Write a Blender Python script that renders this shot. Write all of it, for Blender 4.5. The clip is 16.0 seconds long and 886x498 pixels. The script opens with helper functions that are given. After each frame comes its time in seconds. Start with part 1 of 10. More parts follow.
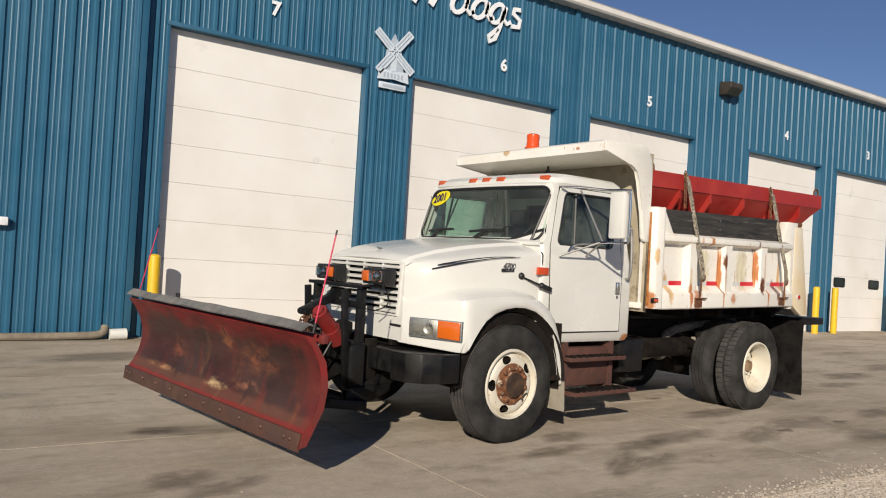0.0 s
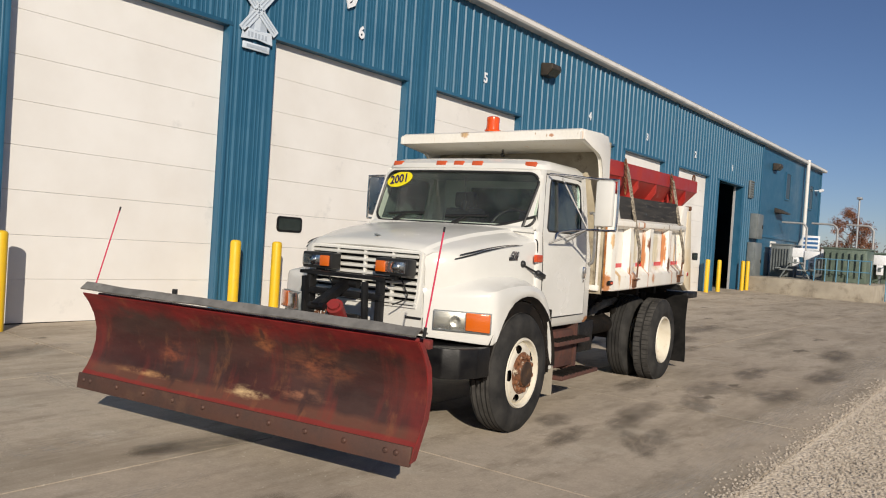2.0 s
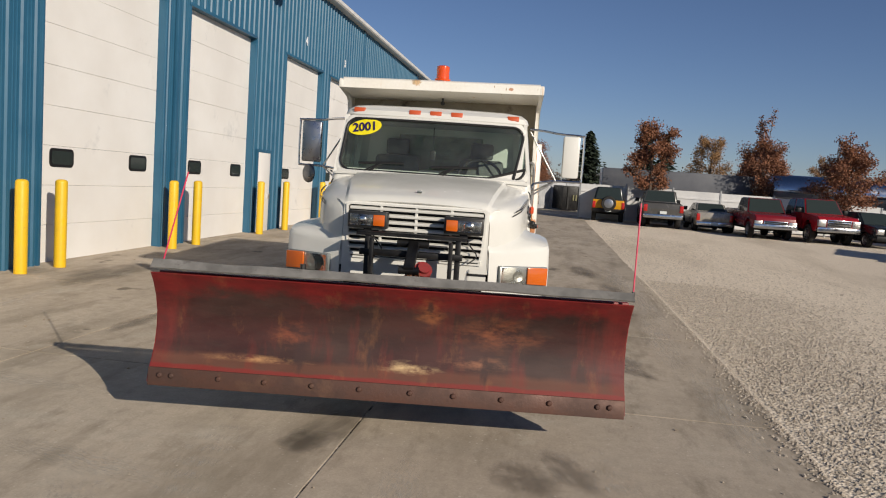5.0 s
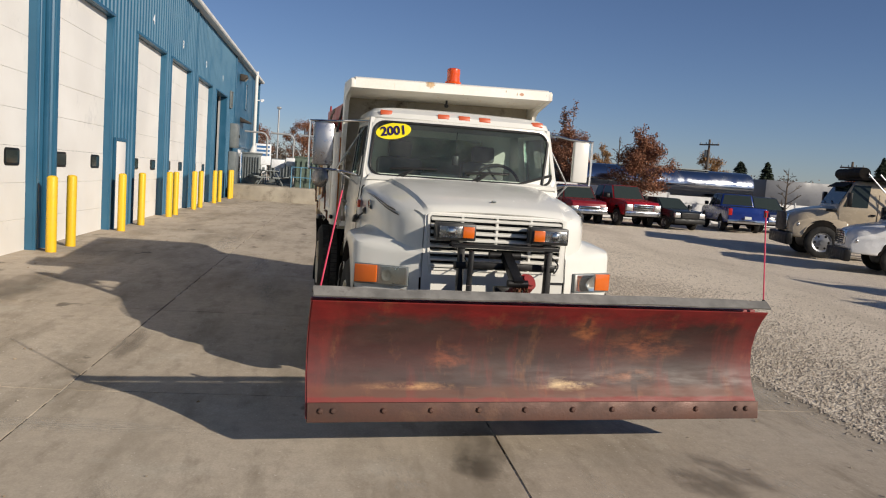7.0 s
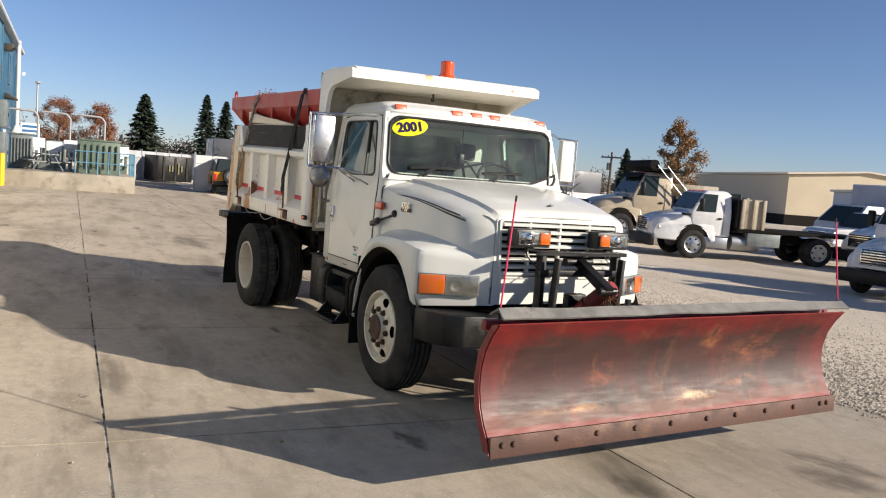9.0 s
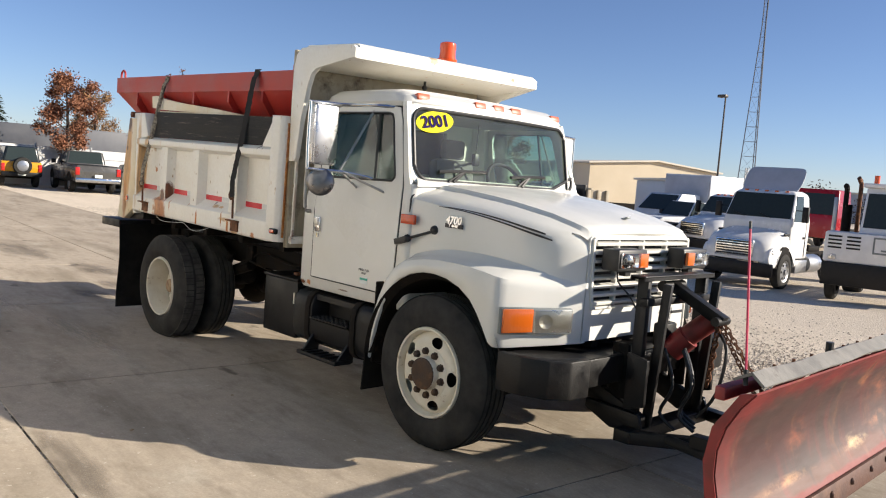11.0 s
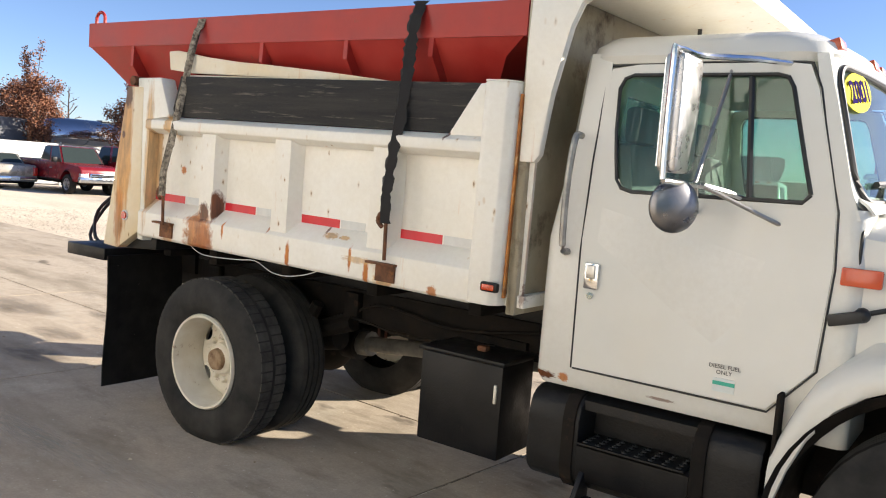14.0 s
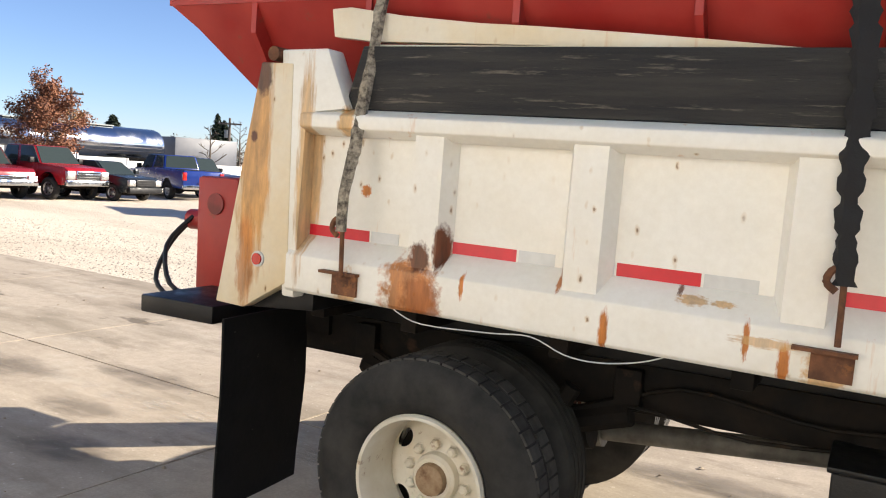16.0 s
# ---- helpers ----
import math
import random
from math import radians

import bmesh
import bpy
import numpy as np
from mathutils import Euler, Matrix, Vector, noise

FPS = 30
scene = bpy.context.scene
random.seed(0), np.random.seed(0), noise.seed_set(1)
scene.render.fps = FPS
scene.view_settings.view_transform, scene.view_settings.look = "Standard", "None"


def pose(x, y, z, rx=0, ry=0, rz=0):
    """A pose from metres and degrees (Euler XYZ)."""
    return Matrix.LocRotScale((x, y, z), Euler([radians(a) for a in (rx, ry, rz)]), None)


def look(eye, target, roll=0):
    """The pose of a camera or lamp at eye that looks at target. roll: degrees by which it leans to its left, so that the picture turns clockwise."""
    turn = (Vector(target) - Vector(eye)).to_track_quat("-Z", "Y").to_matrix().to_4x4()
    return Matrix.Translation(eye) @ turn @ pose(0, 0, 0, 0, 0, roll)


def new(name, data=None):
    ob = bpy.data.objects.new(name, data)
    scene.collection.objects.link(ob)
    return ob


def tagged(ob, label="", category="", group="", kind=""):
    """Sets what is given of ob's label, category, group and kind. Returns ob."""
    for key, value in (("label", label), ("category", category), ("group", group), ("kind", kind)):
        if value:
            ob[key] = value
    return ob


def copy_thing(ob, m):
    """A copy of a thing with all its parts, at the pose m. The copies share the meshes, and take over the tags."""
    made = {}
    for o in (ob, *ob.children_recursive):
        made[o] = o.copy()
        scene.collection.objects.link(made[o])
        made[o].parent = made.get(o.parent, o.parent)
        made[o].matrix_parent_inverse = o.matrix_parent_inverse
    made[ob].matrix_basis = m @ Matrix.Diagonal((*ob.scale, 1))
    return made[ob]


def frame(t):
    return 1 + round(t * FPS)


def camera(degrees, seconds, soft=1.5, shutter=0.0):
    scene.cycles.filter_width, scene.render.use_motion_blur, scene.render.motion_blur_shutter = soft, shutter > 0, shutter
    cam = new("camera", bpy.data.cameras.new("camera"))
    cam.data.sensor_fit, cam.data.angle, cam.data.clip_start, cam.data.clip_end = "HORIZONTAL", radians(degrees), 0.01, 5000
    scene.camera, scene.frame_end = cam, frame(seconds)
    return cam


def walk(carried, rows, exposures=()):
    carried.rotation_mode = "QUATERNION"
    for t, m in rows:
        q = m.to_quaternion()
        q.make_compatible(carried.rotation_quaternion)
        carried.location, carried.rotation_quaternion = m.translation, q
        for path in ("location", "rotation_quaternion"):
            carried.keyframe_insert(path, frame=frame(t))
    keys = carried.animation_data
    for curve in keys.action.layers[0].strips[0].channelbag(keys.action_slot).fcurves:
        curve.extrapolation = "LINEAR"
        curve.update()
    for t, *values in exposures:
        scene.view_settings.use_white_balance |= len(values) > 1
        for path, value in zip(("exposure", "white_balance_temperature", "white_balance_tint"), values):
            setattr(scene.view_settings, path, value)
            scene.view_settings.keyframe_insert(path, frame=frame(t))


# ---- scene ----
cam = camera(57.68, 16.0, 1.1)
ROWS = [
    (0, -4.453, -6.618, 1.615, -34.35, 0.50, -3.41),
    (0.5, -4.938, -6.266, 1.626, -39.34, 0.56, -3.56),
    (1, -5.306, -5.814, 1.642, -43.93, 0.36, -3.65),
    (1.5, -5.731, -5.367, 1.679, -48.45, 0.16, -3.68),
    (2, -5.994, -4.800, 1.700, -52.82, -1.06, -3.70),
    (2.5, -6.287, -4.186, 1.707, -57.14, -1.58, -3.89),
    (3, -6.652, -3.630, 1.738, -61.50, -1.91, -3.98),
    (3.5, -6.911, -3.048, 1.787, -65.52, -2.33, -3.88),
    (4, -7.283, -2.489, 1.806, -69.92, -3.31, -3.81),
    (4.5, -7.495, -1.880, 1.803, -75.35, -4.65, -3.79),
    (4.7, -7.561, -1.628, 1.800, -78.08, -4.91, -3.80),
    (6.8, -7.551, 1.054, 1.866, -95.98, -5.35, -3.91),
    (7, -7.484, 1.294, 1.865, -97.52, -5.33, -3.92),
    (7.5, -7.307, 1.872, 1.855, -101.98, -5.08, -3.93),
    (8, -7.085, 2.456, 1.846, -107.51, -5.06, -4.22),
    (8.5, -6.774, 3.052, 1.827, -111.53, -5.10, -4.39),
    (9, -6.383, 3.561, 1.833, -114.69, -5.19, -4.43),
    (9.2, -6.223, 3.743, 1.839, -115.87, -5.23, -4.41),
    (11.3, -3.875, 4.569, 1.837, -131.61, -5.20, -4.32),
    (11.5, -3.641, 4.591, 1.836, -133.03, -5.37, -4.31),
    (12, -3.045, 4.641, 1.836, -135.64, -5.37, -4.36),
    (12.5, -2.387, 4.629, 1.839, -136.99, -5.46, -4.18),
    (13, -1.739, 4.542, 1.834, -138.01, -5.55, -4.12),
    (13.5, -1.054, 4.428, 1.823, -138.22, -5.56, -4.01),
    (14, -0.391, 4.343, 1.804, -139.25, -5.36, -4.19),
    (14.5, 0.279, 4.339, 1.780, -141.50, -5.41, -3.91),
    (15, 0.972, 4.376, 1.767, -143.98, -5.30, -4.06),
    (15.5, 1.634, 4.234, 1.784, -144.79, -5.46, -3.72),
    (16, 2.170, 4.120, 1.799, -146.17, -5.42, -3.48),
]
walk(cam, [(t, pose(x, y, z, 90 + pitch, roll, yaw)) for t, x, y, z, yaw, pitch, roll in ROWS],
     [(0, -0.22), (4.5, -0.28), (7, -0.12), (8, 0.2), (9, 0.45), (11.5, 0.74), (12, 0.76), (13, 0.96), (14, 1.24), (16, 1.28)])

# ---- light ----
SUN_DIR = Vector((-1.68, -1.75, 1.0)).normalized()
world = bpy.data.worlds.new("world")
scene.world = world
world.use_nodes = True
wn = world.node_tree.nodes
sky = wn.new("ShaderNodeTexSky")
sky.sky_type = "NISHITA"
sky.sun_disc = False
sky.sun_elevation = math.asin(SUN_DIR.z)
sky.sun_rotation = math.atan2(SUN_DIR.x, SUN_DIR.y)
sky.air_density, sky.dust_density, sky.ozone_density = 0.75, 0.2, 3.8
wn["Background"].inputs["Strength"].default_value = 0.077
haze = wn.new("ShaderNodeMix")
haze.data_type, haze.blend_type = "RGBA", "MULTIPLY"
haze.inputs[0].default_value, haze.inputs[7].default_value = 1.0, (1.055, 0.98, 1.045, 1)
world.node_tree.links.new(sky.outputs[0], haze.inputs[6])
world.node_tree.links.new(haze.outputs[2], wn["Background"].inputs["Color"])
sun = new("sun", bpy.data.lights.new("sun", "SUN"))
sun.data.energy, sun.data.angle, sun.data.color = 5.2, radians(0.53), (1.0, 0.90, 0.76)
sun.matrix_basis = look(SUN_DIR * 60, (0, 0, 0))
scene.view_settings.exposure = 0.0

# ---- materials ----
MATS = {}


def node(m, kind, **values):
    n = m.node_tree.nodes.new(kind)
    for key, value in values.items():
        if key in n.inputs:
            n.inputs[key].default_value = value
    return n


def link(m, a, b):
    m.node_tree.links.new(a, b)


def coords(m, scale=(1, 1, 1), loc=(0, 0, 0), generated=False):
    tc = node(m, "ShaderNodeTexCoord")
    mp = node(m, "ShaderNodeMapping", Scale=scale, Location=loc)
    link(m, tc.outputs["Object"], mp.inputs["Vector"])
    return mp.outputs[0]


def noise_tex(m, vec, scale, detail=5.0, rough=0.6, lo=0.35, hi=0.65):
    n = node(m, "ShaderNodeTexNoise", Scale=scale, Detail=detail, Roughness=rough)
    link(m, vec, n.inputs["Vector"])
    r = node(m, "ShaderNodeMapRange")
    r.inputs["From Min"].default_value, r.inputs["From Max"].default_value = lo, hi
    link(m, n.outputs["Fac"], r.inputs["Value"])
    return r.outputs[0]


def mix(m, fac, a, b):
    n = node(m, "ShaderNodeMix")
    n.data_type = "RGBA"
    for sock, value in ((n.inputs[0], fac), (n.inputs[6], a), (n.inputs[7], b)):
        if isinstance(value, (int, float)):
            sock.default_value = value
        elif isinstance(value, tuple):
            sock.default_value = (*value[:3], 1)
        else:
            link(m, value, sock)
    return n.outputs[2]


def times(m, a, b):
    n = node(m, "ShaderNodeMath")
    n.operation = "MULTIPLY"
    for sock, value in ((n.inputs[0], a), (n.inputs[1], b)):
        if isinstance(value, (int, float)):
            sock.default_value = value
        else:
            link(m, value, sock)
    return n.outputs[0]


def start(name, rough=0.5, metal=0.0):
    m = bpy.data.materials.new(name)
    m.use_nodes = True
    p = m.node_tree.nodes["Principled BSDF"]
    p.inputs["Roughness"].default_value, p.inputs["Metallic"].default_value = rough, metal
    MATS[name] = m
    return m, p


def bump(m, p, height, strength=0.3, dist=0.01):
    b = node(m, "ShaderNodeBump", Strength=strength, Distance=dist)
    link(m, height, b.inputs["Height"])
    link(m, b.outputs[0], p.inputs["Normal"])


def surface(name, a, b, scale=6.0, rough=0.5, metal=0.0, fine=60.0, bumpy=0.15, dist=0.004, stretch=(1, 1, 1), rough_var=0.12, c=None, c_scale=2.0, c_lo=0.55, c_hi=0.68):
    """A two-scale material: colours a and b in patches, a fine grain in relief, and patches of c."""
    m, p = start(name, rough, metal)
    vec = coords(m, stretch)
    big = noise_tex(m, vec, scale)
    col = mix(m, big, a, b)
    if c:
        col = mix(m, noise_tex(m, vec, c_scale, 8.0, 0.7, c_lo, c_hi), col, c)
    link(m, col, p.inputs["Base Color"])
    grain = noise_tex(m, vec, fine, 3.0, 0.6, 0.2, 0.8)
    r = node(m, "ShaderNodeMapRange")
    r.inputs["To Min"].default_value, r.inputs["To Max"].default_value = max(0.02, rough - rough_var), min(1.0, rough + rough_var)
    link(m, big, r.inputs["Value"])
    link(m, r.outputs[0], p.inputs["Roughness"])
    if bumpy:
        bump(m, p, grain, bumpy, dist)
    return m


def plain(name, color, rough=0.4, metal=0.0, alpha=None, coat=0.0):
    m, p = start(name, rough, metal)
    vec = coords(m)
    col = mix(m, noise_tex(m, vec, 14.0), tuple(x * 0.93 for x in color), tuple(min(1, x * 1.05) for x in color))
    link(m, col, p.inputs["Base Color"])
    p.inputs["Coat Weight"].default_value = coat
    return m


def lens(name, color, rough=0.12, trans=0.35):
    m, p = start(name, rough)
    p.inputs["Base Color"].default_value = (*color, 1)
    p.inputs["Transmission Weight"].default_value = trans
    p.inputs["Coat Weight"].default_value = 0.6
    vec = coords(m)
    n = node(m, "ShaderNodeTexWave", Scale=30.0)
    link(m, vec, n.inputs["Vector"])
    bump(m, p, n.outputs["Fac"], 0.10, 0.003)
    return m


def glass(name, tint=(0.75, 0.85, 0.82), haze=0.02):
    """Thin window glass: tinted see-through with a mirror coat that grows towards grazing and a film of dust."""
    m, p = start(name, 0.02)
    tree = m.node_tree
    tree.nodes.remove(p)
    out = next(n for n in tree.nodes if n.type == "OUTPUT_MATERIAL")
    t = node(m, "ShaderNodeBsdfTransparent", Color=(*tint, 1))
    g = node(m, "ShaderNodeBsdfGlossy", Roughness=0.02, Color=(0.95, 0.97, 1.0, 1))
    f = node(m, "ShaderNodeFresnel", IOR=1.5)
    mx = node(m, "ShaderNodeMixShader")
    link(m, f.outputs[0], mx.inputs[0])
    link(m, t.outputs[0], mx.inputs[1])
    link(m, g.outputs[0], mx.inputs[2])
    dust = node(m, "ShaderNodeBsdfDiffuse", Color=(0.75, 0.74, 0.70, 1))
    film = node(m, "ShaderNodeMixShader")
    link(m, times(m, noise_tex(m, coords(m), 3.0, 6.0, 0.65, 0.30, 0.70), haze), film.inputs[0])
    link(m, mx.outputs[0], film.inputs[1])
    link(m, dust.outputs[0], film.inputs[2])
    link(m, film.outputs[0], out.inputs["Surface"])
    return m



def blot(m, centre, radii, edge=0.35, grain=1.0, inner=0.45):
    """A ragged patch about a point of the object: one in the middle, none outside, broken up by noise."""
    tc = node(m, "ShaderNodeTexCoord")
    mp = node(m, "ShaderNodeMapping")
    mp.vector_type = "TEXTURE"
    mp.inputs["Location"].default_value, mp.inputs["Scale"].default_value = centre, radii
    link(m, tc.outputs["Object"], mp.inputs["Vector"])
    length = node(m, "ShaderNodeVectorMath")
    length.operation = "LENGTH"
    link(m, mp.outputs[0], length.inputs[0])
    n = node(m, "ShaderNodeTexNoise", Scale=1.6 * grain, Detail=6.0, Roughness=0.65)
    link(m, mp.outputs[0], n.inputs["Vector"])
    add = node(m, "ShaderNodeMath")
    add.operation = "MULTIPLY_ADD"
    link(m, n.outputs["Fac"], add.inputs[0])
    add.inputs[1].default_value = 2 * edge
    link(m, length.outputs["Value"], add.inputs[2])
    r = node(m, "ShaderNodeMapRange")
    r.inputs["From Min"].default_value, r.inputs["From Max"].default_value = 1.0 + edge, inner + edge
    link(m, add.outputs[0], r.inputs["Value"])
    return r.outputs[0]


def rust_paint(name, paint, dirt, rough=0.35, runs=(0.62, 0.72), chips=0.62, blots=()):
    """Weathered truck paint: dirt film, scattered rust chips with orange runs below them, and larger rust blots."""
    m, p = start(name, rough)
    vec = coords(m)
    col = mix(m, noise_tex(m, vec, 2.2, 6.0), paint, dirt)
    fine = noise_tex(m, vec, 38.0, 4.0, 0.6, 0.3, 0.7)
    col = mix(m, times(m, fine, 0.10), col, (0.40, 0.34, 0.24))
    drip = coords(m, (9.0, 9.0, 0.9), (3.1, 0.4, 7.7))
    run = noise_tex(m, drip, 1.0, 5.0, 0.65, *runs)
    col = mix(m, times(m, run, 0.8), col, (0.60, 0.27, 0.06))
    # Chips: a random one in three cells carries a spot, drawn out downwards.
    rust = 0.0
    for scale, off, size in (((8, 8, 5), (0.3, 1.1, 0.7), 0.045), ((19, 19, 9), (4.2, 0.6, 3.3), 0.11)):
        vor = node(m, "ShaderNodeTexVoronoi", Scale=1.0)
        warp = node(m, "ShaderNodeTexNoise", Scale=30.0, Detail=3.0)
        link(m, vec, warp.inputs["Vector"])
        add = node(m, "ShaderNodeVectorMath")
        add.operation = "MULTIPLY_ADD"
        link(m, warp.outputs["Color"], add.inputs[0])
        add.inputs[1].default_value = (0.22, 0.22, 0.22)
        link(m, coords(m, scale, off), add.inputs[2])
        link(m, add.outputs[0], vor.inputs["Vector"])
        sep = node(m, "ShaderNodeSeparateColor")
        link(m, vor.outputs["Color"], sep.inputs[0])
        pick = node(m, "ShaderNodeMapRange")
        pick.inputs["From Min"].default_value, pick.inputs["From Max"].default_value = chips, chips + 0.02
        link(m, sep.outputs[0], pick.inputs["Value"])
        near = node(m, "ShaderNodeMapRange")
        near.inputs["From Min"].default_value, near.inputs["From Max"].default_value = size * 1.9, size * 1.0
        link(m, vor.outputs["Distance"], near.inputs["Value"])
        core = node(m, "ShaderNodeMapRange")
        core.inputs["From Min"].default_value, core.inputs["From Max"].default_value = size, size * 0.5
        link(m, vor.outputs["Distance"], core.inputs["Value"])
        patchy = times(m, pick.outputs[0], noise_tex(m, vec, 1.7, 3.0, 0.5, 0.42, 0.52))
        col = mix(m, times(m, times(m, near.outputs[0], patchy), 0.45), col, (0.52, 0.34, 0.14))
        rust = times(m, core.outputs[0], patchy)
        col = mix(m, times(m, rust, 0.85), col, (0.19, 0.105, 0.045))
    # Rust blots, streaked darker and paler down their runs.
    tone = noise_tex(m, coords(m, (26, 26, 5), (0.7, 2.9, 0.4)), 1.0, 6.0, 0.68, 0.34, 0.66)
    for centre, radii, color, edge, strength in blots:
        rusty = mix(m, tone, tuple(0.58 * c_ for c_ in color), tuple(min(0.8, 1.2 * c_) for c_ in color))
        col = mix(m, times(m, blot(m, centre, radii, edge + 0.25, 1.7, 0.66), strength), col, rusty)
    link(m, col, p.inputs["Base Color"])
    r = node(m, "ShaderNodeMapRange")
    r.inputs["To Min"].default_value, r.inputs["To Max"].default_value = rough, 0.85
    link(m, rust, r.inputs["Value"])
    link(m, r.outputs[0], p.inputs["Roughness"])
    bump(m, p, fine, 0.08, 0.003)
    return m


WHITE = surface("white_paint", (0.69, 0.68, 0.63), (0.74, 0.73, 0.685), 1.6, 0.22, 0, 90, 0.02, 0.001, rough_var=0.06, c=(0.70, 0.67, 0.60), c_scale=3.0, c_lo=0.62, c_hi=0.85)
ORANGE, BROWN, TAN = (0.52, 0.17, 0.025), (0.15, 0.05, 0.018), (0.62, 0.36, 0.12)
BED_BLOTS = [
    # Passenger side: the burnt patch under the third rib and runs off the lower rail.
    ((4.16, 1.16, 1.28), (0.15, 0.3, 0.16), (0.52, 0.19, 0.04), 0.55, 0.95), ((4.13, 1.15, 1.415), (0.055, 0.1, 0.075), BROWN, 0.35, 1.0), ((4.045, 1.12, 1.46), (0.032, 0.2, 0.11), BROWN, 0.3, 1.0),
    ((4.10, 1.16, 1.24), (0.11, 0.2, 0.12), (0.36, 0.11, 0.025), 0.55, 0.85), ((4.47, 1.16, 1.24), (0.06, 0.2, 0.10), TAN, 0.6, 0.8), ((3.34, 1.16, 1.25), (0.020, 0.2, 0.09), ORANGE, 0.3, 1.0),
    ((2.74, 1.16, 1.24), (0.022, 0.2, 0.08), ORANGE, 0.3, 1.0), ((2.62, 1.16, 1.23), (0.07, 0.2, 0.08), TAN, 0.6, 0.8), ((3.53, 1.16, 1.41), (0.014, 0.2, 0.055), ORANGE, 0.5, 0.9), ((3.92, 1.16, 1.33), (0.012, 0.2, 0.06), ORANGE, 0.5, 1.0), ((3.10, 1.16, 1.43), (0.012, 0.2, 0.03), BROWN, 0.5, 0.9),
    ((2.86, 1.16, 1.30), (0.013, 0.2, 0.075), ORANGE, 0.5, 1.0), ((2.95, 1.16, 1.40), (0.05, 0.2, 0.012), TAN, 0.7, 0.8), ((1.835, 1.17, 1.60), (0.014, 0.2, 0.42), ORANGE, 0.9, 0.35), ((1.835, 1.17, 1.26), (0.02, 0.2, 0.07), BROWN, 0.7, 0.7), ((4.52, 1.13, 1.93), (0.05, 0.2, 0.10), TAN, 0.4, 0.9), ((2.30, 1.16, 1.21), (0.035, 0.2, 0.035), ORANGE, 0.5, 0.9), ((3.05, 1.12, 1.40), (0.06, 0.2, 0.02), TAN, 0.6, 0.8), ((2.80, 1.16, 1.30), (0.12, 0.2, 0.02), TAN, 0.6, 0.7), ((2.31, 1.16, 1.99), (0.012, 0.2, 0.03), BROWN, 0.5, 0.9),
    ((4.46, 1.06, 1.66), (0.03, 0.2, 0.03), ORANGE, 0.4, 1.0), ((4.74, 1.15, 1.75), (0.05, 0.3, 0.55), TAN, 0.45, 0.8),
    # Driver side, much worse: runs down the ribs and round the straps.
    ((3.31, -1.14, 1.60), (0.016, 0.2, 0.28), ORANGE, 0.9, 0.6), ((4.15, -1.14, 1.62), (0.017, 0.2, 0.30), ORANGE, 0.9, 0.6), ((2.63, -1.14, 1.50), (0.019, 0.2, 0.18), TAN, 0.8, 0.6), ((3.62, -1.08, 1.50), (0.011, 0.2, 0.14), ORANGE, 0.8, 0.6), ((3.02, -1.08, 1.48), (0.011, 0.2, 0.10), ORANGE, 0.8, 0.6),
    ((2.95, -1.06, 1.62), (0.136, 0.2, 0.30), (0.74, 0.60, 0.36), 0.7, 0.7), ((3.75, -1.06, 1.62), (0.136, 0.2, 0.30), (0.74, 0.60, 0.36), 0.7, 0.7), ((3.30, -1.13, 1.72), (0.031, 0.2, 0.10), BROWN, 0.35, 1.0),
    ((4.10, -1.13, 1.45), (0.056, 0.2, 0.12), BROWN, 0.4, 1.0), ((4.45, -1.13, 1.40), (0.050, 0.2, 0.14), BROWN, 0.4, 0.9), ((3.0, -1.16, 1.93), (0.037, 0.2, 0.08), ORANGE, 0.4, 0.9),
    ((1.92, -1.16, 1.28), (0.062, 0.3, 0.12), ORANGE, 0.4, 0.9), ((2.74, -1.16, 1.28), (0.087, 0.2, 0.16), ORANGE, 0.4, 0.8), ((1.98, -1.16, 1.75), (0.037, 0.3, 0.10), TAN, 0.4, 0.8),
    ((3.25, -1.14, 1.55), (0.022, 0.2, 0.42), ORANGE, 0.5, 0.95), ((4.02, -1.07, 1.66), (0.031, 0.2, 0.26), ORANGE, 0.55, 0.95), ((4.22, -1.15, 1.48), (0.025, 0.2, 0.36), ORANGE, 0.5, 0.95), ((2.62, -1.14, 1.34), (0.037, 0.2, 0.16), ORANGE, 0.5, 0.9),
    ((4.60, -1.10, 1.45), (0.043, 0.2, 0.34), TAN, 0.5, 0.9), ((3.45, -1.08, 1.30), (0.062, 0.2, 0.08), ORANGE, 0.6, 0.8), ((2.25, -1.08, 1.40), (0.062, 0.2, 0.20), TAN, 0.6, 0.8), ((3.98, -1.08, 1.92), (0.025, 0.2, 0.12), BROWN, 0.5, 0.8),
    # Canopy lip.
    ((1.10, 0.27, 2.80), (0.2, 0.055, 0.05), TAN, 0.35, 0.8), ((1.10, -0.75, 2.78), (0.2, 0.03, 0.02), ORANGE, 0.35, 0.8)]
CAB = rust_paint("cab_paint", (0.69, 0.68, 0.63), (0.74, 0.73, 0.685), 0.24, (0.80, 0.90), 0.985, [((1.74, 1.03, 0.90), (0.09, 0.2, 0.022), BROWN, 0.5, 1.0), ((1.62, 1.03, 0.905), (0.03, 0.2, 0.025), ORANGE, 0.4, 0.9), ((1.15, 1.03, 0.905), (0.07, 0.2, 0.008), BROWN, 0.5, 0.7), ((1.70, -1.03, 0.89), (0.08, 0.2, 0.05), ORANGE, 0.4, 0.9)])
BED = rust_paint("bed_paint", (0.87, 0.85, 0.79), (0.82, 0.785, 0.70), 0.35, (0.64, 0.74), 0.55, BED_BLOTS)
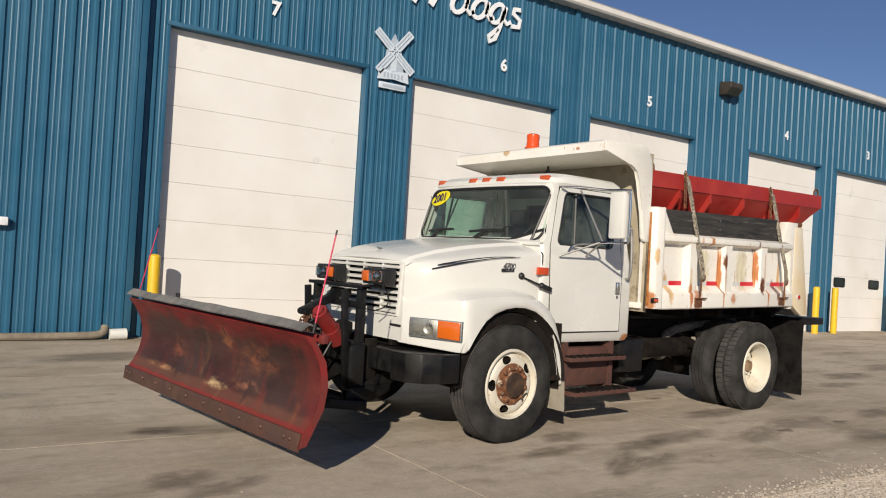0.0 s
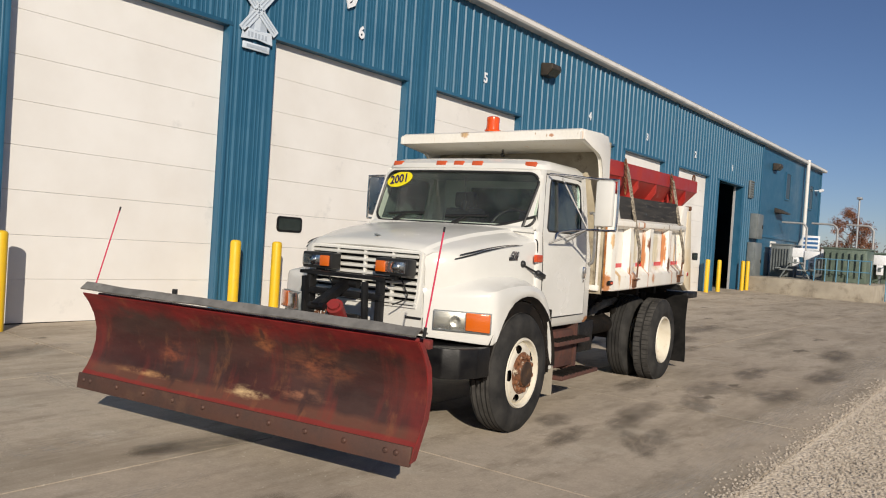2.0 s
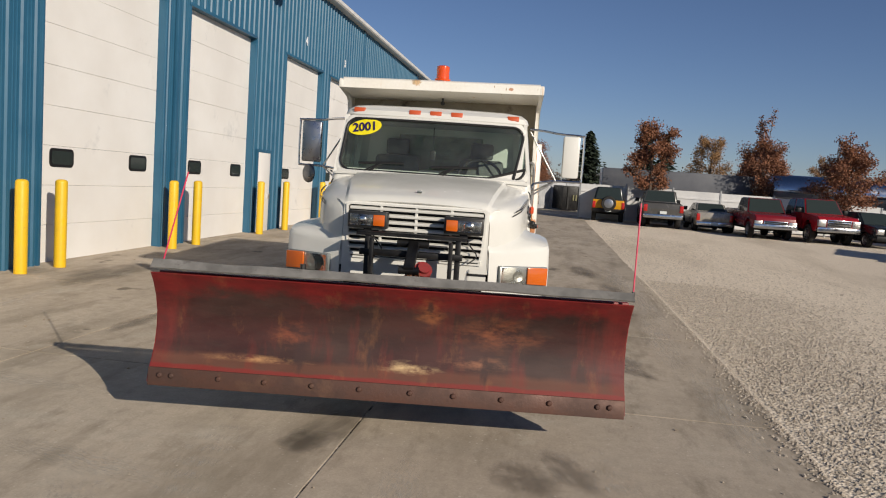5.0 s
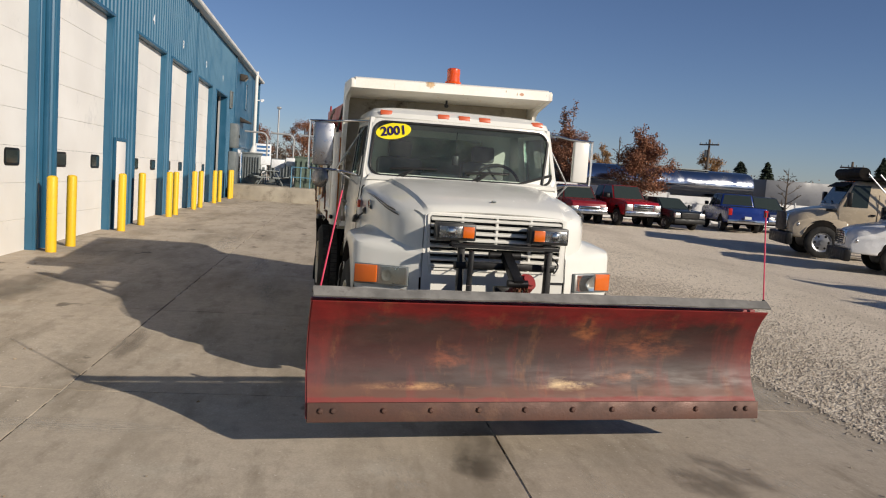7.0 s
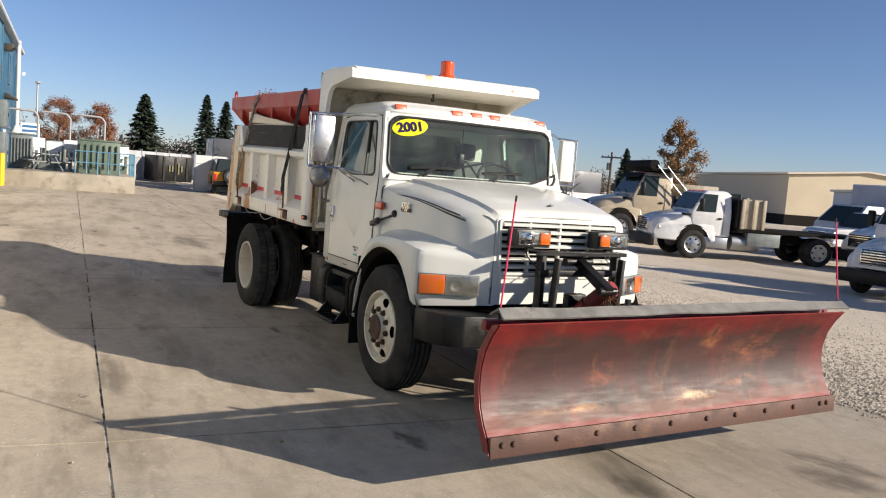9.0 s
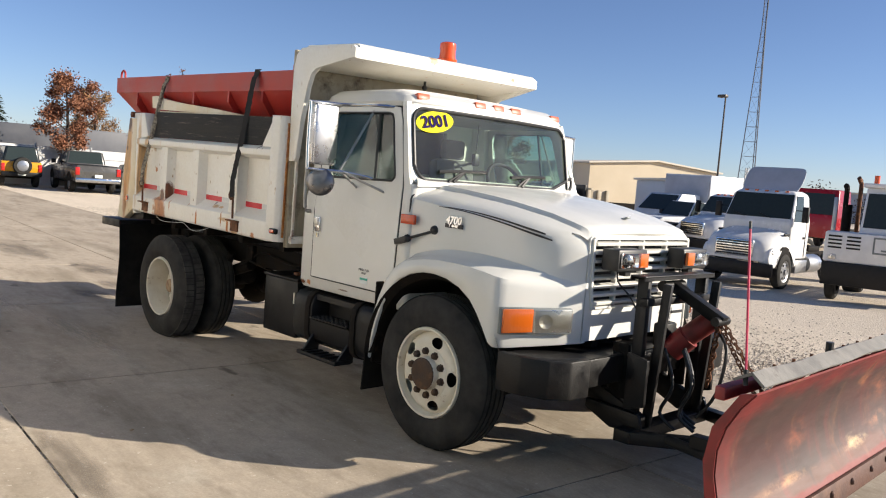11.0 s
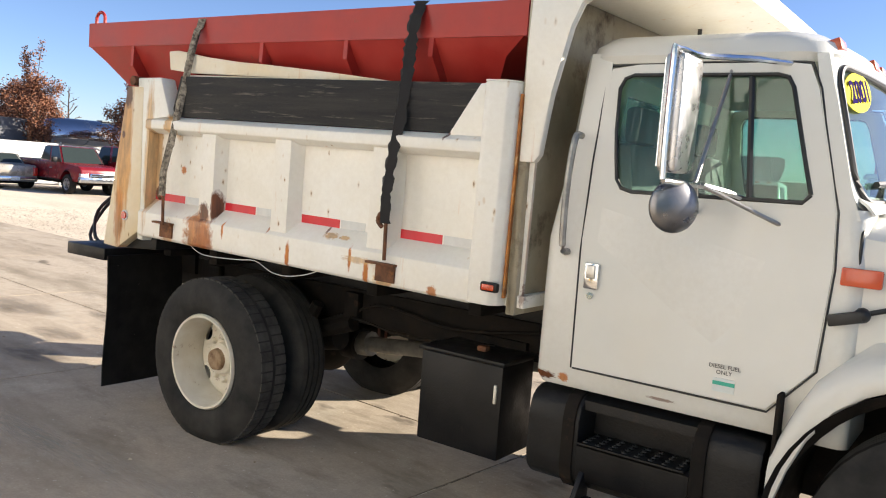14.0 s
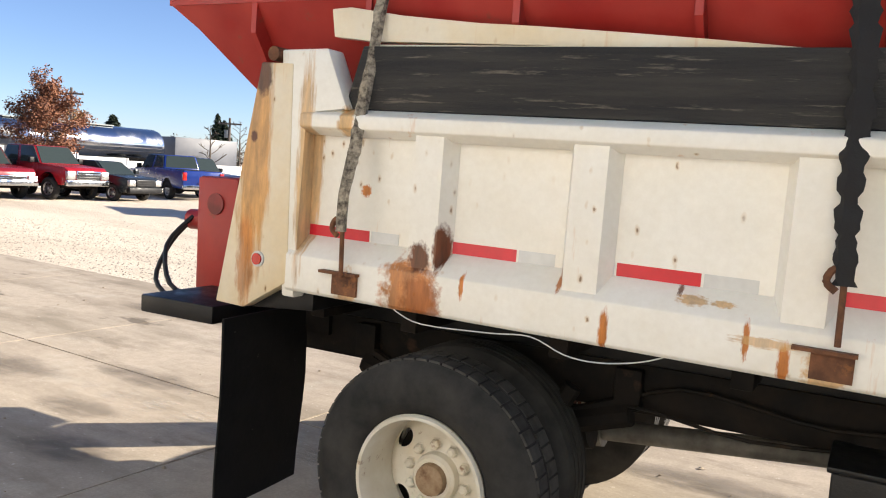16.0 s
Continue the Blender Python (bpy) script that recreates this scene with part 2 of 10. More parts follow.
BED_RUST = rust_paint("bed_paint_rusty", (0.78, 0.71, 0.57), (0.74, 0.60, 0.38), 0.45, (0.60, 0.78), 0.7, [
    ((5.02, 1.15, 1.80), (0.11, 0.4, 0.66), (0.62, 0.31, 0.085), 0.4, 0.9), ((5.05, 1.15, 1.30), (0.06, 0.4, 0.25), ORANGE, 0.4, 0.7), ((4.99, 1.15, 2.13), (0.055, 0.4, 0.10), (0.10, 0.04, 0.02), 0.25, 0.9),
    ((5.03, 1.15, 1.86), (0.022, 0.4, 0.03), BROWN, 0.25, 1.0), ((1.75, -1.06, 1.55), (0.06, 0.3, 0.38), ORANGE, 0.4, 0.9), ((1.885, 1.10, 1.55), (0.08, 0.028, 0.55), ORANGE, 0.7, 0.9), ((1.87, 0.97, 1.80), (0.12, 0.14, 0.16), (0.20, 0.15, 0.09), 0.6, 0.85), ((1.87, 1.0, 1.45), (0.12, 0.14, 0.40), (0.52, 0.40, 0.24), 0.5, 0.7)])
# Dirty cream, its colour also darkened for the shade behind the cab.
GRIME_SHADED = surface("bulkhead_grime_shaded", (0.34, 0.29, 0.20), (0.48, 0.42, 0.31), 3.0, 0.6, 0, 50, 0.1, 0.003, c=(0.10, 0.07, 0.045), c_scale=3.5, c_lo=0.56, c_hi=0.72)
RUSTRUN = surface("rust_run", (0.50, 0.20, 0.04), (0.26, 0.085, 0.025), 14.0, 0.75, 0, 50, 0.2, 0.003, c=(0.62, 0.42, 0.20), c_scale=9.0, c_lo=0.56, c_hi=0.7)
HOPPER = surface("hopper_red", (0.32, 0.020, 0.016), (0.41, 0.038, 0.027), 3.0, 0.45, 0, 50, 0.08, 0.003, c=(0.22, 0.06, 0.035), c_scale=6.0, c_lo=0.62, c_hi=0.72)
RED_DIRTY = surface("red_dirty", (0.30, 0.02, 0.02), (0.16, 0.03, 0.025), 6.0, 0.5, 0, 60, 0.15)
BLACK = surface("black_steel", (0.006, 0.006, 0.007), (0.014, 0.0135, 0.013), 8.0, 0.45, 0.0, 70, 0.2, c=(0.06, 0.04, 0.027), c_scale=5.0, c_lo=0.64, c_hi=0.85)
CHASSIS = surface("dark_chassis", (0.007, 0.0065, 0.006), (0.020, 0.016, 0.013), 7.0, 0.75, 0.0, 40, 0.3, c=(0.07, 0.04, 0.024), c_scale=6.0, c_lo=0.60, c_hi=0.8)
RUBBER = surface("tyre_rubber", (0.020, 0.020, 0.020), (0.050, 0.048, 0.045), 5.0, 0.8, 0.0, 60, 0.25)
TREAD = surface("tyre_tread", (0.042, 0.040, 0.038), (0.085, 0.081, 0.075), 9.0, 0.9, 0.0, 60, 0.3)
FLAP = surface("flap_rubber", (0.007, 0.007, 0.007), (0.018, 0.017, 0.016), 7.0, 0.65, 0.0, 30, 0.3, c=(0.10, 0.09, 0.08), c_scale=26.0, c_lo=0.66, c_hi=0.72)
RIM = surface("rim_paint", (0.74, 0.70, 0.60), (0.64, 0.58, 0.46), 5.0, 0.45, 0, 50, 0.1, c=(0.22, 0.10, 0.04), c_scale=11.0, c_lo=0.60, c_hi=0.70)
NUTRUST = surface("nut_rust", (0.25, 0.10, 0.04), (0.11, 0.05, 0.028), 22.0, 0.8, 0.1, 70, 0.3, c=(0.60, 0.54, 0.43), c_scale=16.0, c_lo=0.56, c_hi=0.66)
RUST = surface("rusty_steel", (0.19, 0.075, 0.03), (0.10, 0.045, 0.025), 14.0, 0.8, 0.1, 70, 0.4, c=(0.32, 0.13, 0.04), c_scale=9.0)
HUBTAN = surface("hub_tan", (0.36, 0.25, 0.15), (0.22, 0.13, 0.07), 16.0, 0.75, 0.05, 60, 0.35, c=(0.12, 0.06, 0.03), c_scale=13.0, c_lo=0.55, c_hi=0.68)
HUBRUST = surface("hub_rust", (0.045, 0.028, 0.020), (0.085, 0.050, 0.030), 14.0, 0.7, 0.2, 60, 0.4, c=(0.14, 0.075, 0.035), c_scale=9.0)
STEPRUST = surface("step_rust", (0.085, 0.042, 0.032), (0.13, 0.052, 0.038), 10.0, 0.8, 0.1, 60, 0.4, c=(0.05, 0.035, 0.03), c_scale=7.0)
CONVEX = surface("convex_steel", (0.26, 0.26, 0.27), (0.18, 0.18, 0.19), 6.0, 0.34, 1.0, 70, 0.05, c=(0.12, 0.10, 0.09), c_scale=8.0, c_lo=0.62, c_hi=0.8)
MIRROR_BACK = surface("mirror_back", (0.48, 0.48, 0.49), (0.40, 0.40, 0.41), 5.0, 0.28, 1.0, 80, 0.02)
# Grimy dark surfaces are matte dark: little sheen.
for m in (BLACK, CHASSIS, RUBBER, TREAD, FLAP):
    m.node_tree.nodes["Principled BSDF"].inputs["Specular IOR Level"].default_value = 0.3 if m is BLACK else 0.12
GRABRAIL = surface("worn_grab_metal", (0.42, 0.41, 0.39), (0.30, 0.29, 0.275), 14.0, 0.4, 0.7, 60, 0.1)
CHROME = surface("chrome", (0.70, 0.71, 0.72), (0.60, 0.61, 0.62), 9.0, 0.16, 1.0, 80, 0.03)
MIRROR = start("mirror_glass", 0.02, 1.0)[0]
MIRROR.node_tree.nodes["Principled BSDF"].inputs["Base Color"].default_value = (0.85, 0.87, 0.88, 1)
GLASS = glass("cab_glass", (0.64, 0.80, 0.72), 0.05)
AMBER = lens("amber_lens", (0.74, 0.15, 0.014), 0.15, 0.15)
REDLENS = lens("red_lens", (0.55, 0.02, 0.012), 0.15, 0.15)
ROOFAMBER = lens("roof_amber_lens", (0.62, 0.10, 0.025), 0.45, 0.1)
REDORANGE = lens("red_orange_lens", (0.70, 0.085, 0.02), 0.15, 0.15)
CLEARLENS = glass("clear_lens", (0.86, 0.86, 0.83))
LAMPBOWL = surface("lamp_bowl", (0.30, 0.30, 0.31), (0.42, 0.42, 0.43), 12.0, 0.22, 0.9, 50, 0.1)
REFLECTOR = surface("lamp_reflector", (0.62, 0.61, 0.58), (0.50, 0.49, 0.47), 12.0, 0.34, 0.85, 50, 0.1)
BEACON = lens("beacon_lens", (0.90, 0.10, 0.008), 0.2, 0.2)
TAPE_RED = plain("tape_red", (0.62, 0.015, 0.03), 0.3)
TAPE_WHITE = plain("tape_silver", (0.62, 0.62, 0.60), 0.3)
DECAL = plain("decal_black", (0.02, 0.02, 0.022), 0.4)
STICKER = plain("sticker_yellow", (0.85, 0.72, 0.01), 0.85)
STICKER_INK = plain("sticker_ink", (0.03, 0.02, 0.10), 0.4)
STICKER_INK.node_tree.nodes["Principled BSDF"].inputs["Specular IOR Level"].default_value = 0.0
GREEN = plain("sticker_green", (0.05, 0.42, 0.30), 0.4)
PAPER = plain("sticker_paper", (0.68, 0.72, 0.70), 0.5)
SEAT = surface("seat_cloth", (0.10, 0.10, 0.10), (0.16, 0.16, 0.155), 9.0, 0.9, 0, 90, 0.2)
CAB_TRIM = surface("cab_trim", (0.30, 0.31, 0.30), (0.38, 0.385, 0.37), 4.0, 0.8, 0, 60, 0.1)
WEB = surface("strap_webbing", (0.05, 0.038, 0.028), (0.40, 0.35, 0.27), 42.0, 0.9, 0, 90, 0.6)
WEB_BLACK = surface("strap_black", (0.010, 0.010, 0.010), (0.022, 0.02, 0.02), 14.0, 0.85, 0, 120, 0.3)
BOARD = surface("board_black", (0.016, 0.016, 0.017), (0.05, 0.047, 0.043), 2.6, 0.85, 0, 26, 0.6, 0.01, (0.7, 10, 10), c=(0.15, 0.13, 0.105), c_scale=4.5, c_lo=0.57, c_hi=0.66)
PIPE = surface("shaft_paint", (0.20, 0.19, 0.165), (0.11, 0.10, 0.085), 9.0, 0.6, 0.2, 60, 0.2)
HOSE = plain("hose_rubber", (0.015, 0.015, 0.015), 0.45)
PINKROD = plain("marker_rod", (0.62, 0.03, 0.09), 0.5)
FLAPGREY = surface("plow_flap", (0.14, 0.135, 0.125), (0.23, 0.22, 0.205), 6.0, 0.75, 0, 50, 0.3, c=(0.12, 0.11, 0.10), c_scale=9.0)

# Worn plow face: scoured brown steel with red paint left along the top, the ends and the foot, and rusty scrapes.
PLOW, p = start("plow_paint", 0.42)
v = coords(PLOW)
sep = node(PLOW, "ShaderNodeSeparateXYZ")
link(PLOW, v, sep.inputs[0])


def band(lo, hi, axis="Z", ragged=0.10, scale=(1, 1.2, 2.0), loc=(0, 0, 0)):
    """Ramps from none at lo to one at hi along an axis, its edge broken up by noise."""
    n = node(PLOW, "ShaderNodeTexNoise", Scale=2.6, Detail=7.0, Roughness=0.68)
    link(PLOW, coords(PLOW, scale, loc), n.inputs["Vector"])
    add = node(PLOW, "ShaderNodeMath")
    add.operation = "MULTIPLY_ADD"
    link(PLOW, n.outputs["Fac"], add.inputs[0])
    add.inputs[1].default_value = 2 * ragged
    link(PLOW, sep.outputs[axis], add.inputs[2])
    r = node(PLOW, "ShaderNodeMapRange")
    r.inputs["From Min"].default_value, r.inputs["From Max"].default_value = lo + ragged, hi + ragged
    link(PLOW, add.outputs[0], r.inputs["Value"])
    return r.outputs[0]


steel = mix(PLOW, noise_tex(PLOW, coords(PLOW, (1, 0.8, 2.2), (0.3, 0.9, 0.2)), 2.0, 7.0, 0.62, 0.35, 0.65), (0.030, 0.0135, 0.0115), (0.064, 0.033, 0.027))
RED_A, RED_B = (0.15, 0.008, 0.009), (0.24, 0.014, 0.014)
red = mix(PLOW, noise_tex(PLOW, coords(PLOW, (1, 1, 3)), 5.0, 5.0), RED_A, RED_B)
faded = mix(PLOW, times(PLOW, noise_tex(PLOW, coords(PLOW, (1, 0.7, 1.6), (0, 3.3, 1)), 2.1, 6.0, 0.6, 0.40, 0.62), 0.25), steel, (0.095, 0.009, 0.009))
base = mix(PLOW, times(PLOW, band(0.88, 1.0, ragged=0.18), 0.8), faded, red)
base = mix(PLOW, times(PLOW, band(0.51, 0.475, ragged=0.05, scale=(1, 0.9, 0.5)), 0.30), base, (0.26, 0.10, 0.055))
base = mix(PLOW, times(PLOW, band(0.428, 0.415, ragged=0.025, scale=(1, 0.9, 0.5), loc=(0, 4, 0)), 0.85), base, (0.20, 0.022, 0.018))
smear = noise_tex(PLOW, coords(PLOW, (1, 3.4, 0.7), (0, 7.1, 0.4)), 1.6, 7.0, 0.62, 0.52, 0.66)
base = mix(PLOW, times(PLOW, smear, 0.35), base, (0.22, 0.028, 0.020))
smear = noise_tex(PLOW, coords(PLOW, (1, 3.0, 1.6), (0, 1.7, 2.4)), 1.7, 8.0, 0.7, 0.56, 0.72)
base = mix(PLOW, times(PLOW, smear, 0.3), base, (0.36, 0.15, 0.055))
base = mix(PLOW, times(PLOW, band(1.46, 1.58, "Y", 0.08), 0.4), base, red)
base = mix(PLOW, times(PLOW, band(-1.46, -1.58, "Y", 0.08), 0.4), base, red)
scratch = noise_tex(PLOW, coords(PLOW, (1, 3.0, 8), (0, 2.2, 0)), 1.8, 8.0, 0.72, 0.42, 0.62)
for centre, radii, color, amount in (((0, -0.27, 0.88), (0.4, 0.13, 0.14), (0.34, 0.12, 0.045), 0.8), ((0, -0.72, 0.76), (0.4, 0.42, 0.14), (0.30, 0.10, 0.045), 0.7), ((0, 0.68, 0.66), (0.4, 0.17, 0.11), (0.30, 0.085, 0.04), 0.75),
                                     ((0, -0.15, 0.50), (0.4, 0.24, 0.05), (0.60, 0.42, 0.22), 1.0), ((0, -0.62, 0.55), (0.4, 0.3, 0.06), (0.40, 0.17, 0.09), 0.6), ((0, 0.9, 0.485), (0.4, 0.4, 0.03), (0.55, 0.30, 0.13), 0.7)):
    base = mix(PLOW, times(PLOW, times(PLOW, blot(PLOW, centre, radii, 0.5, 1.3, 0.2), scratch), amount), base, color)
for centre, radii in (((0, 0.60, 0.54), (0.4, 0.05, 0.14)), ((0, -0.66, 0.52), (0.4, 0.035, 0.13)), ((0, -0.27, 0.92), (0.4, 0.03, 0.05)), ((0, 0.13, 0.55), (0.4, 0.02, 0.1))):
    base = mix(PLOW, times(PLOW, blot(PLOW, centre, radii, 0.45, 1.2), 0.8), base, (0.045, 0.022, 0.020))
link(PLOW, base, p.inputs["Base Color"])
grain = noise_tex(PLOW, coords(PLOW, (1, 0.5, 3)), 9.0, 4.0)
r = node(PLOW, "ShaderNodeMapRange")
r.inputs["To Min"].default_value, r.inputs["To Max"].default_value = 0.50, 0.62
link(PLOW, grain, r.inputs["Value"])
link(PLOW, r.outputs[0], p.inputs["Roughness"])
p.inputs["Specular IOR Level"].default_value = 0.45
bump(PLOW, p, grain, 0.05, 0.002)
EDGE = surface("plow_edge_steel", (0.12, 0.058, 0.042), (0.085, 0.048, 0.038), 5.0, 0.6, 0.25, 50, 0.25, c=(0.14, 0.075, 0.05), c_scale=4.0)

SIDING = surface("blue_siding", (0.022, 0.105, 0.185), (0.030, 0.125, 0.21), 0.8, 0.42, 0.0, 40, 0.03, 0.002, c=(0.06, 0.14, 0.20), c_scale=2.0, c_lo=0.62, c_hi=0.8)
SIDING_TRIM = surface("blue_trim", (0.020, 0.095, 0.17), (0.027, 0.115, 0.20), 1.0, 0.4, 0.0, 40, 0.03, 0.002)
OVERHEAD = surface("door_white", (0.76, 0.73, 0.68), (0.82, 0.80, 0.76), 0.7, 0.5, 0, 60, 0.04, 0.002, c=(0.56, 0.55, 0.53), c_scale=0.9, c_lo=0.60, c_hi=0.80)
EAVE = surface("eave_metal", (0.66, 0.64, 0.60), (0.74, 0.72, 0.68), 2.0, 0.4, 0.0, 60, 0.03)
ROOFM = surface("roof_metal", (0.5, 0.5, 0.5), (0.58, 0.58, 0.57), 1.0, 0.45, 0.3, 60, 0.03)
BRONZE = surface("bronze_metal", (0.05, 0.04, 0.032), (0.08, 0.065, 0.05), 9.0, 0.5, 0.3, 60, 0.1)
YELLOW = surface("bollard_yellow", (0.80, 0.50, 0.015), (0.72, 0.45, 0.02), 6.0, 0.45, 0, 60, 0.1, c=(0.40, 0.28, 0.08), c_scale=9.0, c_lo=0.64, c_hi=0.74)
EMBLEM = plain("emblem_pale", (0.62, 0.69, 0.76), 0.5)
SIGN_WHITE = plain("sign_white", (0.85, 0.86, 0.88), 0.5)
SIGN_BLUE = plain("sign_blue", (0.05, 0.16, 0.36), 0.5)
SIGN_GREY = plain("sign_grey", (0.42, 0.48, 0.55), 0.5)
DARKGLASS = plain("dark_pane", (0.03, 0.04, 0.038), 0.08)
DARKGLASS.node_tree.nodes["Principled BSDF"].inputs["Specular IOR Level"].default_value = 0.28
GREYBOX = surface("grey_box", (0.16, 0.18, 0.18), (0.22, 0.24, 0.24), 5.0, 0.5, 0.2, 60, 0.05)
GREENBOX = surface("green_box", (0.10, 0.14, 0.11), (0.145, 0.185, 0.145), 5.0, 0.5, 0.1, 60, 0.05)
GALVPALE = surface("weathered_zinc", (0.46, 0.45, 0.44), (0.36, 0.355, 0.35), 6.0, 0.6, 0.3, 50, 0.05)
CONC_OLD = surface("old_concrete", (0.30, 0.265, 0.21), (0.42, 0.375, 0.30), 1.2, 0.9, 0, 30, 0.35, c=(0.17, 0.14, 0.105), c_scale=1.6, c_lo=0.52, c_hi=0.72)
WHITE_PIPE = plain("white_pipe", (0.74, 0.73, 0.68), 0.4)
HOSE_TAN = surface("muddy_pipe", (0.20, 0.165, 0.12), (0.28, 0.24, 0.18), 9.0, 0.8, 0, 60, 0.2)

# Concrete slabs: trowelled grey with broad tyre-worn stains, oil drips and a fine grain.
CONC, p = start("yard_concrete", 0.8)
v = coords(CONC)
c0 = mix(CONC, noise_tex(CONC, v, 0.35, 6.0, 0.6, 0.34, 0.66), (0.455, 0.38, 0.297), (0.545, 0.465, 0.37))
c0 = mix(CONC, times(CONC, noise_tex(CONC, coords(CONC, (0.25, 1.0, 1)), 1.1, 7.0, 0.65, 0.48, 0.66), 0.75), c0, (0.25, 0.208, 0.152))
c0 = mix(CONC, times(CONC, noise_tex(CONC, coords(CONC, (0.35, 1.0, 1), (1.3, 4.4, 0)), 2.6, 8.0, 0.7, 0.52, 0.68), 0.7), c0, (0.22, 0.182, 0.132))
c0 = mix(CONC, times(CONC, noise_tex(CONC, coords(CONC, (1, 1, 1), (7, 3, 0)), 1.3, 5.0, 0.6, 0.57, 0.80), 0.7), c0, (0.60, 0.55, 0.46))
oil = noise_tex(CONC, coords(CONC, (0.55, 1, 1), (2.4, 8.1, 0)), 1.5, 4.0, 0.55, 0.66, 0.70)
c0 = mix(CONC, times(CONC, oil, 0.7), c0, (0.055, 0.042, 0.030))
c0 = mix(CONC, times(CONC, noise_tex(CONC, v, 7.0, 8.0, 0.75, 0.42, 0.66), 0.35), c0, (0.26, 0.222, 0.17))
c0 = mix(CONC, times(CONC, noise_tex(CONC, v, 55.0, 3.0, 0.7, 0.3, 0.7), 0.26), c0, (0.15, 0.13, 0.10))
c0 = mix(CONC, times(CONC, noise_tex(CONC, coords(CONC, (1, 1, 1), (3, 9, 0)), 24.0, 3.0, 0.6, 0.66, 0.70), 0.6), c0, (0.64, 0.58, 0.49))
link(CONC, c0, p.inputs["Base Color"])
bump(CONC, p, noise_tex(CONC, v, 90.0, 4.0, 0.7, 0.2, 0.8), 0.18, 0.004)
# Soaked oil: fades out raggedly into the slab below it.
STAIN, p = start("oil_stain", 0.6)
p.inputs["Base Color"].default_value = (0.075, 0.058, 0.042, 1)
shade = times(STAIN, blot(STAIN, (0, 0, 0), (1, 1, 1), 0.6, 0.8, 0.5), noise_tex(STAIN, coords(STAIN, (1, 1, 1), (3.3, 0.7, 0)), 1.3, 3.0, 0.5, 0.25, 0.48))
link(STAIN, times(STAIN, shade, 0.30), p.inputs["Alpha"])
PALE, p = start("pale_scuff", 0.9)
p.inputs["Base Color"].default_value = (0.66, 0.61, 0.52, 1)
shade = times(PALE, blot(PALE, (0, 0, 0), (1, 1, 1), 0.45, 1.8, 0.0), noise_tex(PALE, coords(PALE, (1, 1, 1)), 7.0, 7.0, 0.75, 0.42, 0.62))
link(PALE, times(PALE, shade, 0.55), p.inputs["Alpha"])
TRACK, p = start("tyre_print", 0.9)
p.inputs["Base Color"].default_value = (0.64, 0.59, 0.50, 1)
chev = node(TRACK, "ShaderNodeTexWave", Scale=1.6, Distortion=2.0, Detail=2.0)
link(TRACK, coords(TRACK, (1, 4.0, 1)), chev.inputs["Vector"])
shade = times(TRACK, times(TRACK, chev.outputs["Fac"], blot(TRACK, (0, 0, 0), (1, 1, 1), 0.3, 1.5, 0.2)), noise_tex(TRACK, coords(TRACK, (1, 1, 1)), 4.0, 6.0, 0.7, 0.40, 0.62))
link(TRACK, times(TRACK, shade, 0.5), p.inputs["Alpha"])
CONC.node_tree.nodes["Principled BSDF"].inputs["Specular IOR Level"].default_value = 0.2
JOINT = surface("joint_filler", (0.05, 0.042, 0.032), (0.10, 0.085, 0.065), 7.0, 0.95, 0, 40, 0.3, c=(0.62, 0.56, 0.46), c_scale=2.6, c_lo=0.46, c_hi=0.56)

GRAVEL, p = start("gravel", 0.95)
v = coords(GRAVEL)
vor = node(GRAVEL, "ShaderNodeTexVoronoi", Scale=34.0)
link(GRAVEL, v, vor.inputs["Vector"])
g0 = mix(GRAVEL, noise_tex(GRAVEL, vor.outputs["Position"], 47.0, 2.0, 0.6, 0.3, 0.7), (0.64, 0.545, 0.43), (0.88, 0.78, 0.645))
g0 = mix(GRAVEL, times(GRAVEL, noise_tex(GRAVEL, coords(GRAVEL, (0.15, 0.5, 1)), 0.5, 6.0, 0.6, 0.50, 0.66), 0.55), g0, (0.42, 0.345, 0.26))
gap = node(GRAVEL, "ShaderNodeMapRange")
gap.inputs["From Min"].default_value, gap.inputs["From Max"].default_value = 0.42, 0.72
link(GRAVEL, vor.outputs["Distance"], gap.inputs["Value"])
g0 = mix(GRAVEL, times(GRAVEL, gap.outputs[0], 0.4), g0, (0.26, 0.21, 0.155))
link(GRAVEL, g0, p.inputs["Base Color"])
bump(GRAVEL, p, vor.outputs["Distance"], 0.6, 0.025)
p.inputs["Specular IOR Level"].default_value = 0.1
LITTER = surface("leaf_litter", (0.20, 0.13, 0.06), (0.55, 0.48, 0.38), 9.0, 0.9, 0, 60, 0.1)
STONES = surface("gravel_stones", (0.28, 0.235, 0.185), (0.54, 0.475, 0.395), 30.0, 0.9, 0, 60, 0.2)
# Coarse ground scatters sunlight back the way it came.
for m, coarse in ((CONC, 0.13), (GRAVEL, 0.28), (STONES, 0.28)):
    m.node_tree.nodes["Principled BSDF"].inputs["Diffuse Roughness"].default_value = coarse

# ---- mesh helpers ----


def finish(ob, mat, angle=35):
    me = ob.data
    me.materials.append(mat)
    for f in me.polygons:
        f.use_smooth = True
    me.set_sharp_from_angle(angle=radians(angle))
    return ob


def part(name, bm, mat, parent=None, label="", angle=35):
    """Links a bmesh as one mesh object, under a thing or a part if one is given."""
    bmesh.ops.recalc_face_normals(bm, faces=bm.faces)
    me = bpy.data.meshes.new(name)
    bm.to_mesh(me)
    bm.free()
    ob = new(name, me)
    finish(ob, mat, angle)
    if parent is not None:
        ob.parent = parent
    if label:
        ob["label"] = label
    return ob


def root(name, m, label, category, group="", kind=""):
    ob = new(name)
    ob.empty_display_size = 0.1
    ob.matrix_basis = m
    return tagged(ob, label, category, group, kind)


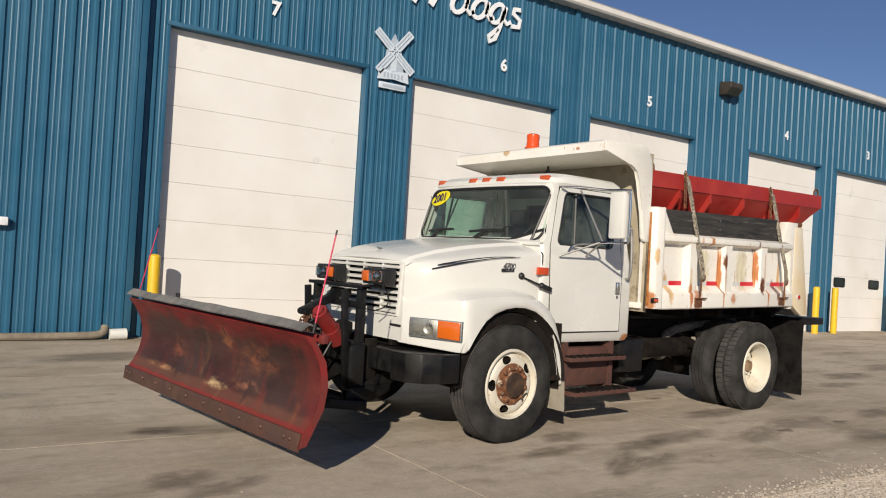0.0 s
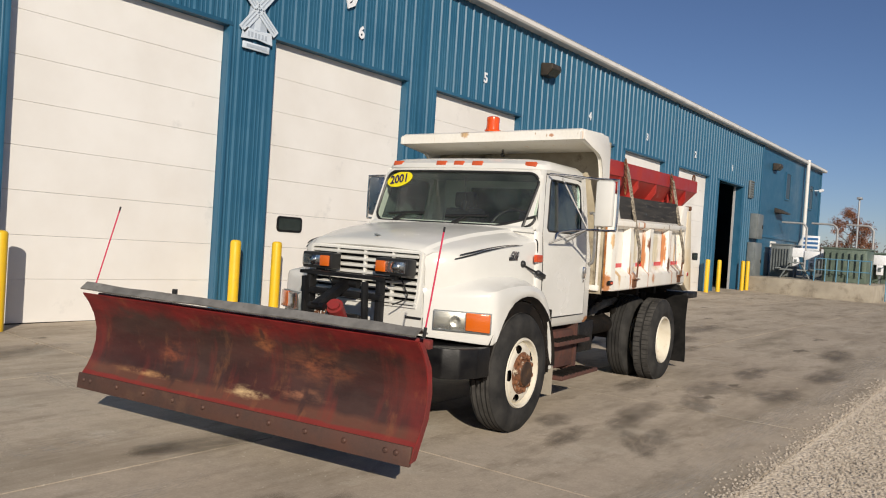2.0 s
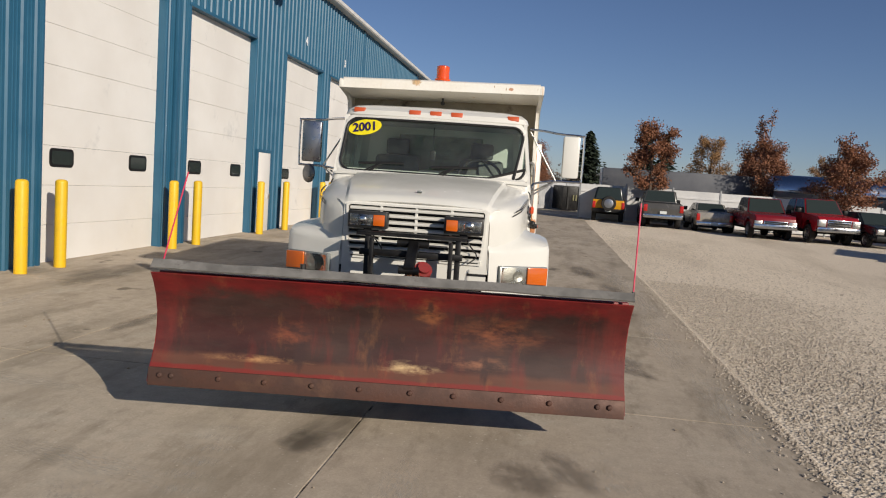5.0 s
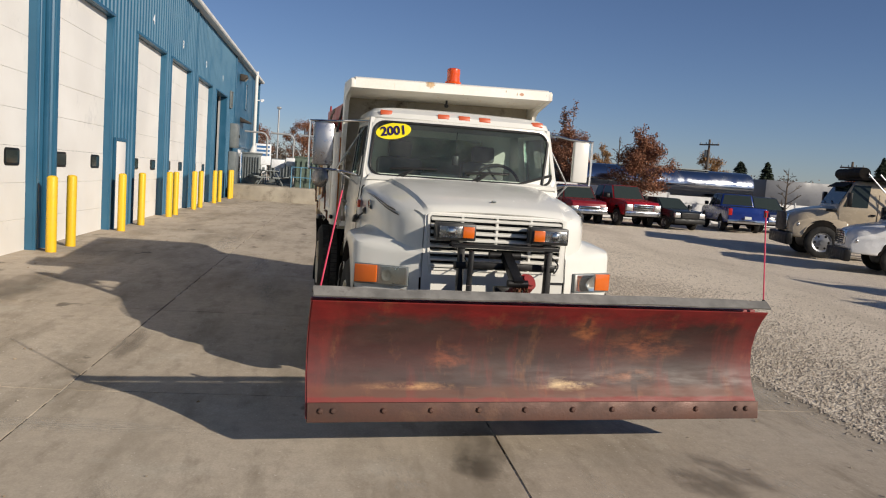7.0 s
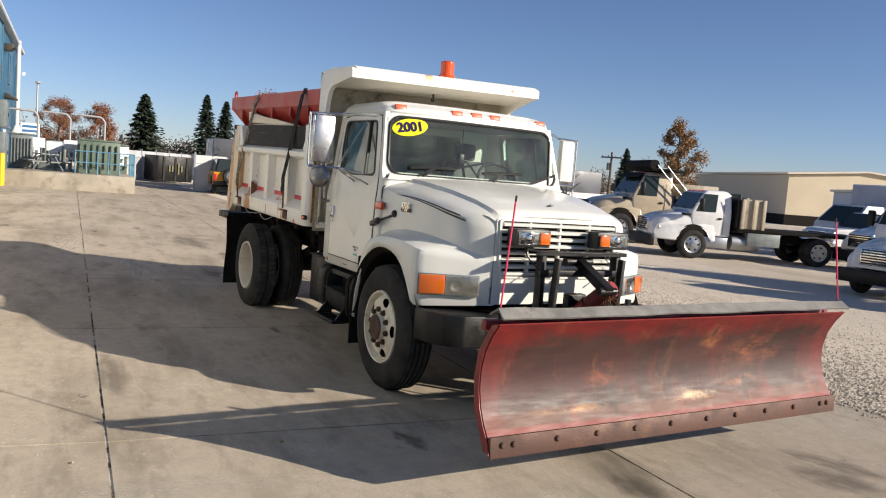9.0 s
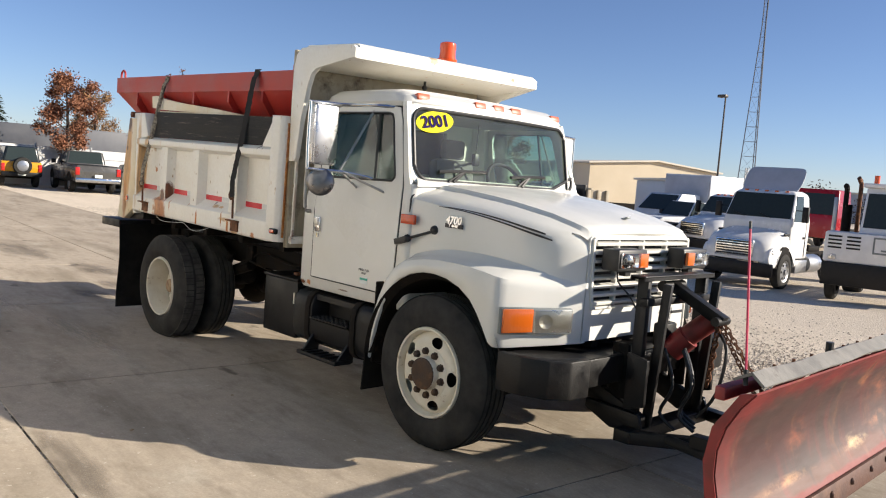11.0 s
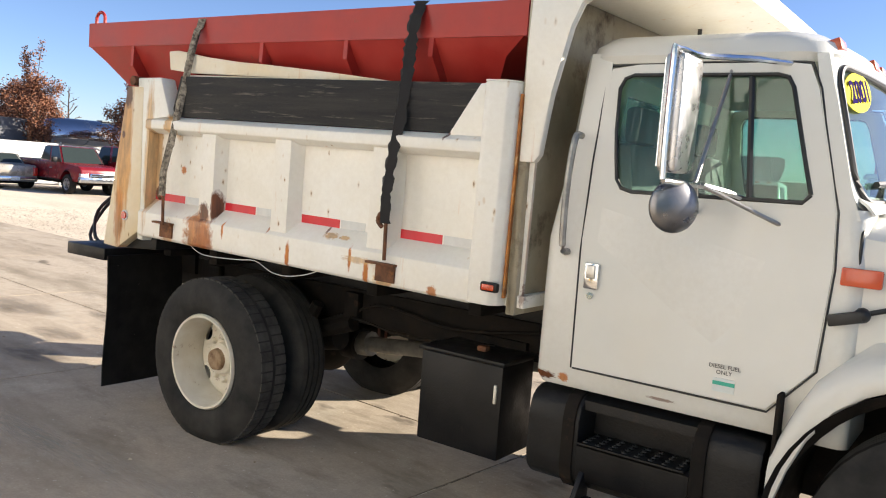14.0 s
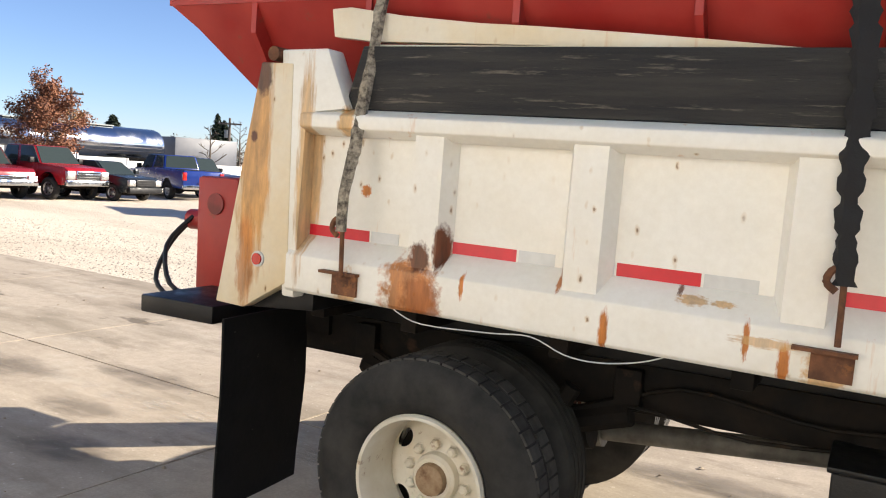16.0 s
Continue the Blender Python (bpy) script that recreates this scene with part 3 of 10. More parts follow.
def box(x0, x1, y0, y1, z0, z1, bevel=0.0, seg=2):
    bm = bmesh.new()
    bmesh.ops.create_cube(bm, size=1)
    bmesh.ops.scale(bm, vec=(x1 - x0, y1 - y0, z1 - z0), verts=bm.verts)
    bmesh.ops.translate(bm, vec=((x0 + x1) / 2, (y0 + y1) / 2, (z0 + z1) / 2), verts=bm.verts)
    if bevel:
        bmesh.ops.bevel(bm, geom=bm.edges[:], offset=bevel, segments=seg, affect="EDGES", profile=0.5)
    return bm


def join(*bms):
    out = bmesh.new()
    for b in bms:
        me = bpy.data.meshes.new("tmp")
        b.to_mesh(me)
        b.free()
        out.from_mesh(me)
        bpy.data.meshes.remove(me)
    return out


def moved(bm, m):
    bmesh.ops.transform(bm, matrix=m, verts=bm.verts)
    return bm


def poly(pts, vec, bevel=0.0, seg=2):
    """A solid: the polygon pts (3D) pushed along vec."""
    bm = bmesh.new()
    a = [bm.verts.new(p) for p in pts]
    b = [bm.verts.new(Vector(p) + Vector(vec)) for p in pts]
    bm.faces.new(a)
    bm.faces.new(b[::-1])
    for i in range(len(a)):
        j = (i + 1) % len(a)
        bm.faces.new((a[j], a[i], b[i], b[j]))
    if bevel:
        bmesh.ops.bevel(bm, geom=bm.edges[:], offset=bevel, segments=seg, affect="EDGES", profile=0.5)
    return bm


def ring_panel(outer, inner, vec):
    """A frame between two loops of as many points, with thickness vec."""
    bm = bmesh.new()
    n = len(outer)
    loops = [[bm.verts.new(Vector(p) + Vector(vec) * k) for p in pts] for k in (0, 1) for pts in (outer, inner)]
    for i in range(n):
        j = (i + 1) % n
        o, q, o2, q2 = loops
        bm.faces.new((o[i], o[j], q[j], q[i]))
        bm.faces.new((o2[j], o2[i], q2[i], q2[j]))
        bm.faces.new((o[j], o[i], o2[i], o2[j]))
        bm.faces.new((q[i], q[j], q2[j], q2[i]))
    return bm


def sheet(rows, thick=0.0, closed=False):
    """A surface through rows of points, with a solid thickness if one is given."""
    bm = bmesh.new()
    vs = [[bm.verts.new(p) for p in row] for row in rows]
    for a, b in zip(vs, vs[1:]):
        n = len(a)
        for i in range(n if closed else n - 1):
            j = (i + 1) % n
            try:
                bm.faces.new((a[i], a[j], b[j], b[i]))
            except ValueError:
                pass
    bmesh.ops.remove_doubles(bm, verts=bm.verts, dist=1e-5)
    if thick:
        bmesh.ops.recalc_face_normals(bm, faces=bm.faces)
        bmesh.ops.solidify(bm, geom=bm.faces[:], thickness=thick)
    return bm


def loft(rings):
    """A closed skin through rings of as many points, capped at both ends."""
    bm = sheet(rings, closed=True)
    bmesh.ops.holes_fill(bm, edges=[e for e in bm.edges if len(e.link_faces) == 1], sides=0)
    return bm


def lathe(profile, m, n=32, sweep=360.0):
    """Turns (radius, height) points round the local z axis, then poses it by m."""
    k = n if sweep >= 360 else n + 1
    rows = [[(r * math.cos(radians(sweep) * i / n), r * math.sin(radians(sweep) * i / n), h) for i in range(k)] for r, h in profile]
    bm = sheet(rows, closed=sweep >= 360)
    return moved(bm, m)


def rod(a, b, r, n=10, r2=None):
    a, b = Vector(a), Vector(b)
    d = b - a
    m = Matrix.Translation(a) @ d.to_track_quat("Z", "Y").to_matrix().to_4x4()
    r2 = r if r2 is None else r2
    return lathe([(0, 0), (r, 0), (r2, d.length), (0, d.length)], m, n)


def tube(pts, r, n=8, smooth=4):
    """A round bar or hose along pts, rounded through them."""
    pts = [Vector(p) for p in pts]
    path = []
    for i in range(len(pts) - 1):
        p0, p1, p2, p3 = pts[max(i - 1, 0)], pts[i], pts[i + 1], pts[min(i + 2, len(pts) - 1)]
        for k in range(smooth):
            t = k / smooth
            path.append(0.5 * (2 * p1 + (p2 - p0) * t + (2 * p0 - 5 * p1 + 4 * p2 - p3) * t * t + (3 * p1 - p0 - 3 * p2 + p3) * t ** 3))
    path.append(pts[-1])
    rows, up = [], Vector((0.123, 0.37, 0.92)).normalized()
    for i, p in enumerate(path):
        d = (path[min(i + 1, len(path) - 1)] - path[max(i - 1, 0)]).normalized()
        s = d.cross(up)
        s = s.normalized() if s.length > 1e-4 else d.orthogonal().normalized()
        u = s.cross(d)
        rows.append([p + r * (math.cos(2 * math.pi * k / n) * s + math.sin(2 * math.pi * k / n) * u) for k in range(n)])
    return loft(rows)


def ball(c, r, sub=2, scale=(1, 1, 1)):
    bm = bmesh.new()
    bmesh.ops.create_icosphere(bm, subdivisions=sub, radius=r)
    bmesh.ops.scale(bm, vec=scale, verts=bm.verts)
    bmesh.ops.translate(bm, vec=c, verts=bm.verts)
    return bm


def chain(a, b, link_len=0.045, wire=0.006, sag=0.0):
    """Links of a chain from a to b, each an oval ring turned a quarter against the last."""
    a, b = Vector(a), Vector(b)
    n = max(2, int((b - a).length / (link_len * 0.72)))
    out = []
    for i in range(n):
        t = (i + 0.5) / n
        c = a.lerp(b, t) - Vector((0, 0, sag * 4 * t * (1 - t)))
        q = (b - a).to_track_quat("Z", "Y").to_matrix().to_4x4() @ pose(0, 0, 0, 0, 0, 90 * (i % 2))
        pts = [(math.cos(k * math.pi / 4) * link_len * 0.3, 0, math.sin(k * math.pi / 4) * link_len * 0.55) for k in range(8)]
        rows = []
        for k, p0 in enumerate(pts):
            p0 = Vector(p0)
            d = p0.normalized()
            rows.append([p0 + wire * (math.cos(w * math.pi / 2) * d + math.sin(w * math.pi / 2) * Vector((0, 1, 0))) for w in range(4)])
        rows.append(rows[0])
        out.append(moved(sheet(rows, closed=True), Matrix.Translation(c) @ q))
    return join(*out)


def words(name, text, size, m, mat, parent, depth=0.004, label="", bold=0.0, shear=0.0):
    """Letters in Blender's own font as a mesh, centred on the pose m, reading along its x, facing its z."""
    cu = bpy.data.curves.new("text", "FONT")
    cu.body, cu.size, cu.extrude, cu.offset, cu.shear = text, size, depth, bold, shear
    cu.align_x, cu.align_y, cu.resolution_u = "CENTER", "CENTER", 3
    tmp = bpy.data.objects.new("text", cu)
    scene.collection.objects.link(tmp)
    bpy.context.view_layer.update()
    me = bpy.data.meshes.new_from_object(tmp.evaluated_get(bpy.context.evaluated_depsgraph_get()))
    bpy.data.objects.remove(tmp)
    bpy.data.curves.remove(cu)
    me.transform(m)
    me.name = name
    ob = new(name, me)
    me.materials.clear()
    me.materials.append(mat)
    if parent is not None:
        ob.parent = parent
    if label:
        ob["label"] = label
    return ob

# ---- ground, yard and building ----
WALL = 6.42
SHEAR = Matrix(((1, 0, 0, 0), (0, 1, 0, 0), (-0.011, 0, 1, 0), (0, 0, 0, 1)))


def gz(y):
    """Height of the yard: level under the truck, rising gently to the building."""
    return 0.022 * max(0.0, y - 3.3)


def gl(x, y):
    """Height of the gravel lot, which dips away from the slabs towards the parked trucks."""
    def ease(u):
        u = min(1.0, max(0.0, u))
        return u * u * (3 - 2 * u)
    return -0.012 - (0.06 + 0.29 * ease((30 - x) / 12)) * ease((-3.4 - y) / 7.5)


def kerb(x):
    """Where the slabs end and the gravel begins: the edge swings in a little towards the dock."""
    return 0.012 * min(45.0, max(0.0, x))


bm = bmesh.new()
xs = [-600, -60, -20, 0, 10, 18, 20, 22, 24, 26, 28, 30, 40, 60, 120, 600]
ys = [-600, -80, -40, -20, -11, -10, -9, -8, -7, -6, -5, -4, -3.5, -3.2, 3.3, 6.5, 40, 600]
vs = [[bm.verts.new((x, y, -0.10 if y > 0 else gl(x, y))) for x in xs] for y in ys]
for j in range(len(ys) - 1):
    for i in range(len(xs) - 1):
        bm.faces.new((vs[j][i], vs[j][i + 1], vs[j + 1][i + 1], vs[j + 1][i]))
tagged(part("ground", bm, GRAVEL), "pale crushed-stone gravel lot beside the concrete", "ground", kind="structure")

pavement = root("pavement", Matrix(), "weathered concrete yard slabs with dark joints and oil stains", "pavement", kind="structure")
part("joint_bed", sheet([[(x, y, gz(y) - 0.007) for y in (-3.12 + kerb(x), 0.05, 3.3, WALL + 0.4)] for x in (-30, 0, 45, 70)]), JOINT, pavement, "dark dirt-filled joint")
rng = random.Random(4)
for row, (y0, y1) in enumerate(((-3.14, 0.05), (0.05, 3.30), (3.30, WALL + 0.3))):
    for k in range(-7, 19):
        x0, x1 = -1.05 + 3.52 * k, -1.05 + 3.52 * (k + 1)
        g = 0.009
        bm = bmesh.new()
        n = 14
        lo, hi = [], []
        edge = [y0 + g + (0.05 * noise.noise((x0 * 3 + i, 1.3, 0)) + kerb(x0 + (x1 - x0) * i / n) if row == 0 else 0.0) for i in range(n + 1)]
        top = [[(x0 + g + (x1 - x0 - 2 * g) * i / n, edge[i] + (y1 - g - edge[i]) * j / 4) for j in range(5)] for i in range(n + 1)]
        bm = sheet([[(x, y, gz(y)) for x, y in r] for r in top])
        ext = bmesh.ops.extrude_face_region(bm, geom=bm.faces[:])
        bmesh.ops.translate(bm, vec=(0, 0, -0.09), verts=[e for e in ext["geom"] if isinstance(e, bmesh.types.BMVert)])
        part("slab", bm, CONC, pavement, angle=60)


def stain(name, mat, label, x, y, rx, ry, turn=0.0):
    """A film a hair above the slab that fades out to its edge; the mesh is a unit square scaled to its size."""
    bm = sheet([[(u, w, 0.0) for w in (-1, 0, 1)] for u in (-1, 0, 1)])
    ob = part(name, bm, mat, pavement, label)
    ob.matrix_basis = pose(x, y, gz(y) + 0.0035 + 0.0004 * (len(bpy.data.objects) % 5), math.degrees(math.atan(0.022 if y > 3.5 else 0)), 0, math.degrees(turn)) @ Matrix.Diagonal((rx * 1.5, ry * 1.5, 1, 1))


for x, y, rx, ry, tn in (
        (-2.25, 0.22, 0.42, 0.13, -0.2), (-2.55, 0.30, 0.16, 0.12, 0), (0.32, -1.50, 0.34, 0.10, 0.2), (0.58, -2.05, 0.36, 0.10, 0.6), (3.4, -0.8, 0.5, 0.14, 0.1), (-2.76, -1.17, 0.22, 0.16, 0.4), (-2.55, -1.45, 0.30, 0.10, 0.4), (0.78, -1.12, 0.24, 0.12, 0.2),
        (1.28, -1.62, 0.32, 0.12, 0.1), (0.95, -2.08, 0.28, 0.10, 0.3), (4.3, -2.25, 0.45, 0.18, -0.1), (8.9, 0.67, 0.6, 0.20, 0.1), (1.9, -1.5, 0.5, 0.14, 0.1),
        (5.8, -1.5, 0.6, 0.15, 0.1), (6.6, -2.3, 0.7, 0.18, 0.05), (2.9, -1.75, 0.4, 0.14, 0.4), (7.6, 0.1, 0.45, 0.14, 0.0), (4.0, -1.5, 0.5, 0.2, 0.1),
        (6.6, 1.4, 0.28, 0.14, 0.2), (7.3, 0.9, 0.3, 0.12, 0.1), (-1.9, 4.6, 0.8, 0.28, 0.2), (0.6, 3.2, 0.5, 0.10, 0.0), (3.6, 5.3, 1.0, 0.25, 0.05), (9.5, -1.9, 0.8, 0.2, 0.1), (11.5, 1.2, 0.9, 0.25, 0.05)):
    stain("oil_stain", STAIN, "dark dried oil stain", x, y, rx, ry, tn)
for x, y, rx, ry, tn in (
        (-3.3, 1.4, 0.5, 0.12, 1.3), (-3.6, 2.2, 0.6, 0.10, 0.4), (-1.9, 3.0, 0.7, 0.12, 1.5), (-4.1, 0.9, 0.5, 0.14, 0.7), (-3.4, -0.5, 0.6, 0.12, 0.1), (-4.3, 3.3, 0.6, 0.12, 0.9), (-2.9, 4.3, 0.8, 0.14, 0.1),
        (2.4, -2.6, 1.4, 0.16, 0.0), (5.5, -2.7, 1.6, 0.15, 0.03), (-0.6, -2.8, 1.2, 0.16, 0.0), (8.8, -2.5, 1.8, 0.2, 0.02), (0.4, 4.9, 1.2, 0.12, 0.05), (4.4, 2.2, 1.2, 0.12, 0.1), (7.2, 2.6, 1.5, 0.15, 0.05), (10.5, 3.6, 1.6, 0.2, 0.02), (-6.0, 2.8, 0.8, 0.2, 0.3)):
    stain("pale_scuff", PALE, "pale dusty scuff on the concrete", x, y, rx, ry, tn)
for x, y, rx, ry, tn in ((-3.2, 0.75, 0.75, 0.13, 0.15), (-3.1, -1.75, 0.8, 0.13, 0.1), (-4.4, 1.0, 0.8, 0.13, 0.2), (6.4, 0.5, 1.3, 0.14, 0.03)):
    stain("tyre_print", TRACK, "faint dusty tyre print", x, y, rx, ry, tn)

# Leaves and grit blown over the slabs.
litter = random.Random(23)
verts, faces = [], []
for i in range(420):
    x, y = litter.uniform(-6.5, 12), litter.uniform(-3.0, 6.2)
    r = litter.uniform(0.004, 0.011) if i % 4 else litter.uniform(0.012, 0.024)
    b, a = len(verts), litter.uniform(0, 6.28)
    for k in range(5):
        q = a + k * 2 * math.pi / 5
        verts.append((x + r * (1.4 if k == 0 else 0.8) * math.cos(q), y + r * 0.8 * math.sin(q), gz(y) + 0.003 + r * litter.uniform(0, 0.5)))
    verts.append((x, y, gz(y) + 0.003 + r * litter.uniform(0.4, 0.9)))
    faces += [(b + k, b + (k + 1) % 5, b + 5) for k in range(5)]
me = bpy.data.meshes.new("grit")
me.from_pydata(verts, [], faces)
ob = new("grit", me)
me.materials.append(LITTER)
tagged(ob, "scattered pebbles and dry leaf scraps on the concrete", "debris", kind="stuff")

# Loose stones along the edge of the gravel, too many to count.
stone_rng = random.Random(11)
verts, faces = [], []
for i in range(34000):
    near = i < 24000
    x = stone_rng.uniform(-6.0, 9.0) if near else stone_rng.uniform(-9.0, 24.0)
    y = -3.22 - abs(stone_rng.gauss(0, 1.6 if near else 4.0)) if i > 3200 else -3.16 + abs(stone_rng.gauss(0, 0.16)) * stone_rng.random()
    r = stone_rng.uniform(0.006, 0.020) * (1.25 if not near else 1.0)
    y += kerb(x)
    z = 0.0 if y > -3.14 + kerb(x) else gl(x, y)
    b = len(verts)
    a = stone_rng.uniform(0, 6.28)
    e = stone_rng.uniform(0.6, 1.3)
    for k in range(4):
        q = a + k * math.pi / 2 + stone_rng.uniform(-0.3, 0.3)
        verts.append((x + r * e * math.cos(q), y + r * math.sin(q), z + r * stone_rng.uniform(0.0, 0.3)))
    verts.append((x, y, z + r * stone_rng.uniform(0.7, 1.1)))
    faces += [(b + k, b + (k + 1) % 4, b + 4) for k in range(4)]
me = bpy.data.meshes.new("gravel_stones")
me.from_pydata(verts, [], faces)
ob = new("gravel_stones", me)
me.materials.append(STONES)
tagged(ob, "loose pale limestone gravel spilling onto the concrete edge", "gravel", kind="stuff")

# Building: ribbed blue metal wall with recessed overhead doors.
BAYS = [(-1.02, 2.50, "7"), (3.50, 7.16, "6"), (8.18, 11.74, "5"), (13.98, 17.36, "4"), (18.2, 21.5, "3"), (22.9, 26.25, "2"), (27.45, 30.7, "1")]
DOOR_TOP, EAVE_Z = 4.99, 7.26


def ribbed(x0, x1, z0, z1, y):
    """Metal siding with a raised rib every foot and two low flutes between."""
    step, prof = 0.305, []
    k = math.floor(x0 / step) - 1
    while k * step < x1 + step:
        b = k * step
        prof += [(b - 0.045, 0), (b - 0.022, 0.032), (b + 0.022, 0.032), (b + 0.045, 0), (b + 0.10, 0), (b + 0.112, 0.006), (b + 0.128, 0.006), (b + 0.14, 0), (b + 0.18, 0), (b + 0.192, 0.006), (b + 0.208, 0.006), (b + 0.22, 0)]
        k += 1
    pts = [(x0, 0.0)] + [p for p in prof if x0 < p[0] < x1] + [(x1, 0.0)]
    return moved(sheet([[(x, y - h, z) for x, h in pts] for z in (z0, z1)]), SHEAR)


wall = root("wall_south", Matrix(), "blue ribbed metal warehouse wall with a row of bay doors", "wall", kind="structure")
T = 0.30
edges = [-1.38] + [e for b in BAYS for e in b[:2]] + [33.4]
for i in range(0, len(edges), 2):
    part("siding", ribbed(edges[i], edges[i + 1], 0.02, DOOR_TOP, WALL), SIDING, wall, angle=20)
part("siding", ribbed(-1.38, 33.4, DOOR_TOP, EAVE_Z, WALL), SIDING, wall, angle=20)
for i in range(0, len(edges), 2):
    part("wall_core", moved(box(edges[i], edges[i + 1], WALL + 0.004, WALL + T, -0.1, DOOR_TOP - 0.003), SHEAR), SIDING_TRIM, wall)
part("wall_core", moved(box(-1.38, 33.4, WALL + 0.004, WALL + T, DOOR_TOP, EAVE_Z), SHEAR), SIDING_TRIM, wall)
part("siding", ribbed(-16, -1.50, 0.02, EAVE_Z, WALL - 0.14), SIDING, wall, angle=20)
part("wall_core", moved(box(-16, -1.50, WALL - 0.136, WALL + T, -0.1, EAVE_Z), SHEAR), SIDING_TRIM, wall)
part("corner_trim", moved(box(-1.60, -1.38, WALL - 0.155, WALL + 0.1, 0.0, EAVE_Z, 0.006), SHEAR), SIDING_TRIM, wall)
part("wall_core", moved(box(33.4, 45.5, WALL, WALL + T, -0.1, EAVE_Z), SHEAR), SIDING_TRIM, wall)
for x in (7.62, 22.30, 33.4, 45.4):
    part("downspout" if x < 33 else "corner_trim", moved(box(x - 0.06, x + 0.06, WALL - 0.075, WALL - 0.002, 0.08, EAVE_Z - 0.01, 0.012), SHEAR), SIDING_TRIM, wall)
part("ledge_trim", moved(box(33.5, 41, WALL - 0.05, WALL - 0.002, 2.92, 3.04, 0.01), SHEAR), SIDING_TRIM, wall)
for x0, x1, _ in BAYS:
    part("head_trim", moved(box(x0 - 0.05, x1 + 0.05, WALL - 0.045, WALL - 0.002, DOOR_TOP, DOOR_TOP + 0.07, 0.006), SHEAR), SIDING_TRIM, wall)
    for x in (x0, x1):
        part("jamb_trim", moved(box(x - 0.06 if x == x0 else x + 0.002, x - 0.002 if x == x0 else x + 0.06, WALL - 0.042, WALL + T - 0.02, 0.02, DOOR_TOP - 0.004, 0.004), SHEAR), SIDING_TRIM, wall)

roof = root("roof", Matrix(), "low-slope metal warehouse roof with a pale eave gutter", "roof", kind="structure")
part("gutter", moved(poly([(-16, WALL - 0.26, EAVE_Z), (-16, WALL + 0.02, EAVE_Z), (-16, WALL + 0.02, EAVE_Z + 0.2), (-16, WALL - 0.24, EAVE_Z + 0.17), (-16, WALL - 0.30, EAVE_Z + 0.14), (-16, WALL - 0.30, EAVE_Z + 0.04)], (61.6, 0, 0)), SHEAR), EAVE, roof)
part("roof_sheet", moved(poly([(-16, WALL - 0.22, EAVE_Z + 0.205), (-16, WALL + 12, EAVE_Z + 1.0), (-16, WALL + 12, EAVE_Z + 0.9), (-16, WALL - 0.1, EAVE_Z + 0.12)], (61.6, 0, 0)), SHEAR), ROOFM, roof)
shell = root("wall_north", Matrix(), "plain outer walls closing the warehouse", "wall", kind="structure")
part("back_wall", moved(box(-16, 45.5, WALL + 12, WALL + 12.2, -0.1, EAVE_Z + 0.9), SHEAR), SIDING_TRIM, shell)
for x in (-16.2, 45.5):
    part("end_wall", moved(box(x, x + 0.2, WALL, WALL + 12.2, -0.1, EAVE_Z + 0.1), SHEAR), SIDING_TRIM, shell)
tagged(part("floor", box(-16, 45.5, WALL + 0.1, WALL + 12, -0.05, 0.066), CONC_OLD), "bare concrete floor inside the warehouse", "floor", kind="structure")


def overhead_door(x0, x1, name, seed):
    """A sectional overhead door: eight slightly uneven panels with shadow joints, and two small windows."""
    door = root(name, Matrix(), "closed white sectional overhead door with small dark windows", "overhead door", "bay doors", "structure")
    n = 8
    yb = WALL + 0.13
    for k in range(n):
        z0, z1 = 0.08 + (DOOR_TOP - 0.08) * k / n, 0.08 + (DOOR_TOP - 0.08) * (k + 1) / n
        dy = 0.004 * noise.noise((seed, k * 2.1, 0))
        bm = box(x0 + 0.004, x1 - 0.004, yb + dy, yb + 0.05 + dy, z0 + 0.0015, z1 - 0.0015, 0.004, 1)
        part("panel", moved(bm, SHEAR), OVERHEAD, door)
    part("bottom_seal", moved(box(x0 + 0.004, x1 - 0.004, yb + 0.01, yb + 0.045, 0.02, 0.083), SHEAR), BLACK, door)
    for x in (x0 + 0.72, x1 - 0.62) if x0 > 0 else ():
        for o, i, m, nm in ((0.235, 0.0, BLACK, "window_frame"), (0.20, 0.0, DARKGLASS, "pane")):
            pts = []
            w, h, r = (0.31, 0.145, 0.07) if nm == "window_frame" else (0.265, 0.105, 0.05)
            for cx, cz, a0 in ((w - r, h - r, 0), (-(w - r), h - r, 90), (-(w - r), -(h - r), 180), (w - r, -(h - r), 270)):
                pts += [(x + cx + r * math.cos(radians(a0 + a)), yb - (0.012 if nm == "window_frame" else 0.016), 1.74 + cz + r * math.sin(radians(a0 + a))) for a in (0, 30, 60, 90)]
            part(nm, moved(poly(pts, (0, 0.012, 0)), SHEAR), m, door)
    return door


for i, (x0, x1, num) in enumerate(BAYS):
    if num != "1":
        overhead_door(x0, x1, "door_%d" % (7 - i + 1), i * 5.3)
    xm = {"7": 0.70, "6": 5.66, "5": 10.06, "4": 15.6, "3": 19.85, "2": 24.5, "1": 29.0}[num]
    words("bay_number", num, 0.33, SHEAR @ pose(xm, WALL - 0.038, 5.64, 90, 0, 0), SIGN_WHITE, wall, 0.004, "white painted bay number", 0.012)
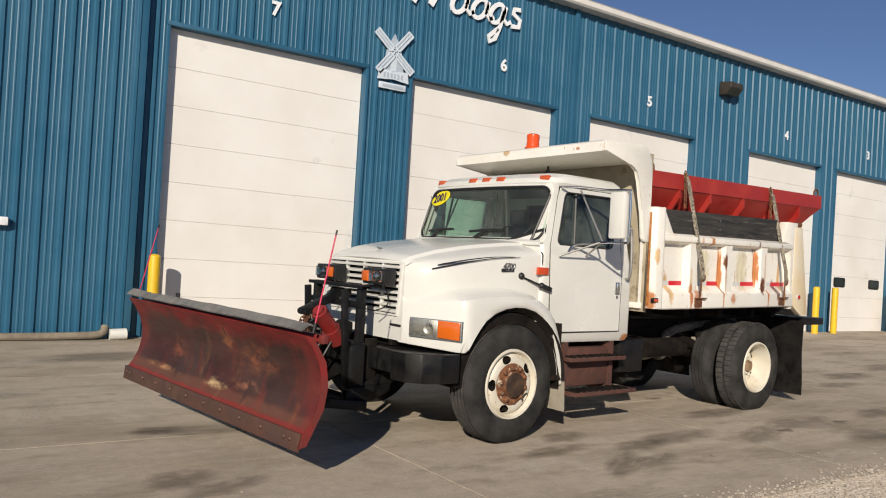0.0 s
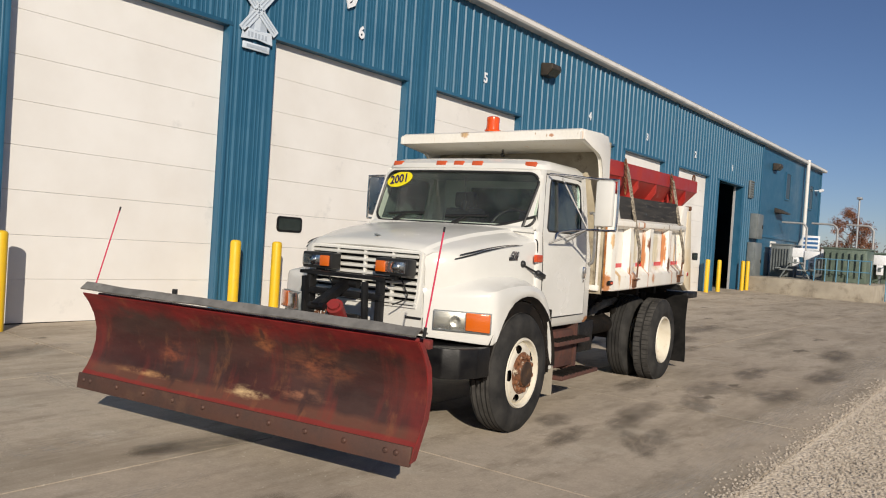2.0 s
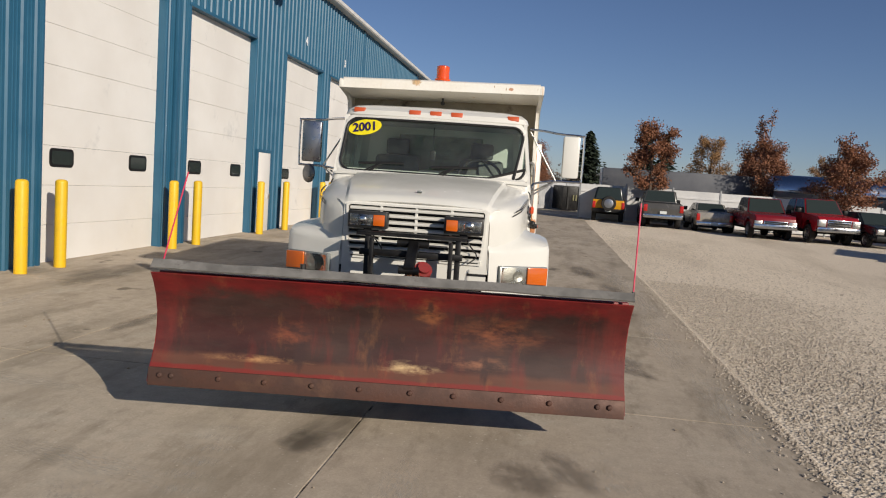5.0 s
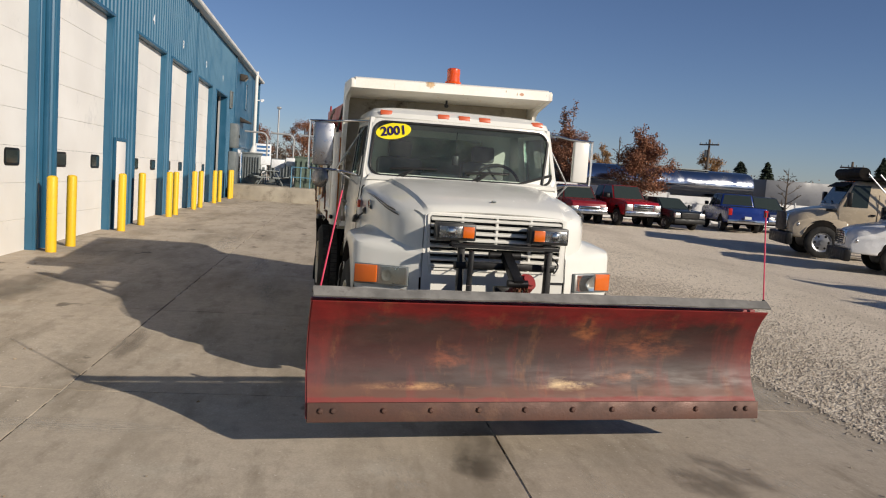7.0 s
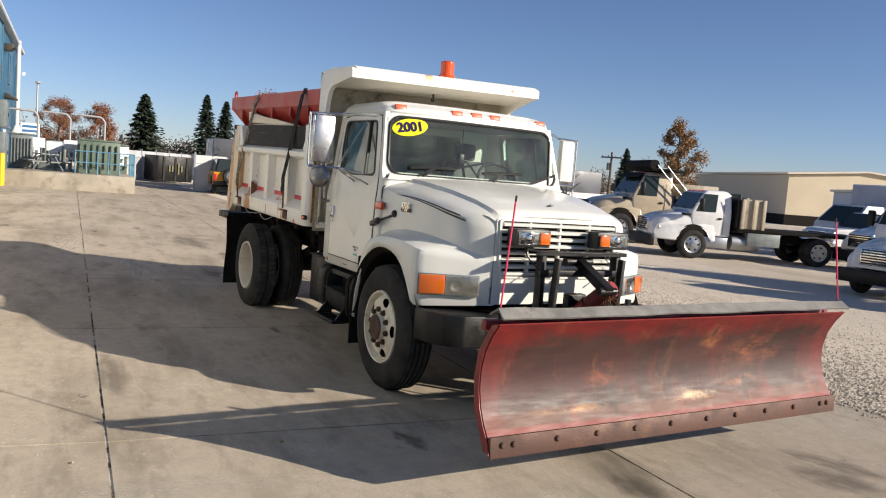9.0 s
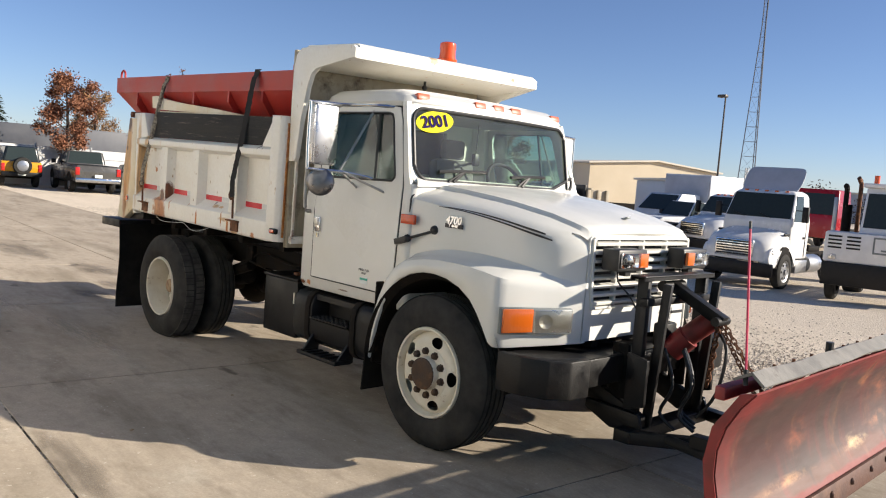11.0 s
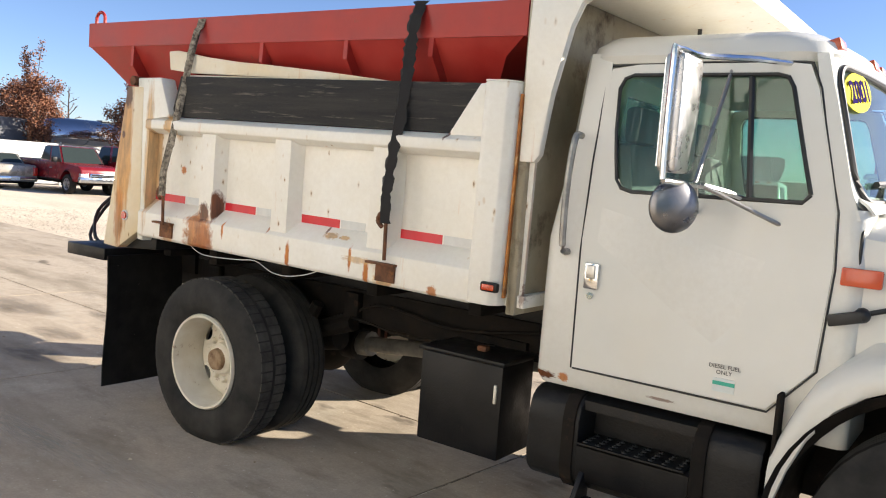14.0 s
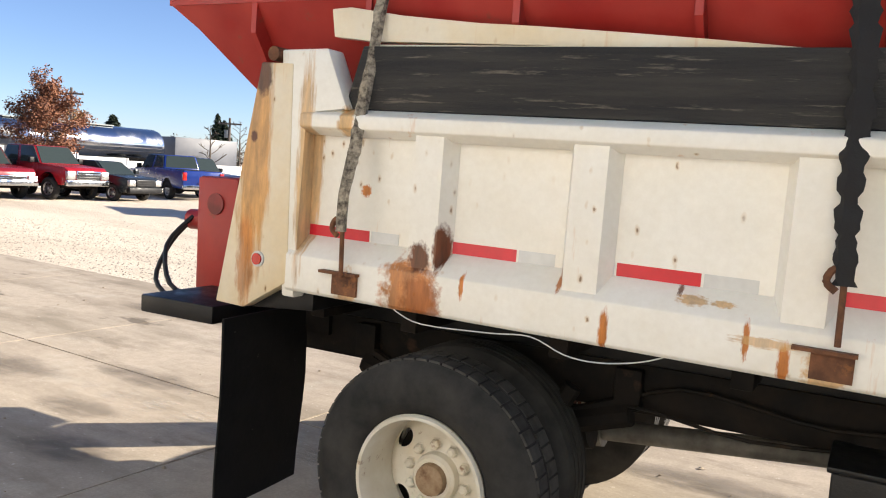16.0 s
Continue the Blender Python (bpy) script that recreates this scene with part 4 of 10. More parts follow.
# The open bay: a dark hall behind, its door rolled up, with a shelf seen inside.
part("track", moved(box(30.52, 30.62, WALL + 0.26, WALL + 0.34, 0.06, DOOR_TOP), SHEAR), ROOFM, wall)
rack = root("work_bench", pose(28.6, WALL + 1.6, 0.066), "cluttered steel bench inside the dark open bay", "workbench")
part("bench_top", box(-0.8, 0.8, -0.35, 0.35, 0.86, 0.92, 0.01), GREYBOX, rack)
for x in (-0.72, 0.72):
    for y in (-0.28, 0.28):
        part("leg", box(x - 0.03, x + 0.03, y - 0.03, y + 0.03, 0, 0.86), GREYBOX, rack)
part("crate", box(-0.1, 0.5, -0.2, 0.2, 0.92, 1.25, 0.01), CONC_OLD, rack)
# Service door between two bays.
service = root("door_8", Matrix(), "narrow white steel service door in the blue wall", "door", kind="structure")
part("leaf", moved(box(12.14, 13.0, WALL - 0.05, WALL - 0.02, 0.12, 2.24, 0.004), SHEAR), OVERHEAD, service)
part("door_frame", moved(ring_panel([(12.06, WALL - 0.06, 0.10), (13.08, WALL - 0.06, 0.10), (13.08, WALL - 0.06, 2.32), (12.06, WALL - 0.06, 2.32)], [(12.135, WALL - 0.06, 0.115), (13.005, WALL - 0.06, 0.115), (13.005, WALL - 0.06, 2.245), (12.135, WALL - 0.06, 2.245)], (0, 0.05, 0)), SHEAR), SIDING_TRIM, service)
part("door_handle", moved(box(12.9, 12.95, WALL - 0.09, WALL - 0.05, 1.05, 1.2, 0.006), SHEAR), CHROME, service)


def bollard():
    ob = root("bollard", Matrix(), "yellow painted steel bollard guarding a bay door", "bollard", "bollards along the wall")
    part("post", lathe([(0, 0), (0.088, 0), (0.088, 1.27), (0.084, 1.29), (0.07, 1.308), (0.04, 1.318), (0, 1.32)], Matrix(), 20), YELLOW, ob)
    return ob


first = bollard()
spots = [-1.12, 2.66, 3.56, 7.12, 8.16, 11.72, 13.6, 17.0, 17.95, 21.2, 22.5, 25.9, 27.3, 30.5, 31.2]
for i, x in enumerate(spots):
    m = pose(x, 6.1, gz(6.1), 0, 0, 37 * i)
    if i == 0:
        first.matrix_basis = m
    else:
        copy_thing(first, m)


def wall_pack(x, z):
    """A bronze floodlight box with a sloped hood."""
    ob = root("wall_light", SHEAR @ pose(x, WALL - 0.03, z), "dark bronze wall-mounted floodlight", "wall light", "wall lights")
    part("housing", poly([(-0.24, 0, -0.17), (-0.24, -0.20, -0.17), (-0.24, -0.36, 0.0), (-0.24, -0.34, 0.13), (-0.24, 0, 0.17)], (0.48, 0, 0), 0.012), BRONZE, ob)
    part("lens", poly([(-0.20, -0.215, -0.165), (-0.20, -0.365, -0.012), (0.20, -0.365, -0.012), (0.20, -0.215, -0.165)], (0, -0.012, -0.010)), DARKGLASS, ob)


for x, z in ((12.85, 6.42), (35.4, 6.45)):
    wall_pack(x, z)
hood = root("vent_hood", SHEAR @ pose(36.6, WALL - 0.002, 4.5), "dark metal exhaust hood on the upper wall", "vent")
part("hood", poly([(-0.55, 0, 0), (-0.55, -0.5, -0.22), (-0.55, -0.5, -0.3), (-0.55, 0, -0.25)], (1.1, 0, 0), 0.01), BRONZE, hood)

# Upper windows, signs and meters at the far end.
for n, (x, z, w, h) in enumerate(((38.2, 5.75, 0.8, 1.3), (43.2, 5.6, 0.8, 1.3), (38.4, 1.95, 0.9, 1.3))):
    win = root("window_%d" % (n + 1), SHEAR @ pose(x, WALL, z), "small framed window in the blue metal wall", "window", kind="structure")
    part("window_frame", ring_panel([(-w / 2 - 0.08, -0.05, -h / 2 - 0.08), (w / 2 + 0.08, -0.05, -h / 2 - 0.08), (w / 2 + 0.08, -0.05, h / 2 + 0.08), (-w / 2 - 0.08, -0.05, h / 2 + 0.08)], [(-w / 2, -0.05, -h / 2), (w / 2, -0.05, -h / 2), (w / 2, -0.05, h / 2), (-w / 2, -0.05, h / 2)], (0, 0.047, 0)), SIDING_TRIM, win)
    part("pane", box(-w / 2, w / 2, -0.03, -0.012, -h / 2, h / 2), DARKGLASS if n < 2 else SIGN_GREY, win)
office = root("door_9", SHEAR @ pose(36.1, WALL, 0.7), "white glazed office door above the dock", "door", kind="structure")
part("leaf", box(-0.45, 0.45, -0.05, -0.005, 0, 2.1, 0.004), OVERHEAD, office)
part("pane", box(-0.25, 0.25, -0.058, -0.051, 1.0, 1.9), DARKGLASS, office)
poster = root("wall_sign", SHEAR @ pose(37.3, WALL, 2.0), "white and blue notice sheet on the wall", "sign")
part("board", box(-0.22, 0.22, -0.02, -0.002, -0.7, 0.7), SIGN_WHITE, poster)
for a in (-1, 1):
    part("stripe", moved(box(-0.05, 0.05, -0.028, -0.021, -0.6, 0.6), pose(0, 0, 0, 0, 14 * a, 0)), SIGN_BLUE, poster)
for x, z, w, h, lab in ((32.5, 3.35, 0.95, 1.15, "grey steel electrical cabinet on the wall"), (32.45, 1.75, 1.15, 1.7, "tall grey switchgear cabinet on the wall")):
    cab = root("electrical_cabinet", SHEAR @ pose(x, WALL - 0.036, z), lab, "electrical cabinet")
    part("body", box(-w / 2, w / 2, -0.32, 0, -h / 2, h / 2, 0.012), GREYBOX, cab)
    part("cabinet_door", box(-w / 2 + 0.06, w / 2 - 0.06, -0.345, -0.322, -h / 2 + 0.06, h / 2 - 0.06, 0.006), GREYBOX, cab)
    part("handle", box(w / 2 - 0.16, w / 2 - 0.12, -0.375, -0.345, -0.08, 0.08, 0.004), BLACK, cab)
louvre = root("vent", SHEAR @ pose(31.8, WALL - 0.034, 5.0), "small grey louvred wall vent", "vent")
part("frame", box(-0.3, 0.3, -0.06, 0, -0.4, 0.4, 0.01), GREYBOX, louvre)
for k in range(7):
    part("slat", moved(box(-0.25, 0.25, -0.01, 0.01, -0.045, 0.045), pose(0, -0.07, -0.33 + 0.11 * k, 35, 0, 0)), GREYBOX, louvre)
flue = root("flue_pipe", SHEAR @ pose(41.2, WALL - 0.25, 3.2), "tall pale metal flue pipe up the wall", "pipe")
part("pipe", join(rod((0, 0, 0), (0, 0, 4.3), 0.10, 16), rod((0, 0, -0.7), (0, 0, 0), 0.42, 16, 0.11)), EAVE, flue)
dishes = root("security_camera", SHEAR @ pose(44.2, WALL, 6.1), "white security camera on a wall bracket", "camera")
part("bracket", box(-0.04, 0.04, -0.3, 0, -0.03, 0.03), SIGN_WHITE, dishes)
part("body", rod((-0.2, -0.35, -0.02), (0.25, -0.35, 0.04), 0.09, 12), SIGN_WHITE, dishes)

# Company lettering and mill emblem as plain white shapes.
letters = root("wall_lettering", SHEAR @ pose(0, WALL - 0.034, 0), "large white script-like shapes mounted on the wall", "sign")


def stroke(pts, w):
    rows = []
    for i, (x, z) in enumerate(pts):
        d = Vector(pts[min(i + 1, len(pts) - 1)]) - Vector(pts[max(i - 1, 0)])
        q = Vector((-d.y, d.x)).normalized() * w / 2
        rows.append([(x - q.x, 0, z - q.y), (x + q.x, 0, z + q.y), (x + q.x, -0.035, z + q.y), (x - q.x, -0.035, z - q.y)])
    return loft(rows)


def loop(cx, cz, rx, rz, w, lean=0.35, n=14):
    return stroke([(cx + rx * math.cos(2 * math.pi * k / n) + lean * rz * math.sin(2 * math.pi * k / n), cz + rz * math.sin(2 * math.pi * k / n)) for k in range(n + 1)], w)


part("shape", join(stroke([(3.35, 6.40), (3.52, 6.75), (3.75, 7.15)], 0.13), stroke([(3.75, 6.42), (3.95, 6.80), (4.15, 7.18)], 0.13), stroke([(3.2, 6.78), (3.7, 6.84), (4.15, 6.83)], 0.10)), SIGN_WHITE, letters)
for x in (4.42, 4.92, 5.36):
    part("shape", join(loop(x, 6.62, 0.16, 0.2, 0.09), stroke([(x + 0.22, 6.80), (x + 0.16, 6.55), (x + 0.26, 6.46), (x + 0.36, 6.52)], 0.085)), SIGN_WHITE, letters)
part("shape", stroke([(5.52, 6.70), (5.46, 6.40), (5.34, 6.10), (5.20, 6.02), (5.18, 6.12), (5.40, 6.32)], 0.085), SIGN_WHITE, letters)
part("shape", stroke([(5.96, 6.82), (5.80, 6.80), (5.78, 6.70), (5.96, 6.60), (5.94, 6.46), (5.74, 6.44)], 0.09), SIGN_WHITE, letters)
for x, h in ((0.55, 7.15), (1.15, 6.75), (1.6, 7.05), (2.05, 6.75), (2.5, 6.78)):
    part("shape", join(loop(x, 6.55, 0.15, 0.19, 0.085), stroke([(x + 0.2, 6.45), (x + 0.28, 6.6), (x + 0.36, h)], 0.085)), SIGN_WHITE, letters)

mill = root("mill_emblem", SHEAR @ pose(3.05, WALL - 0.034, 5.24) @ Matrix.Scale(0.88, 4), "white and grey mill-shaped metal emblem", "sign")
part("tower", poly([(-0.26, 0, -0.28), (0.26, 0, -0.28), (0.17, 0, 0.22), (0.0, 0, 0.55), (-0.17, 0, 0.22)], (0, -0.03, 0)), SIGN_GREY, mill)
part("door", poly([(-0.07, -0.031, -0.24), (0.07, -0.031, -0.24), (0.07, -0.031, 0.02), (0, -0.031, 0.09), (-0.07, -0.031, 0.02)], (0, -0.006, 0)), EMBLEM, mill)
for a in (40, 130, 220, 310):
    blade = join(ring_panel([(-0.085, -0.04, 0.06), (0.085, -0.04, 0.06), (0.085, -0.04, 0.60), (-0.085, -0.04, 0.60)], [(-0.05, -0.04, 0.10), (0.05, -0.04, 0.10), (0.05, -0.04, 0.57), (-0.05, -0.04, 0.57)], (0, -0.02, 0)), box(-0.012, 0.012, -0.062, -0.042, 0.0, 0.57))
    part("blade", moved(blade, pose(0, 0, 0.16, 0, a, 0)), EMBLEM, mill)
    part("blade_panel", moved(box(-0.05, 0.05, -0.05, -0.04, 0.10, 0.57), pose(0, 0, 0.16, 0, a, 0)), SIGN_GREY, mill)
part("banner", poly([(-0.38, -0.03, -0.46), (-0.34, -0.03, -0.22), (0.0, -0.03, -0.26), (0.34, -0.03, -0.22), (0.38, -0.03, -0.46), (0.0, -0.03, -0.42)], (0, -0.03, 0)), EMBLEM, mill)
for k in range(6):
    part("bar", box(-0.25 + 0.085 * k, -0.20 + 0.085 * k, -0.066, -0.061, -0.40, -0.30), SIGN_GREY, mill)
part("plate", box(-0.33, 0.33, -0.05, -0.005, -0.64, -0.50, 0.02), EMBLEM, mill)
part("bar", box(-0.25, 0.25, -0.056, -0.051, -0.60, -0.54), SIGN_GREY, mill)

# Things at the foot of the wall.
pipe = root("drain_pipe", pose(0, 0, 0), "muddy corrugated drain pipe lying along the wall", "pipe")
part("pipe", tube([(-9, 6.12, 0.12), (-5, 6.13, 0.125), (-3.1, 6.12, 0.12), (-2.1, 6.12, 0.13), (-1.82, 6.14, 0.16), (-1.76, 6.2, 0.26)], 0.055, 10), HOSE_TAN, pipe)
part("elbow", rod((-1.70, 6.15, 0.14), (-1.46, 6.15, 0.15), 0.085, 16), WHITE_PIPE, pipe, "white plastic elbow")
meter = root("wall_outlet", pose(-3.26, WALL - 0.17, 1.74), "small white outlet box on the wall", "outlet box")
part("body", box(-0.1, 0.12, -0.12, 0, -0.06, 0.06, 0.01), SIGN_WHITE, meter)

# Raised dock with transformer, railings and cooling pipework beyond the building's last bay.
dock = root("loading_dock", pose(0, 0, 0), "weathered low concrete dock wall", "dock", kind="structure")
part("dock_wall", box(31.3, 46, 1.0, WALL - 0.36, -0.05, 0.72, 0.03), CONC_OLD, dock)
for n, (x, y, sx, sy, sz, mat) in enumerate(((33.6, 2.45, 1.7, 1.75, 1.45, GREENBOX), (36.2, 1.7, 1.3, 1.2, 1.35, GREENBOX), (35.0, 5.6, 0.9, 0.9, 1.5, GREYBOX), (39.5, 4.4, 1.6, 1.2, 1.3, GREYBOX))):
    z0 = 0.72 if y > 1 else 0.0
    tr = root("transformer", pose(x, y, z0), "green-grey pad-mounted steel transformer on the dock" if mat is GREENBOX else "grey steel utility cabinet on the dock", "transformer")
    part("body", box(-sx / 2, sx / 2, -sy / 2, sy / 2, 0, sz, 0.03), mat, tr)
    part("lid", box(-sx / 2 - 0.04, sx / 2 + 0.04, -sy / 2 - 0.04, sy / 2 + 0.04, sz, sz + 0.07, 0.015), mat, tr)
    for k in range(7):
        yy = -sy / 2 + sy * (k + 0.5) / 7
        part("fin", box(-sx / 2 - 0.10, -sx / 2 - 0.001, yy - 0.025, yy + 0.025, 0.25, sz - 0.15), mat, tr)
RAIL_BLUE = plain("rail_blue", (0.10, 0.25, 0.36), 0.5)
for n, (x0, y0, x1, y1) in enumerate(((31.6, 1.2, 31.6, 3.4), (33.6, 0.9, 37.2, 0.9))):
    rail = root("railing", Matrix(), "blue steel pipe railing round the dock", "railing")
    z0 = 0.72 if n == 0 else 0.70
    k = 6
    for i in range(k):
        a = i / (k - 1)
        x, y = x0 + (x1 - x0) * a, y0 + (y1 - y0) * a
        part("post", rod((x, y, z0 - 0.02 if n == 0 else -0.02), (x, y, z0 + 1.0), 0.025, 8), RAIL_BLUE, rail)
    for h in (0.5, 0.98):
        part("bar", rod((x0, y0, z0 + h), (x1, y1, z0 + h), 0.022, 8), RAIL_BLUE, rail)
for n, (x, y) in enumerate(((37.0, 5.05), (37.0, 3.65), (37.2, 2.1))):
    duct = root("vent_duct", pose(x, y, 0.72 if y > 1 else 0.0), "pale bent pipe rising from the dock", "duct")
    part("pipe", tube([(0, 0, 0), (0, 0, 2.25), (0, 0.02, 2.45), (0, 0.14, 2.62), (0, 0.36, 2.68), (0, 1.2, 2.70)], 0.05, 10, 5), GALVPALE, duct)
for n in range(6):
    b = root("meter_box", pose(35.1, 5.0 - 0.72 * n, 0.72 - 0.12 * (n % 2)), "white utility box on a steel stand", "utility box", "row of utility boxes")
    part("stand", box(-0.04, 0.04, -0.04, 0.04, 0.12 * (n % 2), 1.0), GREYBOX, b)
    part("body", box(-0.16, 0.16, -0.33, 0.33, 0.98, 1.42, 0.02), SIGN_WHITE, b)
    part("lower_box", box(-0.14, 0.10, -0.13, 0.13, 0.52, 0.975, 0.015), SIGN_WHITE, b)
    part("panel", box(-0.155, -0.141, -0.06, 0.06, 0.66, 0.86), GREYBOX, b)
table = root("picnic_table", pose(33.3, 4.6, 0.72, 0, 0, 14), "grey weathered picnic table on the dock", "picnic table")
for k in range(4):
    part("plank", box(-0.9, 0.9, -0.36 + 0.18 * k, -0.20 + 0.18 * k, 0.70, 0.745, 0.005), GREYBOX, table)
for s in (-1, 1):
    part("bench", box(-0.9, 0.9, s * 0.72 - 0.13, s * 0.72 + 0.13, 0.42, 0.46, 0.005), GREYBOX, table)
    for x in (-0.6, 0.6):
        part("leg", rod((x, s * 0.62, 0), (x, s * 0.22, 0.70), 0.035, 6), GREYBOX, table)
        part("bench_arm", box(x - 0.03, x + 0.03, s * 0.1 if s > 0 else -0.78, 0.78 if s > 0 else s * 0.1, 0.36, 0.42), GREYBOX, table)
info = root("info_sign", pose(40.0, 5.5, 0.72) @ Matrix.Scale(0.8, 4), "blue and white notice board on posts", "sign")
part("board", box(-0.03, 0.03, -0.55, 0.55, 1.7, 2.7, 0.01), SIGN_WHITE, info)
for k in range(3):
    part("bar", box(-0.04, -0.031, -0.45, 0.45, 1.85 + 0.28 * k, 2.0 + 0.28 * k), SIGN_BLUE, info)
for y in (-0.4, 0.4):
    part("post", rod((0, y, 0), (0, y, 1.7), 0.03, 8), GREYBOX, info)

# ---- the plow truck; its own axes: x to the rear, y to the passenger side, z up, from under the front axle ----
TRUCK = pose(0, 0, 0, 0, 0, 4.72)
truck = root("dump_truck", TRUCK, "white dump truck with rusty bed and orange roof lamps", "dump truck")


def interp(x, table):
    pts = sorted(table)
    if x <= pts[0][0]:
        return pts[0][1]
    for (a, va), (b, vb) in zip(pts, pts[1:]):
        if x <= b:
            return va + (vb - va) * (x - a) / (b - a)
    return pts[-1][1]


def rrect(x0, x1, hw, z, r=0.12, bow=0.0, n=4):
    """A rounded rectangle seen from above, its front bowed forward by bow."""
    pts = []
    for cx, cy, a0 in ((x1 - r, hw - r, 0), (x0 + r, hw - r, 90), (x0 + r, -hw + r, 180), (x1 - r, -hw + r, 270)):
        for k in range(n + 1):
            a = radians(a0 + 90 * k / n)
            pts.append([cx + r * math.cos(a), cy + r * math.sin(a), z])
        if a0 in (90,):
            for q in (0.5, 0.0, -0.5):
                pts.append([x0, q * hw, z])
        if a0 == 270:
            for q in (-0.5, 0.0, 0.5):
                pts.append([x1, q * hw, z])
    for p in pts:
        if p[0] < (x0 + x1) / 2:
            p[0] -= bow * max(0.0, 1 - (p[1] / hw) ** 2)
    return pts


def cy(z):
    return 1.03 if z < 1.55 else 1.03 - 0.10 * (z - 1.55) / 0.81


# Cab: lower shell, pillars, back panel, roof.
part("cab_body", sheet([rrect(0.42, 1.76, 1.0, 0.86, 0.05), rrect(0.42, 1.775, 1.025, 0.90, 0.05), rrect(0.42, 1.775, 1.03, 1.30, 0.06), rrect(0.42, 1.77, 1.03, 1.55, 0.06), rrect(0.44, 1.745, 1.002, 1.78, 0.07)], 0.03, True), CAB, truck)
part("cab_floor", box(0.45, 1.70, -0.97, 0.97, 0.90, 0.95), CHASSIS, truck)
for s in (-1, 1):
    part("pillar", loft([[(0.475, s * 0.958, 1.74), (0.465, s * 1.0, 1.74), (0.57, s * 1.012, 1.74), (0.56, s * 0.955, 1.74)], [(0.518, s * 0.958, 1.86), (0.512, s * 0.992, 1.86), (0.585, s * 0.998, 1.86), (0.575, s * 0.95, 1.86)], [(0.648, s * 0.895, 2.38), (0.655, s * 0.93, 2.38), (0.70, s * 0.93, 2.38), (0.70, s * 0.885, 2.38)]]), WHITE, truck)
    part("pillar", loft([[(1.53, s * 1.006, 1.76), (1.70, s * 1.0, 1.76), (1.75, s * 0.93, 1.76), (1.70, s * 0.86, 1.76), (1.55, s * 0.93, 1.76)], [(1.555, s * 0.934, 2.40), (1.66, s * 0.93, 2.40), (1.70, s * 0.87, 2.40), (1.66, s * 0.81, 2.40), (1.56, s * 0.87, 2.40)]]), WHITE, truck)
bx = lambda z: 1.745 - 0.06 * (z - 1.76) / 0.62
part("cab_back", ring_panel([(bx(1.76), -0.9, 1.76), (bx(1.76), 0.9, 1.76), (bx(2.38), 0.84, 2.38), (bx(2.38), -0.84, 2.38)], [(bx(1.86), -0.52, 1.86), (bx(1.86), 0.52, 1.86), (bx(2.26), 0.48, 2.26), (bx(2.26), -0.48, 2.26)], (-0.03, 0, 0)), WHITE, truck)
part("rear_window", poly([(bx(1.86) - 0.012, -0.52, 1.86), (bx(1.86) - 0.012, 0.52, 1.86), (bx(2.26) - 0.012, 0.48, 2.26), (bx(2.26) - 0.012, -0.48, 2.26)], (-0.006, 0, 0)), GLASS, truck).visible_shadow = False
roofs = [(2.352, 0.655, 1.695, 0.935), (2.385, 0.640, 1.70, 0.950), (2.432, 0.660, 1.69, 0.935), (2.478, 0.74, 1.65, 0.88), (2.50, 0.86, 1.56, 0.76), (2.515, 1.0, 1.42, 0.42)]
part("roof", loft([rrect(a, b, w, z, min(0.14, w * 0.3), 0.07) for z, a, b, w in roofs]), WHITE, truck)
for y in (-0.785, -0.213, 0.0, 0.213, 0.785):
    xx = 0.652 - 0.065 * (1 - (y / 0.93) ** 2)
    part("roof_lamp", moved(box(-0.022, 0.03, -0.06, 0.06, -0.024, 0.026, 0.008), pose(xx + 0.02, y, 2.425, 0, 18, 0)), ROOFAMBER, truck, "orange clearance lamp")


def screen(y, z, off=0.0):
    t = (z - 1.82) / 0.53
    return (0.50 + 0.155 * t - 0.095 * (1 - (y / 0.95) ** 2) - off, y, z)


def screen_loop(grow, off, r=0.11, n=6):
    """The windshield's outline with rounded corners, set out by grow and lifted by off."""
    pts = []
    z0, z1 = 1.808 - grow, 2.344 + grow
    for cz, cs, a0 in ((z1 - r, 1, 90), (z1 - r, -1, 0), (z0 + r, -1, -90), (z0 + r, 1, 180)):
        hw = 0.952 + grow - 0.06 * (cz - 1.808) / 0.536
        if cs == -1 and a0 == 0:
            pts += [(q * hw, z1) for q in (0.6, 0.3, 0.0, -0.3, -0.6)]
        if cs == 1 and a0 == 180:
            pts += [(q * hw, z0) for q in (-0.6, -0.3, 0.0, 0.3, 0.6)]
        arc = []
        for k in range(n + 1):
            a = radians(90 * k / n)
            dy, dz = (math.cos(a), math.sin(a)) if cz > 2 else (math.sin(a), -math.cos(a))
            arc.append((cs * (hw - r + r * dy), cz + r * dz))
        pts += arc if (cz > 2) == (cs == 1) else arc[::-1] if cz > 2 else arc
    return [screen(y, z, off) for y, z in pts]


